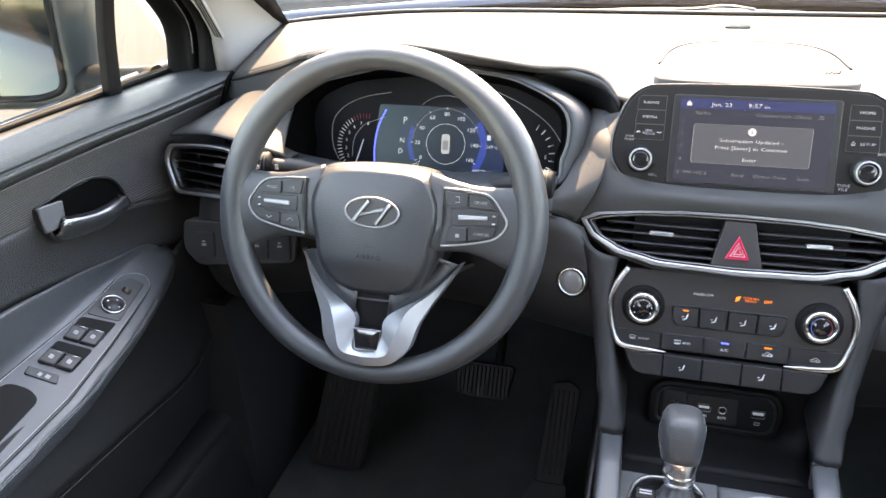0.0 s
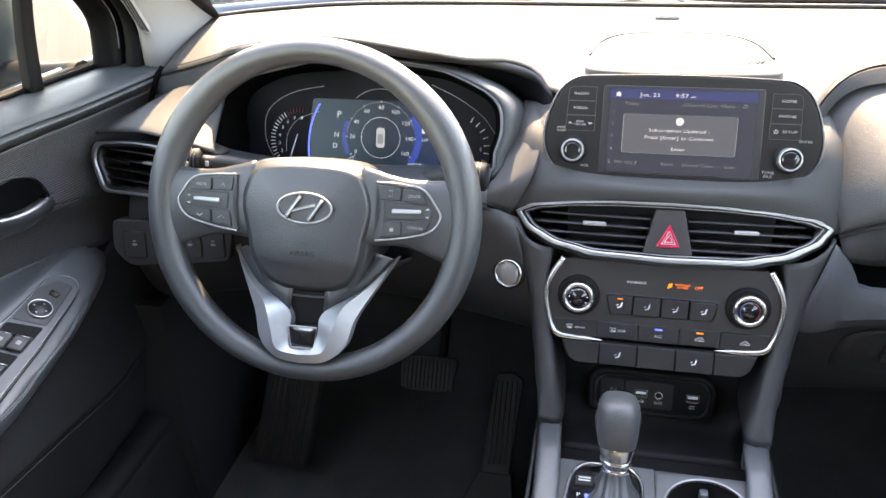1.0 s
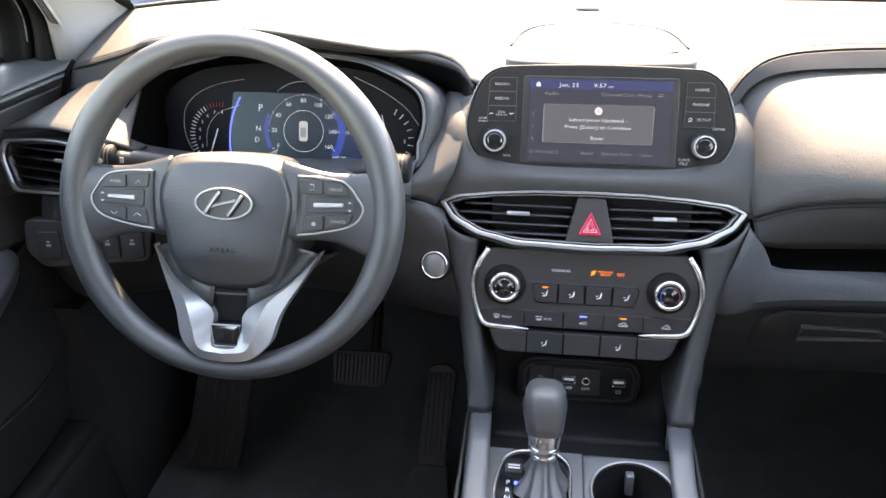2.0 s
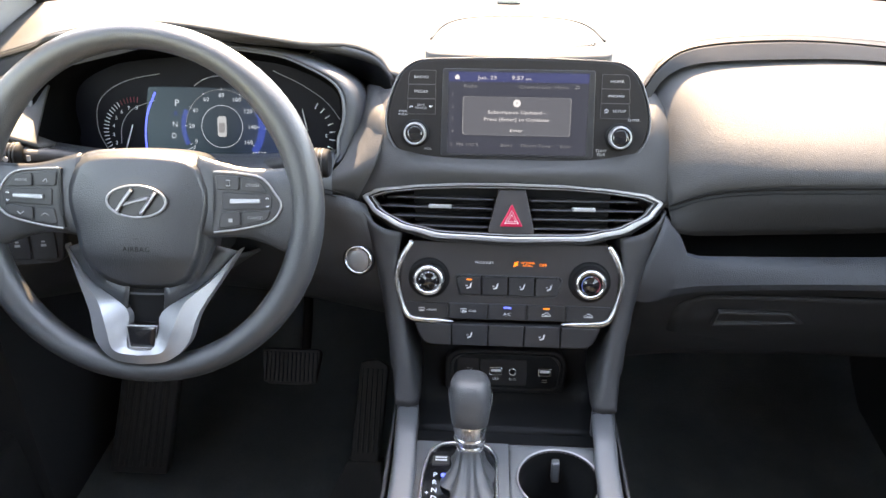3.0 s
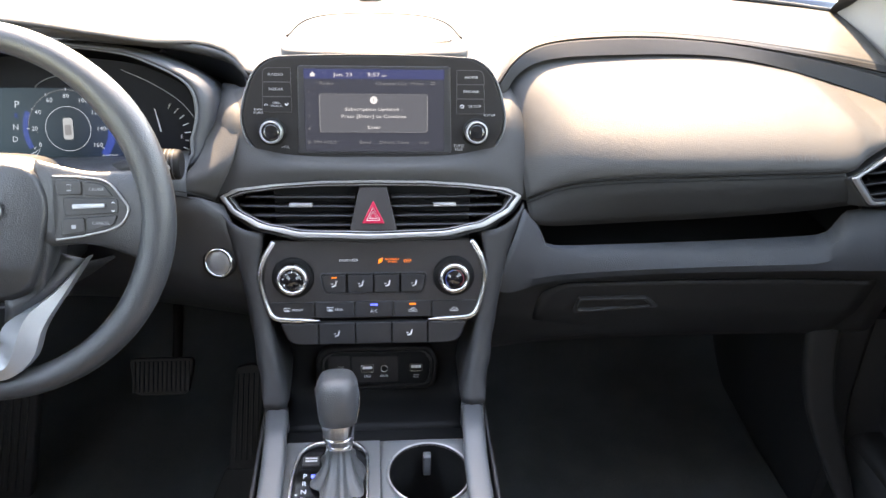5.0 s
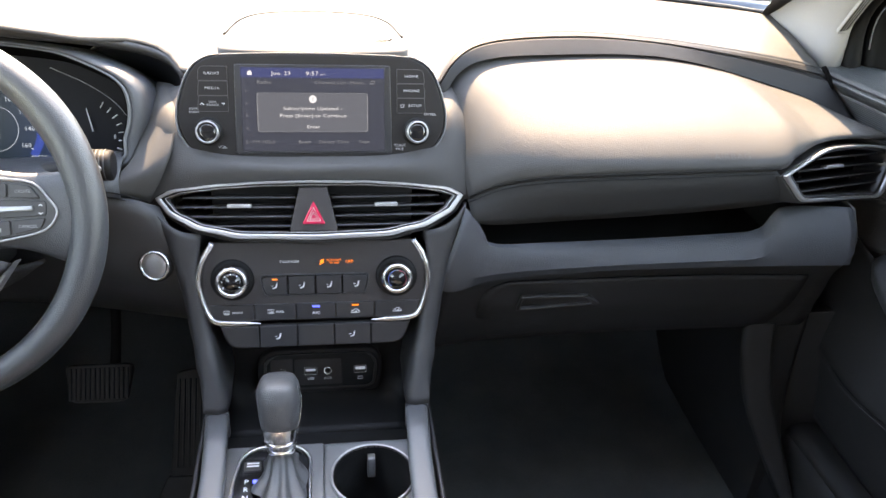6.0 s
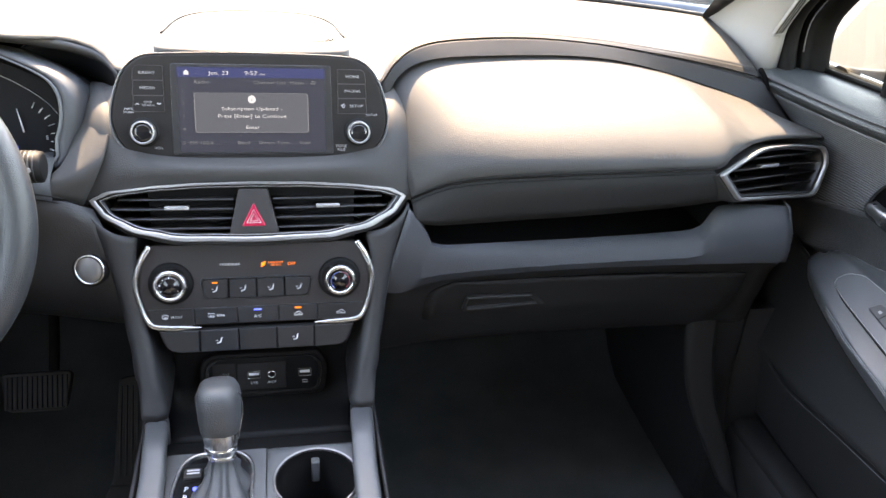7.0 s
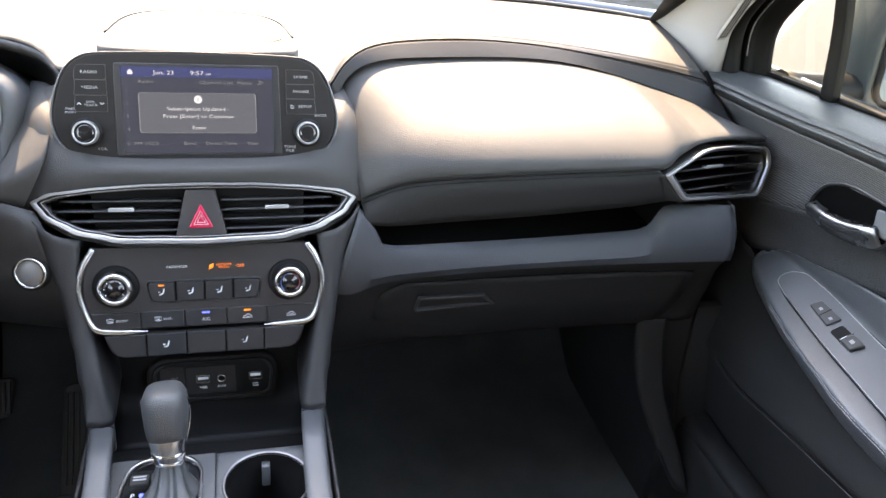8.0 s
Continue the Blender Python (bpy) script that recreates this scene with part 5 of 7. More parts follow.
for s in (-1, 1):
    spoke = across([[WP.at(s * 0.060, 0.050, 0.004), WP.at(s * 0.11, 0.0385, 0.004), WP.at(s * 0.162, 0.040, 0.003)], [WP.at(s * 0.060, 0.030, 0.009), WP.at(s * 0.11, 0.020, 0.010), WP.at(s * 0.162, 0.022, 0.010)],
                    [WP.at(s * 0.060, -0.015, 0.009), WP.at(s * 0.11, -0.012, 0.010), WP.at(s * 0.164, -0.018, 0.010)], [WP.at(s * 0.060, -0.034, 0.003), WP.at(s * 0.11, -0.032, 0.003), WP.at(s * 0.164, -0.050, 0.003)], [WP.at(s * 0.060, -0.034, -0.02), WP.at(s * 0.11, -0.034, -0.015), WP.at(s * 0.162, -0.052, -0.01)]], 20, 20)
    part("spoke", spoke, RIMSKIN, sw, thick=0.004)
    pod_o = rounded([(s * 0.077, 0.0350), (s * 0.129, 0.0300), (s * 0.149, 0.0015), (s * 0.137, -0.0150), (s * 0.076, -0.0265), (s * 0.083, 0.005)], [0.002, 0.012, 0.010, 0.010, 0.002, 0.02], 5)
    keys = part("key_pod", slab(WP, pod_o, 0.002, 0.0120, 0.001), SATIN, sw, "control key pod")
    part("chrome_edge", tube(curve([WP.at(s * u, v, 0.0122) for u, v in ((0.079, 0.0345), (0.105, 0.0335), (0.128, 0.0290), (0.141, 0.014), (0.1470, 0.0015), (0.136, -0.0140), (0.105, -0.0225), (0.078, -0.0265))], 40), 0.0012, 8), VENTRIM, keys, "chrome outline")
    for o in ([(0.083, 0.0165), (0.105, 0.0165), (0.105, 0.0300), (0.081, 0.0315)], [(0.107, 0.0160), (0.1340, 0.0150), (0.1250, 0.0270), (0.107, 0.0295)], [(0.086, -0.0060), (0.106, -0.0050), (0.106, -0.0190), (0.083, -0.0225)], [(0.108, -0.0050), (0.137, -0.0030), (0.1330, -0.0125), (0.108, -0.0185)]):
        part("key", slab(WP, rounded([(s * a, b) for a, b in o], 0.0025), 0.0105, 0.0142, 0.0009), BUTTON, keys)
    part("rocker", slab(WP, rounded([(s * a, b) for a, b in ((0.088, -0.0035), (0.138, -0.0010), (0.138, 0.0130), (0.087, 0.0145))], 0.003), 0.0105, 0.0135, 0.0009), BUTTON, keys)
    part("toggle", slab(WP, rounded([(s * a, b) for a, b in ((0.096, 0.0030), (0.127, 0.0045), (0.127, 0.0085), (0.096, 0.0080))], 0.0015), 0.0130, 0.0165, 0.0010), SILVER, keys, "chrome toggle")
for text, u, v in (("MODE", -0.118, 0.0220), ("CRUISE", 0.119, 0.0220), ("CANCEL", 0.1215, -0.0105)):
    words("key_word", text, WP, u, v, 0.0042, DIM, sw, 0.0146)
for pts in (((-0.124, -0.010), (-0.121, -0.0125), (-0.117, -0.010)), ((-0.099, -0.0135), (-0.095, -0.011), (-0.091, -0.0135)), ((-0.096, 0.0205), (-0.092, 0.024), (-0.091, 0.020)), ((0.092, 0.021), (0.096, 0.021), (0.096, 0.0265), (0.092, 0.0265))):
    part("key_icon", tube([WP.at(a, b, 0.0144) for a, b in pts], 0.0006, 5), DIM, sw)
part("key_icon", slab(WP, rect(0.0940, -0.0155, 0.0980, -0.0120), 0.014, 0.0147, 0.0), DIM, sw)
for s in (-1, 1):
    for u, v in ((0.1335, 0.0085), (0.1335, 0.002)):
        part("key_icon", tube([WP.at(s * u - 0.0015, v, 0.0139), WP.at(s * u, v + (0.0015 if v > 0.005 else -0.0015), 0.0139), WP.at(s * u + 0.0015, v, 0.0139)], 0.0004, 5), WHITE, sw)


def silver_leg(s):
    """One leg of the lower spoke: a faceted strip from beside the cover down to the foot of the rim."""
    top = [(s * 0.0947, -0.0437, -0.020), (s * 0.079, -0.072, -0.008), (s * 0.0580, -0.109, 0.007), (s * 0.0485, -0.139, 0.014), (s * 0.0285, -0.157, 0.018), (0.0, -0.1612, 0.019)]
    crest = [(s * 0.0935, -0.046, -0.017), (s * 0.071, -0.074, -0.002), (s * 0.0457, -0.097, 0.013), (s * 0.0345, -0.125, 0.0195), (s * 0.0255, -0.146, 0.0235), (0.0, -0.1505, 0.0240)]
    inn = [(s * 0.0920, -0.047, -0.020), (s * 0.062, -0.079, -0.006), (s * 0.0200, -0.107, 0.003), (s * 0.0165, -0.127, 0.010), (s * 0.0135, -0.1440, 0.0185), (0.0, -0.1468, 0.0205)]
    deep = [(u, v, w - 0.022) for u, v, w in inn]
    back = [(u * 1.01, v, w - 0.014) for u, v, w in top]
    return loft([curve([W.at(*p) for p in l], 36) for l in (back, top, crest, inn, deep)])


lower = part("lower_spoke", join(silver_leg(-1), silver_leg(1)), SILVER, sw, "satin silver V-shaped lower spoke")
for f in lower.data.polygons:
    f.use_smooth = True
sharp(lower, 20)
for s in (-1, 1):
    edge_in = [(s * 0.0920, -0.047, -0.021), (s * 0.062, -0.079, -0.007), (s * 0.0200, -0.107, 0.002)]
    hub_in = [(s * 0.066, -0.040, -0.020), (s * 0.044, -0.068, -0.010), (s * 0.0185, -0.080, -0.004)]
    # fills the dark area between cover and leg with the rim's colour
    part("spoke_dark_piece", loft([curve([W.at(*p) for p in q], 12) for q in ([(u, v, w - 0.02) for u, v, w in edge_in], edge_in, hub_in, [(u * 0.9, v, w - 0.02) for u, v, w in hub_in])]), RIMSKIN, sw, "dark piece between cover and silver leg", thick=0.002)
part("spoke_infill", slab(W, rounded([(-0.048, -0.080), (0.048, -0.080), (0.019, -0.1180), (0.014, -0.147), (-0.014, -0.147), (-0.019, -0.118)], 0.004), -0.030, -0.006, 0.001), BLACK, sw)
part("gloss_insert", slab(W, rounded([(-0.0165, -0.1215), (0.0165, -0.1215), (0.0135, -0.1460), (-0.0135, -0.1460)], 0.002), -0.01, 0.012, 0.002, 0.0008), GLOSS, sw, "gloss black insert")
part("insert_edge", tube([W.at(u, v, 0.0125) for u, v in ((-0.0160, -0.1222), (0.0160, -0.1222), (0.0132, -0.1455), (-0.0132, -0.1455))], 0.0010, 6, closed=True), VENTRIM, sw, "thin bright edge")

column = thing("steering_column", "black steering column shroud with two stalks", "steering column")
part("shroud", join(tube([W.at(0, -0.02, -0.03), W.at(0, -0.02, -0.14)], [0.055, 0.062], 20)), HARD, column)
part("lower_shroud", across([[W.at(-0.07, -0.055, -0.04), W.at(0, -0.085, -0.04), W.at(0.07, -0.055, -0.04)], [W.at(-0.08, -0.06, -0.12), W.at(0, -0.10, -0.12), W.at(0.08, -0.06, -0.12)], [W.at(-0.08, -0.06, -0.2), W.at(0, -0.10, -0.2), W.at(0.08, -0.06, -0.2)]], 14, 8), HARD, column, thick=0.004)
for s, tip, root in ((-1, (-0.556, -0.012, 0.664), (-0.45, 0.02, 0.640)), (1, (-0.197, -0.012, 0.664), (-0.29, 0.03, 0.635))):
    st = part("stalk", tube(curve([root, (root[0] * 0.5 + tip[0] * 0.5, 0.005, 0.655), (tip[0] - s * 0.018, -0.010, 0.664)], 14), 0.0105, 12), HARD, column, "black control stalk")
    part("stalk_end", tube([(tip[0] - s * 0.024, -0.0105, 0.664), (tip[0] - s * 0.020, -0.011, 0.664), (tip[0] - s * 0.002, -0.012, 0.664), (tip[0], -0.012, 0.664)], [0.0100, 0.0160, 0.0155, 0.0125], 20), BLACK, st, "ribbed stalk end")
    for k in range(4):
        part("rib", tube([(tip[0] - s * (0.006 + 0.004 * k), -0.0117, 0.664), (tip[0] - s * (0.0075 + 0.004 * k), -0.0117, 0.664)], 0.0163, 20), HARD, st)
    part("lamp_symbol" if s < 0 else "speed_symbol", turned(Face((tip[0] - s * 0.011, -0.0275, 0.667), 10), [(0.0030, 0.0), (0.0030, 0.001)], 14, cap=True), DIM, st)
    for k in range(1):
        part("print", slab(Face((tip[0] - s * (0.033 + 0.008 * k), -0.0210, 0.666), 10), rect(-0.002, -0.003, 0.002, 0.003), 0.0, 0.0012, 0.0), DIM, st)

# switch bank left of the column
SWB = Face((-0.600, -0.004, 0.550), 14, yaw=8)
bank = thing("switch_bank", "dark switch bank below the side vent", "switch panel")
part("plate", slab(SWB, rounded([(-0.078, 0.028), (0.078, 0.020), (0.070, -0.028), (-0.060, -0.034), (-0.080, -0.012)], 0.010), -0.02, 0.0, 0.002), HARD, bank)
for k, u in enumerate((-0.050, -0.012, 0.022, 0.052)):
    key = part("key", slab(SWB, rounded(rect(u - 0.014, -0.022, u + 0.014, 0.012), 0.004), -0.002, 0.003, 0.001), BUTTON, bank)
    part("icon", slab(SWB, rect(u - 0.003, -0.006, u + 0.003, -0.003), 0.003, 0.0034, 0.0), DIM, key)
    part("icon", slab(SWB, rect(u - 0.002, -0.001, u + 0.002, 0.001), 0.003, 0.0034, 0.0), DIM, key)

# ---------------------------------------------------------------- pedals
brake = thing("brake_pedal", "black ribbed rubber brake pedal", "pedal")
PB = Face((-0.331, 0.2, 0.216), 35)
part("pad", slab(PB, rounded([(-0.040, -0.027), (0.040, -0.027), (0.050, 0.031), (-0.050, 0.031)], 0.012), -0.012, 0.0, 0.003), RUBBER, brake)
for k in range(13):
    part("rib", slab(PB, rounded(rect(-0.0425 + k * 0.0068, -0.022, -0.0385 + k * 0.0068, 0.025), 0.001), -0.001, 0.003, 0.001), RUBBER, brake)
part("arm", tube(curve([PB.at(0.02, 0.0, -0.012), (-0.31, 0.27, 0.30), (-0.31, 0.30, 0.42)], 12), 0.008, 8), BLACK, brake)
gas = thing("accelerator_pedal", "long black accelerator pedal hinged at the floor", "pedal")
PG = Face((-0.206, 0.19, 0.150), 30)
part("pad", slab(PG, rounded([(-0.030, -0.092), (0.018, -0.092), (0.030, 0.066), (0.012, 0.078), (-0.016, 0.073)], 0.006), -0.012, 0.0, 0.003), RUBBER, gas)
for k in range(5):
    part("rib", slab(PG, [(-0.020 + k * 0.0085, -0.075), (-0.017 + k * 0.0085, -0.075), (-0.011 + k * 0.0080, 0.062), (-0.014 + k * 0.0080, 0.062)], -0.001, 0.0025, 0.0008), RUBBER, gas)
part("foot", slab(PG, rounded([(-0.068, -0.165), (0.030, -0.165), (0.022, -0.088), (-0.034, -0.088)], 0.005), -0.03, 0.002, 0.003), RUBBER, gas)
rest = thing("footrest", "black ribbed rubber footrest", "footrest")
PF = Face((-0.566, 0.15, 0.128), 15)
part("plate", slab(PF, rounded([(-0.068, -0.088), (0.030, -0.088), (0.062, 0.090), (-0.030, 0.090)], 0.008), -0.02, 0.0, 0.003), RUBBER, rest)
for k in range(7):
    part("rib", slab(PF, rounded([(-0.057 + k * 0.0120, -0.074), (-0.051 + k * 0.0120, -0.074), (-0.018 + k * 0.0112, 0.084), (-0.024 + k * 0.0112, 0.084)], 0.002), -0.001, 0.004, 0.0015), RUBBER, rest)

# ---------------------------------------------------------------- centre console
con = thing("centre_console", "dark centre console between the seats", "console")
DK = Face((0, -0.15, 0.360), 90)          # u right, v ahead, w up
part("deck", slab(DK, rounded([(-0.106, -0.75), (0.0045, -0.75), (0.0045, 0.046), (-0.106, 0.046)], [0.01, 0.0001, 0.0001, 0.01]), -0.04, 0.0, 0.0), PANEL, con, "satin deck")
part("deck", slab(DK, rounded([(0.005, -0.75), (0.106, -0.75), (0.106, -0.060), (0.005, -0.060)], 0.0001), -0.04, 0.0, 0.0), PANEL, con, "satin deck behind the cup holder")
hole, around = [], []
for k in range(64):
    a = 2 * math.pi * k / 64
    c, q = math.cos(a), math.sin(a)
    f = min((0.048 if c > 0 else 0.053) / max(abs(c), 1e-6), (0.054 if q > 0 else 0.0515) / max(abs(q), 1e-6))
    hole.append(Vector((0.058 + 0.0435 * c, -0.008 + 0.0435 * q)))
    around.append(Vector((0.058 + f * c, -0.008 + f * q)))
part("deck", frame_ring(DK, around, hole, -0.04, 0.0002, -0.09), PANEL, con, "satin deck round the cup holder")
# tray floor and back are coloured black for the shadow under the sockets
part("bin_floor", box(-0.112, -0.112, 0.325, 0.112, 0.06, 0.335), BLACK, con, "tray under the sockets with its shadow put in as black")
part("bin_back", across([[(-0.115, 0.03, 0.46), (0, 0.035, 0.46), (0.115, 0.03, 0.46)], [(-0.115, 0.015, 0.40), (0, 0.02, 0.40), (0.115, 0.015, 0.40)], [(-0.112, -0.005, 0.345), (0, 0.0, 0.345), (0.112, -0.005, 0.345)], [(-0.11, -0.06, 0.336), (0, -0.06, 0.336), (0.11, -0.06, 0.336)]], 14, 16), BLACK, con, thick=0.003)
for s in (-1, 1):
    lines = [[(0.1005, -0.080, 0.378), (0.0985, -0.13, 0.372), (0.0965, -0.19, 0.366), (0.096, -0.5, 0.364), (0.096, -0.9, 0.364)], [(0.1020, -0.080, 0.388), (0.100, -0.13, 0.381), (0.0985, -0.19, 0.375), (0.098, -0.5, 0.372), (0.098, -0.9, 0.372)],
             [(0.1210, -0.080, 0.3885), (0.1190, -0.13, 0.3815), (0.1185, -0.19, 0.3755), (0.118, -0.5, 0.3725), (0.118, -0.9, 0.3725)], [(0.1260, -0.080, 0.382), (0.1240, -0.13, 0.375), (0.1230, -0.19, 0.369), (0.123, -0.5, 0.366), (0.123, -0.9, 0.366)], [(0.128, -0.080, 0.36), (0.127, -0.13, 0.35), (0.127, -0.19, 0.34), (0.127, -0.5, 0.34), (0.127, -0.9, 0.34)]]
    part("rail", across([[(s * x, y, z) for x, y, z in l] for l in lines], 20, 20), GREYTRIM, con, "grey metallic side rail", thick=0.003)
    part("rail_end", slab(Face((s * 0.1135, -0.0775, 0.375), 10), rounded(rect(-0.013, -0.02, 0.013, 0.013), 0.003), -0.004, 0.002, 0.001), GREYTRIM, con)
    part("side", across([[(s * 0.127, 0.30, 0.38), (s * 0.128, -0.08, 0.365), (s * 0.127, -0.9, 0.345)], [(s * 0.145, 0.32, 0.2), (s * 0.14, -0.08, 0.2), (s * 0.14, -0.9, 0.2)], [(s * 0.16, 0.32, 0.0), (s * 0.15, -0.08, 0.0), (s * 0.15, -0.9, 0.0)]], 12, 8), HARD, con, "dark console side", thick=0.004)
US = Face((0.0045, 0.002, 0.3805), 14)
usb = thing("socket_panel", "black socket panel with USB and audio ports", "socket panel")
uo = rounded([(-0.071, -0.023), (0.064, -0.023), (0.068, 0.010), (0.058, 0.024), (-0.058, 0.024), (-0.071, 0.014)], 0.010)
part("rim", frame_ring(US, uo, [p * 0.955 for p in uo], -0.006, 0.003, 0.0), SATIN, usb)
part("plate", slab(US, [p * 0.95 for p in uo], -0.006, 0.0005, 0.0005), BLACK, usb)
part("module", slab(US, rounded(rect(-0.034, -0.018, 0.024, 0.017), 0.003), 0.0, 0.0015, 0.0008), FASCIA, usb)
part("socket_lid", slab(US, rounded(rect(-0.063, -0.015, -0.036, 0.018), 0.003), 0.0, 0.0012, 0.0008), FASCIA, usb, "hinged power socket lid")
part("surround", frame_ring(US, [Vector((p.x * 1.10, p.y * 1.22)) for p in uo], [p * 1.005 for p in uo], -0.012, 0.0012, -0.004), FACE, usb, "wide black surround")
for u, name in ((-0.0145, "USB"), (0.0465, "")):
    port = part("usb_port", frame_ring(US, rounded(rect(u - 0.0085, -0.0045, u + 0.0085, 0.0065), 0.0025), rounded(rect(u - 0.0070, -0.003, u + 0.0070, 0.005), 0.0015), 0.0, 0.0025), CHROME, usb, "USB port")
    part("tongue", slab(US, rect(u - 0.006, 0.0005, u + 0.006, 0.0035), 0.0, 0.002, 0.0), WHITE, port)
    if name:
        words("lettering", name, US, u, -0.0095, 0.0048, WHITE, usb, 0.0018)
    else:
        part("mark", tube([US.at(u + a, -0.011 + b, 0.001) for a, b in ((-0.003, -0.0015), (0.003, -0.0015), (0.003, 0.0015), (-0.003, 0.0015))], 0.0004, 5, closed=True), WHITE, usb)
aux = part("aux_port", turned(US, [(0.0052, 0.001), (0.0052, 0.0025), (0.004, 0.0028), (0.0034, 0.002)], 24, 0.0065, 0.0005), CHROME, usb, "round audio port")
part("hole", turned(US, [(0.0030, 0.0016), (0.0, 0.0018)], 16, 0.0065, 0.0005), BLACK, aux)
words("lettering", "AUX", US, 0.0065, -0.0095, 0.0048, WHITE, usb, 0.0018)
words("lettering", "12V", US, -0.0495, 0.002, 0.0070, WHITE, usb, 0.0012)

# gear gate and lever
gate = thing("gear_gate", "gear selector plate in a chrome surround", "gear selector")
GT = Face((-0.049, -0.18, 0.3625), 90)
go = rounded([(-0.043, -0.14), (0.042, -0.14), (0.042, 0.052), (0.028, 0.071), (-0.020, 0.071), (-0.036, 0.058), (-0.043, 0.02)], [0.01, 0.01, 0.014, 0.014, 0.014, 0.012, 0.02], 5)
gi = rounded([(-0.039, -0.136), (0.038, -0.136), (0.038, 0.050), (0.0255, 0.0665), (-0.018, 0.0665), (-0.032, 0.055), (-0.039, 0.02)], [0.01, 0.01, 0.014, 0.014, 0.014, 0.012, 0.02], 5)
part("chrome_surround", frame_ring(GT, go, gi, -0.004, 0.0045), CHROME, gate, "chrome surround")
part("plate", slab(GT, gi, -0.004, 0.0012, 0.0005), GLOSS, gate)
for k, (text, v) in enumerate((("P", 0.0200), ("R", 0.0090), ("N", -0.0020), ("D", -0.0130))):
    words("gear_letter", text, GT, -0.0270, v, 0.0088, WHITE, gate, 0.0016)
part("gear_light", slab(GT, rounded(rect(-0.0205, 0.0175, -0.0160, 0.0225), 0.001), 0.001, 0.0018, 0.0), BLUE, gate, "small blue lamp")
words("gear_letter", "+", GT, -0.0345, -0.0060, 0.0075, WHITE, gate, 0.0016)
part("lock_release", slab(GT, rounded(rect(-0.031, 0.034, -0.012, 0.048), 0.002), 0.0, 0.0035, 0.001), BUTTON, gate)
for v in (0.0445, 0.0405):
    part("print", slab(GT, rect(-0.028, v - 0.001, -0.015, v + 0.001), 0.003, 0.0038, 0.0), WHITE, gate)

lever = thing("gear_lever", "leather gear lever knob with a silver collar", "gear lever")
LB, LT = Vector((-0.0390, -0.142, 0.384)), Vector((-0.0405, -0.118, 0.470))
ax = (LT - LB).normalized()
rt = Vector((1, 0, 0))
fw = ax.cross(rt) * -1


def section(h, a, b, off=0.0, n=32, power=2.6):
    out, h = [], h * 0.79
    for k in range(n):
        t = 2 * math.pi * k / n
        c, s_ = math.cos(t), math.sin(t)
        out.append(LB + ax * h + rt * (a * math.copysign(abs(c) ** (2 / power), c)) + fw * (b * math.copysign(abs(s_) ** (2 / power), s_) + off))
    return out


part("knob", loft([section(*q) for q in ((0.044, 0.0190, 0.020), (0.046, 0.0200, 0.022), (0.060, 0.0216, 0.026, -0.002), (0.082, 0.0226, 0.030, -0.004), (0.096, 0.0218, 0.029, -0.004), (0.105, 0.0188, 0.025, -0.003), (0.1095, 0.0125, 0.017, -0.002), (0.1108, 0.005, 0.007, -0.002), (0.1110, 0.0002, 0.0002, -0.002))], close_u=True), KNOBSKIN, lever, "grained leather knob")
for s in (-1, 1):
    part("chrome_spine", tube(curve([LB + ax * h * 0.79 + rt * (s * w_) + fw * o for h, w_, o in ((0.026, 0.0165, -0.012), (0.048, 0.0208, -0.014), (0.070, 0.0230, -0.010), (0.092, 0.0226, 0.002), (0.102, 0.0205, 0.010))], 24), [0.0012 - 0.0009 * (i / 23) ** 3 for i in range(24)], 8), CHROME, lever, "thin chrome edge")
part("collar", loft([section(*q) for q in ((0.008, 0.0130, 0.013), (0.012, 0.0142, 0.015), (0.022, 0.0162, 0.018), (0.040, 0.0190, 0.0205), (0.0452, 0.0196, 0.0212))], close_u=True), CHROME, lever, "satin silver collar")
part("collar_step", loft([section(*q) for q in ((0.0190, 0.0157, 0.0172), (0.0200, 0.0172, 0.0190), (0.0235, 0.0178, 0.0197), (0.0255, 0.0168, 0.0187))], close_u=True), MIRROR, lever, "bright step of the collar")
part("collar_foot", loft([section(*q) for q in ((0.0040, 0.0120, 0.012), (0.0060, 0.0148, 0.0150), (0.0110, 0.0150, 0.0155), (0.0125, 0.0140, 0.0148))], close_u=True), MIRROR, lever)
part("front_seam", tube(curve([LB + ax * (h * 0.79) - fw * o for h, o in ((0.047, 0.0228), (0.062, 0.0290), (0.082, 0.0345), (0.096, 0.0335), (0.104, 0.0290))], 20), 0.0006, 6), BLACK, lever)
part("boot", loft([[LB + Vector((0, 0, 0)) + ax * h + rt * (a * (1 + 0.10 * f * math.cos(9 * t)) * math.cos(t)) + fw * (b * (1 + 0.10 * f * math.cos(9 * t)) * math.sin(t)) for t in [2 * math.pi * k / 72 for k in range(72)]] for h, a, b, f in ((0.012, 0.0115, 0.012, 0.0), (0.004, 0.0128, 0.014, 0.4), (-0.004, 0.0150, 0.019, 0.9), (-0.012, 0.0170, 0.030, 1.3), (-0.020, 0.0220, 0.050, 1.4), (-0.026, 0.0300, 0.070, 1.1))], close_u=True), KNOBSKIN, lever, "gathered leather boot")

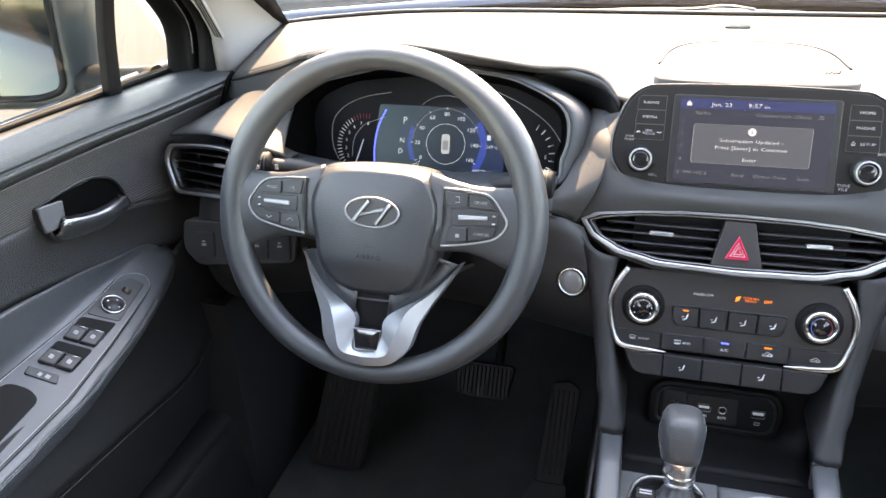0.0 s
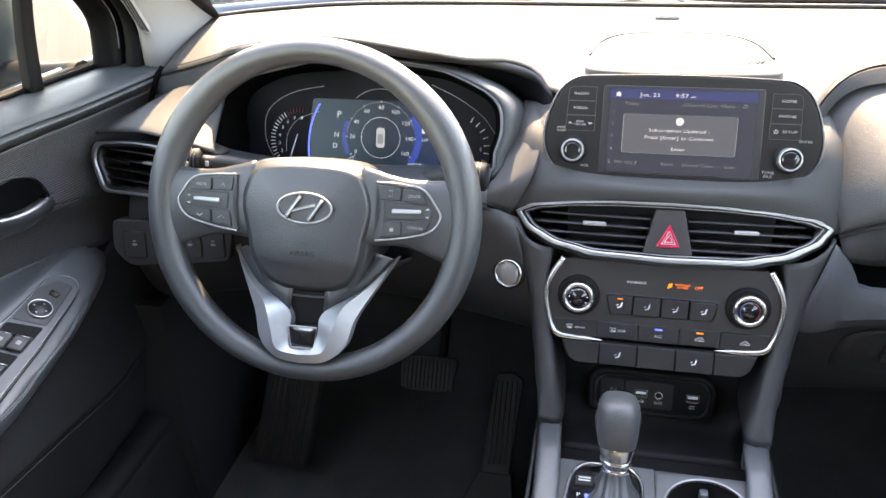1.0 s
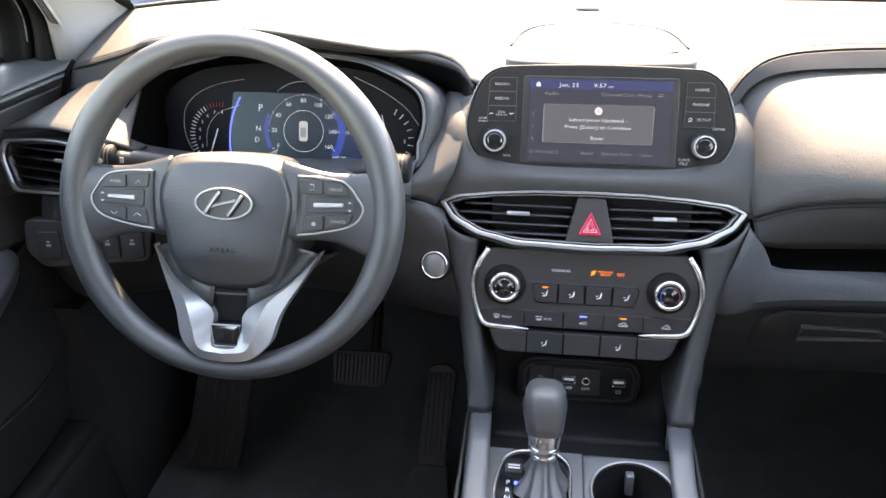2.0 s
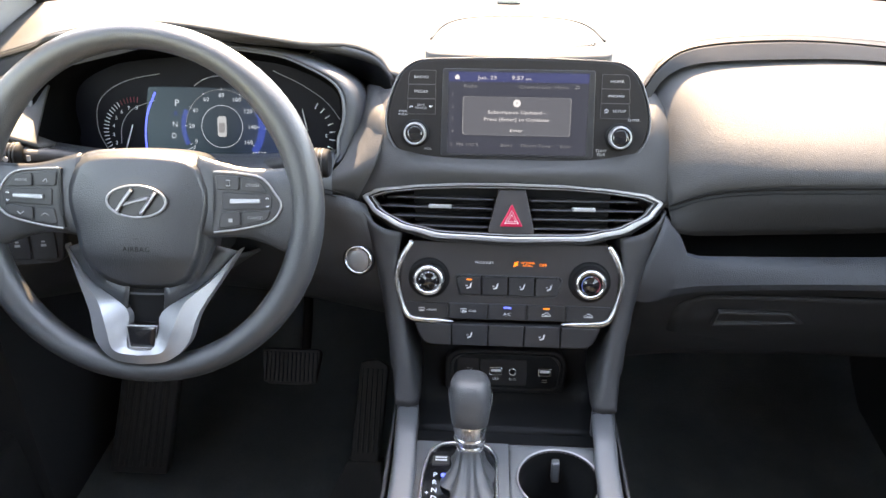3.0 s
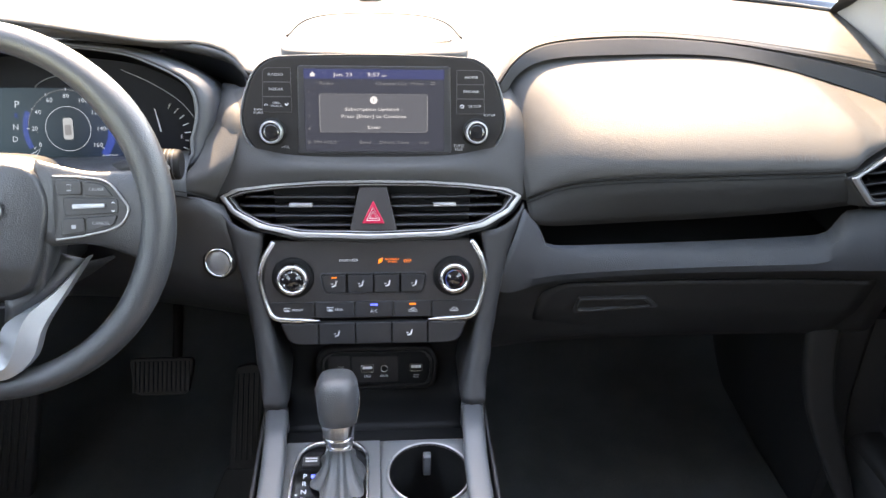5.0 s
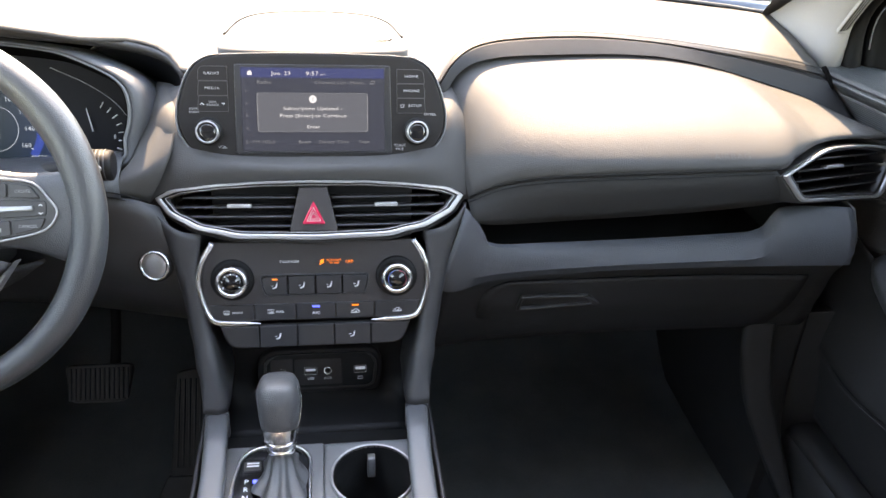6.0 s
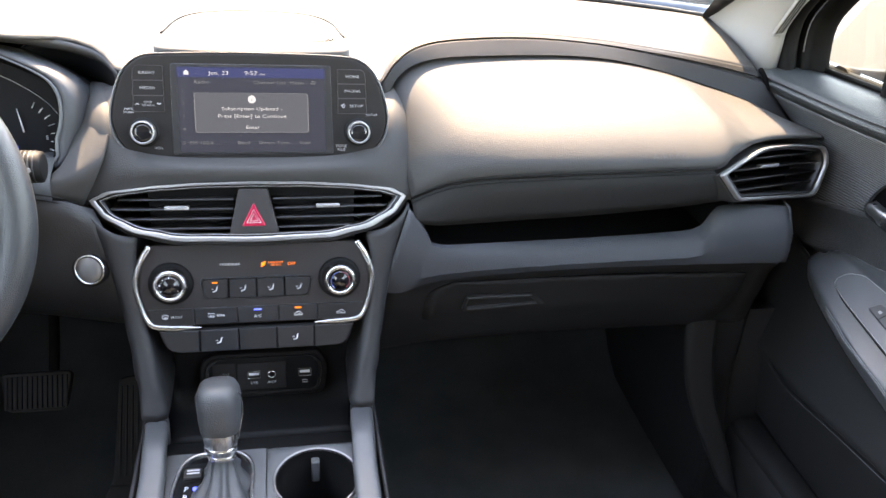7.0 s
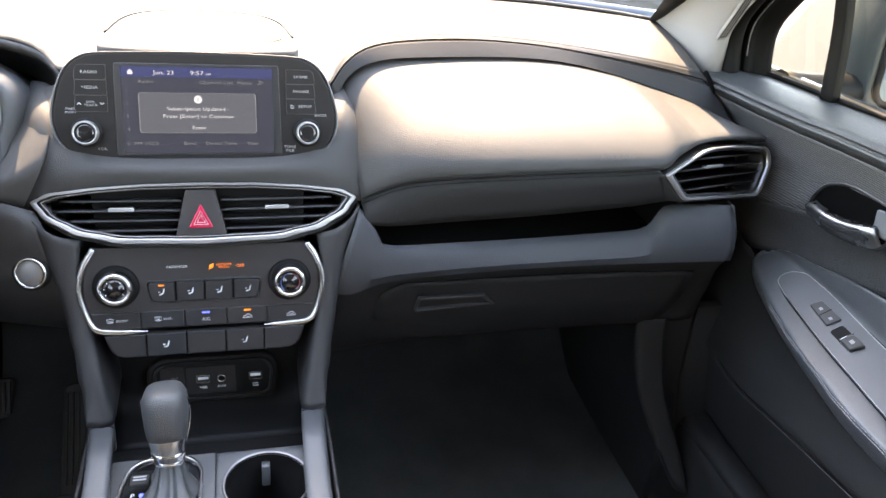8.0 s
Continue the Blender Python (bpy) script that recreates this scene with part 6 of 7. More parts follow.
cup = thing("cup_holder", "round cup holder with a chrome edge", "cup holder")
CC = (0.058, -0.158)
CF = Face((CC[0], CC[1], 0.3605), 90)
part("chrome_edge", turned(CF, [(0.0460, -0.001), (0.0458, 0.0024), (0.0447, 0.0032), (0.0434, 0.0024), (0.0430, 0.0)], 64), VENTRIM, cup, "chrome edge")
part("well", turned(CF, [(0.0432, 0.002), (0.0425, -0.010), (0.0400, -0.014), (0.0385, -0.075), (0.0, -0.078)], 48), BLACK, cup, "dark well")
part("gripper", slab(Face((CC[0], CC[1] + 0.040, 0.349), 8), rounded(rect(-0.0045, -0.022, 0.0045, 0.004), 0.002), 0.0, 0.010, 0.002), PANEL, cup, "sprung cup gripper")

# ---------------------------------------------------------------- doors, pillars, mirrors
def front_door(s):
    side = "driver" if s < 0 else "passenger"
    d = tagged(new("door_1" if s < 0 else "door_2"), "closed front door with dark ribbed cloth trim" if s < 0 else "closed passenger front door with dark trim", "car door", kind="structure")

    def ln(*p):
        return [(s * x, y, z) for x, y, z in p]
    sill_out = ln((0.784, 0.22, 0.712), (0.784, 0.166, 0.718), (0.784, 0.0, 0.729), (0.784, -0.15, 0.738), (0.784, -0.5, 0.757), (0.784, -0.92, 0.775))
    sill_in = ln((0.690, 0.215, 0.711), (0.704, 0.15, 0.709), (0.712, 0.02, 0.714), (0.714, -0.13, 0.726), (0.714, -0.5, 0.745), (0.714, -0.92, 0.763))
    sill_lip = ln((0.686, 0.213, 0.704), (0.699, 0.148, 0.702), (0.7075, 0.02, 0.706), (0.709, -0.13, 0.717), (0.709, -0.5, 0.735), (0.709, -0.92, 0.753))
    groove = ln((0.690, 0.213, 0.692), (0.704, 0.148, 0.690), (0.714, 0.02, 0.694), (0.717, -0.13, 0.704), (0.717, -0.5, 0.722), (0.717, -0.92, 0.740))
    so, si, sl, gr = (curve(q, 40) for q in (sill_out, sill_in, sill_lip, groove))
    part("sill_cap", loft([[p + Vector((s * 0.004, 0, -0.02)) for p in so], so, lerp(so, si, 0.5, (0, 0, 0.006)), lerp(so, si, 0.9, (0, 0, 0.003)), si, sl, gr]), SILL, d, "dark window sill cap", thick=0.003)
    part("sill_bead", tube([p + Vector((s * -0.0005, 0, 0.0)) for p in sl], 0.0028, 8), SILL, d, "raised bead along the sill")
    part("sill_groove", tube([p.lerp(q, 0.5) + Vector((s * -0.0012, 0, 0.0014)) for p, q in zip(si, sl)], 0.0014, 6), BLACK, d, "dark groove along the sill")
    cloth = [groove, ln((0.715, 0.213, 0.66), (0.728, 0.148, 0.66), (0.738, 0.02, 0.665), (0.742, -0.13, 0.674), (0.742, -0.5, 0.70), (0.742, -0.92, 0.72)), ln((0.722, 0.21, 0.62), (0.735, 0.14, 0.62), (0.757, 0.02, 0.625), (0.760, -0.13, 0.635), (0.76, -0.5, 0.66), (0.76, -0.92, 0.68)), ln((0.712, 0.21, 0.55), (0.730, 0.12, 0.562), (0.757, 0.02, 0.582), (0.760, -0.06, 0.602), (0.762, -0.16, 0.635), (0.764, -0.5, 0.65), (0.764, -0.92, 0.67))]
    part("cloth_panel", across(cloth, 40, 16), CLOTH, d, "ribbed grey cloth insert", thick=0.003)
    seam = curve(cloth[-1], 40)
    part("upper_trim", across([[p + Vector((s * -0.002, 0, 0)) for p in seam], ln((0.708, 0.20, 0.52), (0.732, 0.10, 0.535), (0.772, 0.02, 0.545), (0.774, -0.08, 0.560), (0.776, -0.2, 0.585), (0.776, -0.5, 0.61), (0.776, -0.92, 0.63)), ln((0.706, 0.20, 0.48), (0.730, 0.10, 0.495), (0.768, 0.02, 0.505), (0.776, -0.08, 0.525), (0.780, -0.2, 0.552), (0.782, -0.5, 0.58), (0.782, -0.92, 0.60))], 40, 10), DOORSKIN, d, "grained vinyl trim above the armrest", thick=0.003)
    part("lower_trim", across([ln((0.710, 0.22, 0.52), (0.728, 0.10, 0.52), (0.745, 0.03, 0.49), (0.73, -0.06, 0.46), (0.72, -0.2, 0.46), (0.715, -0.5, 0.47), (0.715, -0.92, 0.48)), ln((0.712, 0.22, 0.42), (0.726, 0.10, 0.42), (0.735, 0.03, 0.41), (0.722, -0.06, 0.40), (0.715, -0.2, 0.41), (0.710, -0.5, 0.43), (0.710, -0.92, 0.44)),
                               ln((0.735, 0.22, 0.34), (0.728, 0.10, 0.335), (0.718, 0.03, 0.333), (0.706, -0.05, 0.338), (0.702, -0.18, 0.356), (0.700, -0.5, 0.39), (0.700, -0.92, 0.41)), ln((0.740, 0.22, 0.325), (0.735, 0.10, 0.322), (0.728, 0.03, 0.322), (0.716, -0.05, 0.326), (0.712, -0.18, 0.344), (0.71, -0.5, 0.378), (0.71, -0.92, 0.398)),
                               ln((0.76, 0.22, 0.20), (0.76, 0.10, 0.20), (0.755, 0.03, 0.20), (0.75, -0.05, 0.20), (0.75, -0.18, 0.2), (0.75, -0.5, 0.20), (0.75, -0.92, 0.20))], 40, 30), GLOVE, d, "dark lower trim with pocket ledge", thick=0.003)
    for k, dz in ((0, 0.004), (1, -0.002)):
        part("ledge_line", tube(curve(ln((0.7165, 0.02, 0.333 + dz), (0.7035, -0.05, 0.338 + dz), (0.6995, -0.18, 0.356 + dz), (0.6975, -0.5, 0.39 + dz)), 30), 0.0007, 6), PLASTIC if k else BLACK, d)
    # armrest: u ahead, v outward and up, w out of its top
    A = Axes((s * 0.74, -0.10, 0.49), (0, 0.9957, 0.0926), (s * 0.868, -0.04, 0.495), (s * -0.5, -0.08, 0.86))
    ridge = ln((0.762, 0.050, 0.478), (0.765, 0.038, 0.505), (0.766, 0.012, 0.520), (0.766, -0.05, 0.531), (0.767, -0.10, 0.541), (0.768, -0.16, 0.548), (0.769, -0.24, 0.557), (0.770, -0.5, 0.575), (0.770, -0.9, 0.60))
    ridge = [Vector(p) for p in ridge]
    topo = [A.at(u, v, w) for u, v, w in ((0.147, 0.006, -0.012), (0.134, 0.014, 0.000), (0.105, 0.024, 0.002), (0.02, 0.031, 0.001), (-0.07, 0.033, 0.001), (-0.14, 0.034, 0.001), (-0.25, 0.036, 0.0), (-0.50, 0.040, 0.0), (-0.80, 0.045, 0.0))]
    topi = [A.at(u, v, w) for u, v, w in ((0.147, 0.0040, -0.014), (0.132, 0.0000, 0.000), (0.090, -0.0100, 0.002), (0.0, -0.0300, 0.0), (-0.09, -0.0380, 0.0), (-0.25, -0.0360, 0.0), (-0.60, -0.0310, 0.0), (-0.80, -0.0310, 0.0))]
    roll = [A.at(u, v, w) for u, v, w in ((0.146, 0.0020, -0.018), (0.128, -0.0120, -0.006), (0.088, -0.0250, -0.004), (0.0, -0.0415, -0.0035), (-0.09, -0.0500, -0.004), (-0.14, -0.0525, -0.004), (-0.25, -0.0490, -0.005), (-0.60, -0.0450, -0.01), (-0.80, -0.0450, -0.01))]
    low = [A.at(u, v, w) for u, v, w in ((0.144, 0.0000, -0.030), (0.122, -0.0160, -0.028), (0.084, -0.0275, -0.030), (0.0, -0.0430, -0.034), (-0.09, -0.0510, -0.040), (-0.14, -0.0535, -0.042), (-0.25, -0.0500, -0.046), (-0.60, -0.0460, -0.05), (-0.80, -0.0460, -0.05))]
    under = [A.at(u, v, w) for u, v, w in ((0.140, 0.004, -0.040), (0.115, 0.0, -0.048), (0.08, -0.006, -0.060), (0.0, -0.018, -0.080), (-0.09, -0.02, -0.09), (-0.25, -0.02, -0.095), (-0.60, -0.02, -0.10), (-0.80, -0.02, -0.10))]
    gutter = [p + Vector((s * 0.014, 0, -0.010)) for p in ridge]
    arm_cols = [curve(q, 48) for q in zip(*(curve(q, 60) for q in (gutter, ridge, topo, topi, roll, low, under)))]
    arm = part("armrest", loft([[c[j] for c in arm_cols] for j in range(48)]), LEATHER, d, "padded armrest", thick=0.003)
    for back in (0.0, 0.0042):
        line = []
        for c in arm_cols[7:52]:
            k = max(range(len(c)), key=lambda j: -(c[j] - A.o).dot(A.v) + 0.6 * (c[j] - A.o).dot(A.w))
            p = c[k]
            while (p - c[k]).length < back and k + 1 < len(c):
                k += 1
            q = c[k - 1].lerp(c[k], 1.0 if not back else (back - (c[k - 1] - p).length) / max((c[k] - c[k - 1]).length, 1e-6))
            line.append(q + A.v * -0.0015 + A.w * 0.0005)
        line = curve(line, 260)
        bm = bmesh.new()
        for k in range(0, 258, 2):
            a, b = line[k], line[k].lerp(line[k + 2], 0.8)
            bm.faces.new([bm.verts.new(a + A.w * h) for h in (-0.0003, 0.0003)] + [bm.verts.new(b + A.w * h) for h in (0.0003, -0.0003)])
        part("stitching", bm, THREAD, arm, "double grey stitching", thick=0.0006)
    plate_o = [(0.050, 0.024), (0.066, 0.010), (0.069, -0.002), (0.060, -0.015), (0.029, -0.021), (-0.048, -0.031), (-0.14, -0.039), (-0.30, -0.034), (-0.30, 0.040), (-0.125, 0.029), (-0.03, 0.022)]
    if s > 0:
        plate_o = [(0.064, 0.031), (0.078, 0.018), (0.080, 0.003), (0.073, -0.007), (0.040, -0.013), (-0.048, -0.020), (-0.16, -0.024), (-0.30, -0.024), (-0.30, 0.034), (-0.07, 0.032), (0.013, 0.034)]
    po_ = rounded(plate_o, 0.008, 3)
    plate = part("switch_plate", slab(A, po_, -0.004, 0.0030, 0.0015), SWITCH, d, "satin switch plate")
    part("plate_gap", tube([A.at(p.x, p.y, 0.0010) for p in [q * 1.0 for q in rounded([(u * 1.012, v * 1.05) for u, v in plate_o], 0.008, 3)]], 0.0007, 6, closed=True), BLACK, plate)
    part("plate_edge", tube([A.at(p.x, p.y, 0.0030) for p in rounded([(u * 0.995, v * 0.97) for u, v in plate_o], 0.008, 3)], 0.0006, 6, closed=True), VENTRIM, plate, "thin bright edge")
    if s < 0:
        msw = rounded([(0.030, 0.023), (0.053, 0.011), (0.055, -0.008), (-0.017, -0.019), (-0.030, 0.018)], 0.004)
        m = part("mirror_switch", slab(A, msw, 0.002, 0.0040, 0.0008), KEYGREY, plate, "round mirror switch")
        part("dial", turned(A, [(0.0150, 0.003), (0.0148, 0.0068), (0.0135, 0.0075), (0.0128, 0.0062)], 36, 0.0, 0.0015), CHROME, m)
        part("dial_top", turned(A, [(0.0128, 0.005), (0.0120, 0.0068), (0.0, 0.0060)], 30, 0.0, 0.0015), BUTTON, m)
        for a in range(4):
            part("arrow", slab(A, [(0.0 + 0.008 * math.cos(a * 1.571) - 0.001, 0.0015 + 0.008 * math.sin(a * 1.571) - 0.001), (0.001 + 0.008 * math.cos(a * 1.571), 0.0015 + 0.008 * math.sin(a * 1.571) - 0.001), (0.008 * math.cos(a * 1.571), 0.0027 + 0.008 * math.sin(a * 1.571))], 0.0064, 0.0072, 0.0), WHITE, m)
        part("slider", slab(A, rounded(rect(0.026, -0.004, 0.034, 0.008), 0.002), 0.003, 0.0065, 0.001), GLOSS, m)
        rockers = [((-0.037, 0.020), (-0.021, -0.018), (-0.067, -0.020), (-0.078, 0.017)), ((-0.083, 0.019), (-0.071, -0.020), (-0.111, -0.021), (-0.121, 0.018))]
    else:
        lk = part("lock_switch", slab(A, rounded([(0.014, 0.002), (0.011, 0.018), (-0.028, 0.019), (-0.026, -0.001)], 0.003), 0.001, 0.0062, 0.0012), KEYGREY, plate, "lock and unlock keys")
        for u in (-0.0005, -0.020):
            part("icon", slab(A, rect(u - 0.0022, 0.0065, u + 0.0022, 0.0105), 0.006, 0.0067, 0.0), DIM, lk)
        part("gap", slab(A, rect(-0.0088, 0.0, -0.0078, 0.018), 0.006, 0.0066, 0.0), BLACK, lk)
        rockers = [((-0.034, 0.015), (-0.034, -0.003), (-0.073, -0.003), (-0.077, 0.016))]
    for f, n_, b, o_ in rockers:
        # no real hollow: a flat black plate paints the well's shade
        well = part("window_well_shade", slab(A, rounded([f, n_, b, o_], 0.004), 0.0026, 0.0034, 0.0002), BLACK, plate, "flat black plate for the shade in the window switch recess")
        F_, N_, B_, O_ = (Vector(q) for q in (f, n_, b, o_))
        many = 2 if s < 0 else 1
        for k in range(many):
            q0, q1 = k / many + 0.02, (k + 1) / many - 0.02
            fa, fb = O_.lerp(B_, q0), O_.lerp(B_, q1)
            ga, gb_ = F_.lerp(N_, q0), F_.lerp(N_, q1)
            key = part("window_switch", slab(A, rounded([fa, fb, fb.lerp(gb_, 0.49), fa.lerp(ga, 0.49)], 0.002), 0.003, 0.0085, 0.0018), KEYGREY, plate, "window switch with a bright edge")
            part("bright_edge", tube([A.at(*fa.lerp(ga, 0.50), 0.0080), A.at(*fb.lerp(gb_, 0.50), 0.0080)], 0.0009, 6), CHROME, key)
            c = (fa + fb + fb.lerp(gb_, 0.5) + fa.lerp(ga, 0.5)) / 4
            part("icon", slab(A, rounded(rect(c.x - 0.003, c.y - 0.0025, c.x + 0.003, c.y + 0.0025), 0.001), 0.008, 0.0088, 0.0), DIM, key)
    if s < 0:
        lock = part("lock_switch", slab(A, rounded([(-0.130, 0.021), (-0.122, -0.013), (-0.134, -0.018), (-0.142, 0.018)], 0.003), 0.002, 0.0050, 0.001), KEYGREY, plate, "window lock switch")
        part("icon", slab(A, rect(-0.134, -0.007, -0.129, -0.002), 0.0045, 0.0055, 0.0), DIM, lock)
        part("icon", slab(A, rect(-0.136, 0.002, -0.131, 0.006), 0.0045, 0.0055, 0.0), DIM, lock)
    cupo = [(-0.160, 0.026), (-0.154, 0.000), (-0.160, -0.016), (-0.27, -0.018), (-0.27, 0.028)]
    if s < 0:
        # the grab recess is only a black plate painted in for its shade
        part("grab_cup_shade", slab(A, rounded(cupo, 0.012), 0.002, 0.0036, 0.0003), BLACK, plate, "flat black plate for the shade in the grab recess")
    # inner handle
    H = Axes((s * 0.752, -0.083, 0.620), (0, 0.955, -0.296), (0, 0.296, 0.955), (s * -0.97, 0, 0.24))
    hpts = [(0.073, -0.006), (0.062, 0.018), (0.042, 0.036), (-0.002, 0.040), (-0.050, 0.025), (-0.089, 0.011), (-0.062, -0.028), (-0.050, -0.034), (0.0, -0.029)]
    ho = rounded(hpts, [0.012, 0.012, 0.014, 0.02, 0.02, 0.004, 0.006, 0.01, 0.03], 5)
    hi_ = rounded([(0.0005 + u * 0.955, v * 0.91) for u, v in hpts], [0.012, 0.012, 0.014, 0.02, 0.02, 0.004, 0.006, 0.01, 0.03], 5)
    handle = part("inner_handle", frame_ring(H, ho, hi_, -0.006, 0.0045, -0.012), SATIN, d, "door handle in a dark bezel")
    # flat plate; its near-black colour replaces the shade of a deep recess
    part("recess", slab(H, hi_, -0.003, 0.0010, 0.0), VOID, handle, "flat finger recess with its shade put in as near-black")
    pull = loft([curve([H.at(u, v, w) for u, v, w in q], 24) for q in (((0.055, 0.012, 0.002), (0.030, 0.004, 0.008), (-0.004, -0.003, 0.009), (-0.036, -0.004, 0.008), (-0.050, -0.004, 0.005)), ((0.061, 0.006, 0.011), (0.030, -0.003, 0.018), (-0.006, -0.010, 0.019), (-0.038, -0.010, 0.018), (-0.056, -0.008, 0.013)),
                                                                        ((0.066, -0.002, 0.011), (0.029, -0.012, 0.0185), (-0.008, -0.018, 0.0190), (-0.042, -0.018, 0.018), (-0.058, -0.015, 0.013)), ((0.067, -0.009, 0.004), (0.026, -0.025, 0.006), (-0.010, -0.030, 0.006), (-0.046, -0.031, 0.006), (-0.058, -0.026, 0.004)), ((0.066, -0.010, 0.0), (0.026, -0.026, 0.001), (-0.010, -0.031, 0.001), (-0.046, -0.032, 0.001), (-0.058, -0.027, 0.0)))])
    part("pull", pull, PULLMETAL, handle, "satin silver pull", thick=0.002)
    part("lock_tab", slab(H, rounded([(-0.042, -0.014), (-0.047, 0.016), (-0.086, 0.011), (-0.074, -0.020)], 0.004), 0.002, 0.0060, 0.002), GREYMETAL, handle, "grey lock tab")
    # glass and its frame
    g0 = [(0.786, 0.20, 0.71), (0.786, -0.35, 0.742), (0.786, -0.92, 0.77)]
    g1 = [(0.775, 0.12, 0.83), (0.772, -0.35, 0.86), (0.770, -0.92, 0.88)]
    g2 = [(0.66, -0.40, 1.17), (0.66, -0.6, 1.18), (0.66, -0.92, 1.19)]
    pane_ = part("window_pane", across([ln(*g0), ln(*g1), ln(*g2)], 14, 12), SIDEGLASS, d, "tinted side window")
    pane_.visible_shadow = False
    div = [ln((0.780, 0.046, 0.712), (0.772, 0.061, 0.83), (0.727, 0.070, 1.0)), ln((0.7695, 0.045, 0.712), (0.7615, 0.060, 0.83), (0.7165, 0.069, 1.0)), ln((0.7680, 0.042, 0.712), (0.7600, 0.057, 0.83), (0.7150, 0.066, 1.0)), ln((0.7680, 0.024, 0.712), (0.7600, 0.041, 0.83), (0.7150, 0.052, 1.0)), ln((0.7695, 0.021, 0.712), (0.7615, 0.038, 0.83), (0.7165, 0.049, 1.0)), ln((0.780, 0.020, 0.712), (0.772, 0.037, 0.83), (0.727, 0.048, 1.0))]
    sharp(part("window_divider", loft([curve(q, 12) for q in div]), SEAL, d, "black window divider bar", thick=0.003), 35)
    part("window_channel", tube(curve(ln((0.780, 0.19, 0.720), (0.780, 0.0, 0.732), (0.780, -0.15, 0.741), (0.780, -0.5, 0.760), (0.78, -0.92, 0.778)), 30), 0.0035, 8), SEAL, d, "black rubber channel")
    edge = curve(ln((0.781, 0.166, 0.700), (0.780, 0.170, 0.719), (0.780, 0.178, 0.745), (0.780, 0.181, 0.769), (0.780, 0.177, 0.788), (0.778, 0.163, 0.806), (0.776, 0.147, 0.823), (0.772, 0.120, 0.848), (0.762, 0.05, 0.905), (0.735, -0.10, 1.02), (0.655, -0.40, 1.19)), 60)
    prof = ((0.008, 0.010), (0.004, 0.001), (0.0, -0.002), (-0.005, 0.0), (-0.010, 0.007), (-0.013, 0.015), (-0.018, 0.018), (-0.023, 0.016), (-0.027, 0.017), (-0.029, 0.024), (-0.0315, 0.034), (-0.034, 0.024), (-0.039, 0.016), (-0.047, 0.014), (-0.054, 0.017), (-0.058, 0.026), (-0.058, 0.045))
    part("window_frame", loft([[p + Vector((s * dx, dy, dy * 0.1)) for p in edge] for dx, dy in prof]), SEAL, d, "black door frame with rubber seals", thick=0.002)
    part("seal_edge", tube([p + Vector((s * -0.0275, 0.0175, 0)) for p in edge[3:]], 0.0011, 6), GREYTRIM, d, "thin edge of the door seal")
    skin = across([ln((0.80, 0.9, 0.70), (0.815, 0.2, 0.715), (0.815, -0.9, 0.76), (0.80, -1.95, 0.79)), ln((0.90, 0.9, 0.5), (0.915, 0.2, 0.52), (0.915, -0.9, 0.55), (0.90, -1.95, 0.58)), ln((0.93, 0.9, 0.2), (0.935, 0.2, 0.2), (0.935, -0.9, 0.2), (0.93, -1.95, 0.2)), ln((0.88, 0.9, -0.1), (0.88, 0.2, -0.1), (0.88, -0.9, -0.1), (0.88, -1.95, -0.1))], 30, 14)
    part("outer_skin", skin, PAINT, d, "dark blue painted outer skin", thick=0.01)
    part("belt_moulding", tube(curve(ln((0.806, 0.2, 0.716), (0.806, -0.9, 0.761), (0.797, -1.95, 0.791)), 20), 0.006, 8), SEAL, d, "black belt moulding")
    part("outer_handle", tube(curve(ln((0.93, -0.55, 0.60), (0.955, -0.60, 0.605), (0.955, -0.70, 0.61), (0.93, -0.75, 0.61)), 12), 0.012, 8), PAINT, d)
    return d


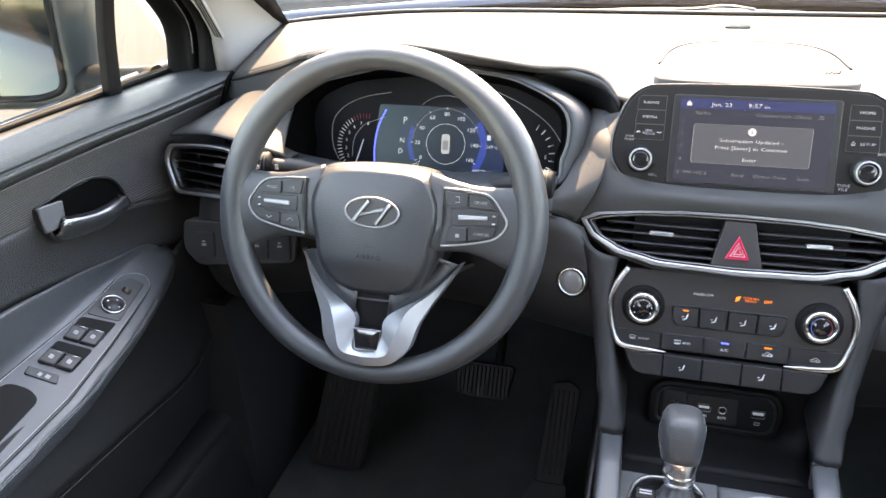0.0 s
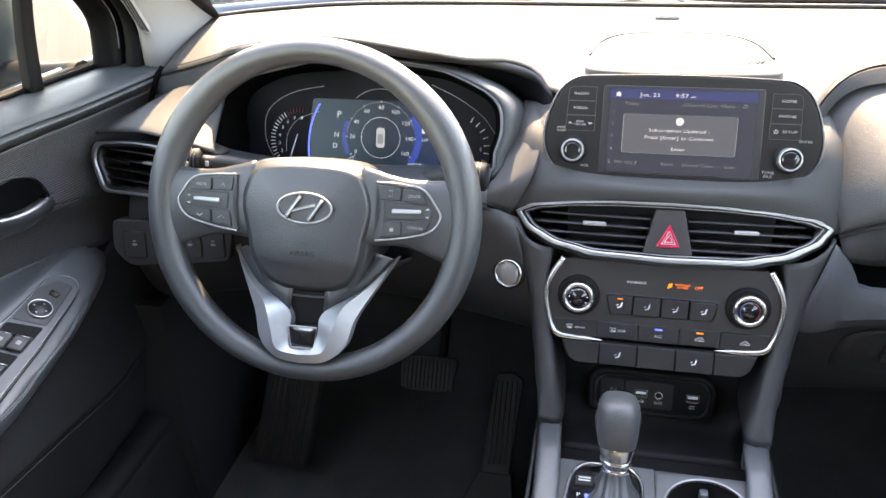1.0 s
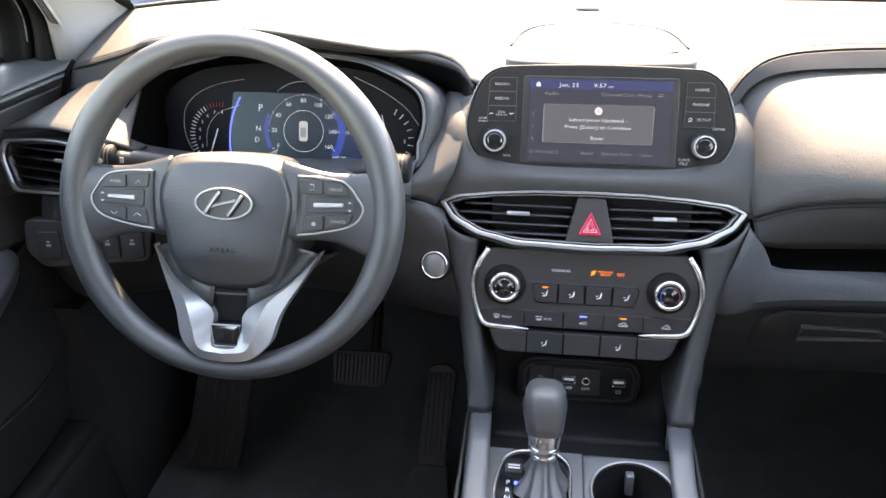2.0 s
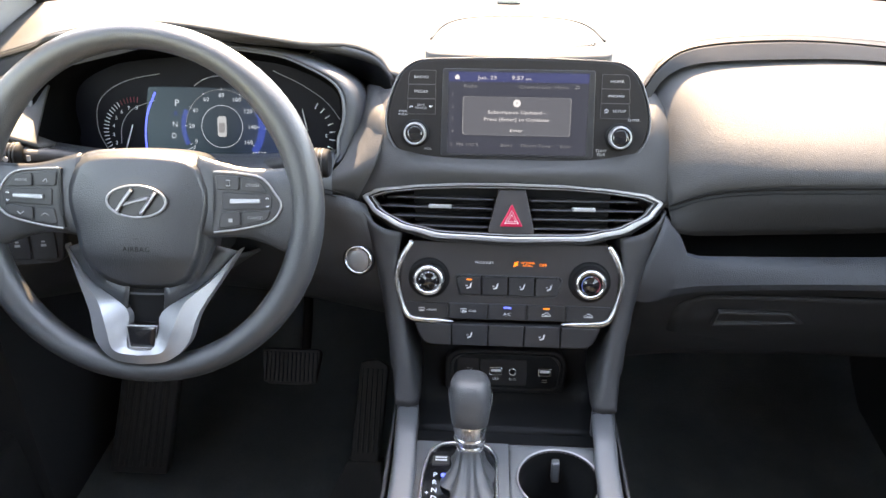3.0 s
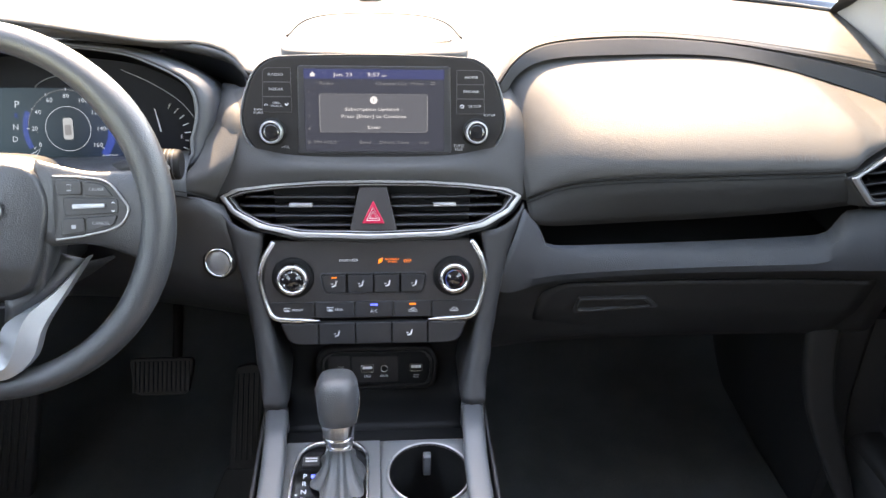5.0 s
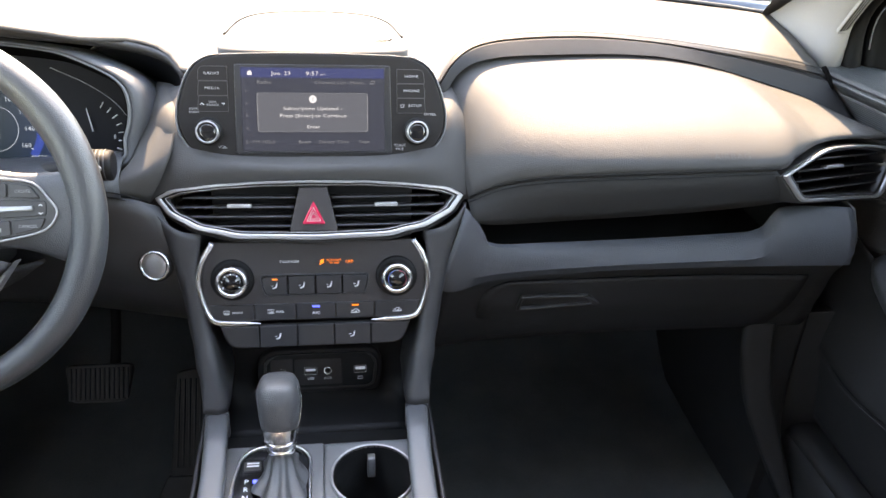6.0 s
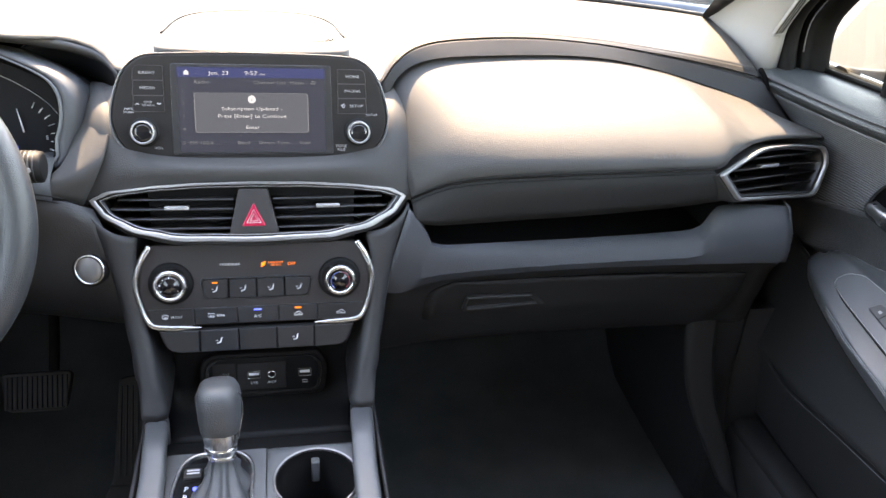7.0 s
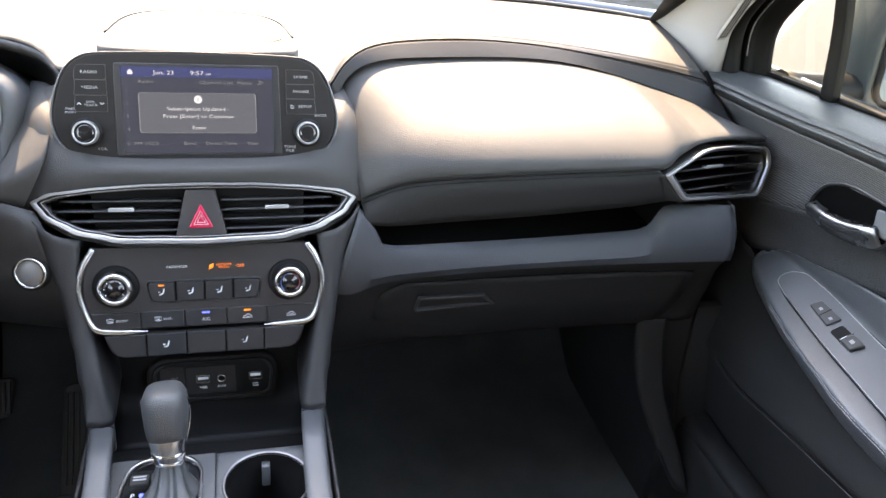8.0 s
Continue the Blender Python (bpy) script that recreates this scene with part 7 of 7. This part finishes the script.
def pillar(s):
    def ln(*p):
        return [(s * x, y, z) for x, y, z in p]
    p = tagged(new("trim_pillar"), "light grey windshield pillar trim" if s > 0 else "light grey windshield pillar trim by the driver", "pillar trim", kind="structure")
    a = ln((0.679, 0.350, 0.745), (0.681, 0.300, 0.800), (0.650, 0.08, 0.96), (0.56, -0.35, 1.20))
    b = ln((0.684, 0.262, 0.725), (0.692, 0.252, 0.770), (0.690, 0.220, 0.815), (0.665, 0.06, 0.955), (0.575, -0.36, 1.19))
    c = ln((0.694, 0.208, 0.712), (0.704, 0.209, 0.745), (0.708, 0.204, 0.778), (0.706, 0.182, 0.812), (0.700, 0.14, 0.850), (0.680, 0.02, 0.955), (0.590, -0.37, 1.185))
    e = ln((0.717, 0.196, 0.705), (0.722, 0.200, 0.740), (0.722, 0.202, 0.765), (0.721, 0.193, 0.785), (0.720, 0.176, 0.808), (0.717, 0.148, 0.835), (0.698, 0.03, 0.935), (0.605, -0.38, 1.185))
    g = ln((0.726, 0.215, 0.70), (0.731, 0.220, 0.740), (0.731, 0.222, 0.765), (0.730, 0.213, 0.785), (0.729, 0.196, 0.808), (0.726, 0.168, 0.835), (0.707, 0.05, 0.935), (0.615, -0.36, 1.18))
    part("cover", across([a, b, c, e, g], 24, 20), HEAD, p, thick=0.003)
    PV = Axes((s * 0.7070, 0.180, 0.7910), (s * -0.03, -0.55, 0.83), (s * 0.93, 0.25, 0.1), (s * -0.3, -0.80, -0.45))
    part("demister_frame", frame_ring(PV, rounded(rect(-0.036, -0.010, 0.05, 0.010), 0.004), rounded(rect(-0.033, -0.007, 0.047, 0.007), 0.003), -0.006, 0.002, -0.006), HEAD, p)
    # black plate fills the slot and stands in for the shade inside
    part("demister_slot_shade", slab(PV, rounded(rect(-0.033, -0.007, 0.047, 0.007), 0.003), -0.004, 0.0003, 0.0), BLACK, p, "flat black plate for the shade in the demister slot")
    for k in (-0.0024, 0.0024):
        part("slat", slab(PV, rounded(rect(-0.031, k - 0.0008, 0.046, k + 0.0008), 0.0004), -0.003, 0.0012, 0.0), HEAD, p)
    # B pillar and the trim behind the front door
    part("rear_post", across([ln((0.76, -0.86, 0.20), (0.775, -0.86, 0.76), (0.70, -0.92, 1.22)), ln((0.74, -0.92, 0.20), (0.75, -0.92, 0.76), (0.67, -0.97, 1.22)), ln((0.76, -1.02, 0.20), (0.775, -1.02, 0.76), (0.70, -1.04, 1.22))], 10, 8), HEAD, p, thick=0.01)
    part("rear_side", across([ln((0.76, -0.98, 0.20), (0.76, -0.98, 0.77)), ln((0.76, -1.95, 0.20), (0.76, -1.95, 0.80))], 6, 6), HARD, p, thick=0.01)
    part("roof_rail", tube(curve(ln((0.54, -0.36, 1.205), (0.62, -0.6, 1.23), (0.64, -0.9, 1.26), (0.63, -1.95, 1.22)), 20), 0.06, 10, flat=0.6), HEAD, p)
    return p


def door_mirror(s):
    m = thing("door_mirror", "dark outside mirror on the front door", "mirror", group="outside mirrors")

    def P(x, y, z):
        return Vector((s * x, y, z))
    X = Axes((s * 1.030, 0.086, 0.772), (s * 0.88, -0.47, 0), (0, 0.07, 1), (s * -0.47, -0.88, 0.07))
    go_ = rounded([(-0.106, 0.090), (0.115, 0.085), (0.110, -0.070), (-0.070, -0.084), (-0.104, -0.074)], [0.02, 0.03, 0.03, 0.04, 0.02], 6)
    back_ = Vector((s * -0.10, 1.0, 0.0))
    rings = []
    for f, q, g in ((1.06, 0.0, 0.0), (1.09, 0.012, 0.45), (1.09, 0.035, 0.9), (1.0, 0.065, 1.0), (0.75, 0.090, 0.9), (0.4, 0.105, 0.6), (0.03, 0.110, 0.4)):
        rings.append([X.at(p.x * f - (0.016 * g if p.x < 0 else 0.0), p.y * f * (1 + 0.22 * g * (p.y < 0)), -0.004) + back_ * q for p in go_])
    part("shell", loft(rings, close_u=True), SHELL, m, "dusty dark blue-grey shell", thick=0.003)
    part("rim", frame_ring(X, [p * 1.065 for p in go_], [p * 0.985 for p in go_], -0.02, 0.002, -0.012), BLACK, m, "black rim")
    part("mirror_glass", slab(X, go_, -0.012, -0.008, 0.0), MIRRORGLASS, m, "silvered mirror glass")
    part("foot", tube(curve([P(0.80, 0.17, 0.70), P(0.87, 0.17, 0.695), P(0.96, 0.17, 0.70)], 8), 0.028, 10), BLACK, m)
    return m


MIRRORGLASS = mat("mirror_silvering", (0.075, 0.088, 0.098), 0.02, metal=1.0, tint=0.01)
for s_ in (-1, 1):
    front_door(s_)
    pillar(s_)
    door_mirror(s_)

# dark kick panels and door sills in the footwells
for s_, nm in ((-1, "wall_kick_left"), (1, "wall_kick_right")):
    solo(nm, join(box(min(s_ * 0.690, s_ * 0.705), 0.075, 0.0, max(s_ * 0.690, s_ * 0.705), 0.60, 0.40), box(min(s_ * 0.690, s_ * 0.785), 0.060, 0.0, max(s_ * 0.690, s_ * 0.785), 0.076, 0.40)), HARD, "dark kick panel beside the footwell", "panel", kind="structure")
    solo("trim_door_sill", across([[(s_ * 0.72, 0.20, 0.17), (s_ * 0.715, -0.1, 0.18), (s_ * 0.71, -0.9, 0.18)], [(s_ * 0.735, 0.20, 0.185), (s_ * 0.73, -0.1, 0.195), (s_ * 0.725, -0.9, 0.195)], [(s_ * 0.80, 0.20, 0.18), (s_ * 0.80, -0.1, 0.19), (s_ * 0.80, -0.9, 0.19)]], 12, 8), GLOVE, "dark door sill trim", "sill", kind="structure", thick=0.004)
    solo("trim_sill_side", across([[(s_ * 0.72, 0.20, 0.17), (s_ * 0.715, -0.1, 0.18), (s_ * 0.71, -0.9, 0.18)], [(s_ * 0.70, 0.20, 0.0), (s_ * 0.70, -0.1, 0.0), (s_ * 0.70, -0.9, 0.0)]], 10, 6), GLOVE, "dark inner side of the door sill", "sill", kind="structure", thick=0.004)
    solo("wall_side_left" if s_ < 0 else "wall_side_right", box(s_ * 0.80 - 0.01, -0.92, 0.0, s_ * 0.80 + 0.01, 0.62, 0.70), HARD, "inner door shell that closes the side", "wall", kind="structure")
strip = [[(x, y, z) for x, y, z in row] for row in (((0.598, 0.075, 0.400), (0.600, 0.064, 0.340), (0.618, 0.050, 0.260), (0.652, 0.030, 0.180), (0.690, 0.0, 0.100)), ((0.600, 0.058, 0.400), (0.602, 0.048, 0.340), (0.620, 0.036, 0.260), (0.655, 0.016, 0.180), (0.694, -0.014, 0.100)),
             ((0.636, 0.052, 0.400), (0.638, 0.042, 0.340), (0.654, 0.030, 0.260), (0.684, 0.010, 0.180), (0.708, -0.020, 0.100)), ((0.642, 0.062, 0.400), (0.644, 0.052, 0.340), (0.660, 0.040, 0.260), (0.690, 0.020, 0.180), (0.712, -0.010, 0.100)), ((0.690, 0.060, 0.400), (0.690, 0.058, 0.340), (0.692, 0.055, 0.260), (0.702, 0.050, 0.180), (0.715, 0.030, 0.100)))]
solo("trim_kick_strip", across(strip, 16, 20), GLOVE, "dark grey trim strip beside the footwell", "trim", kind="structure", thick=0.003)
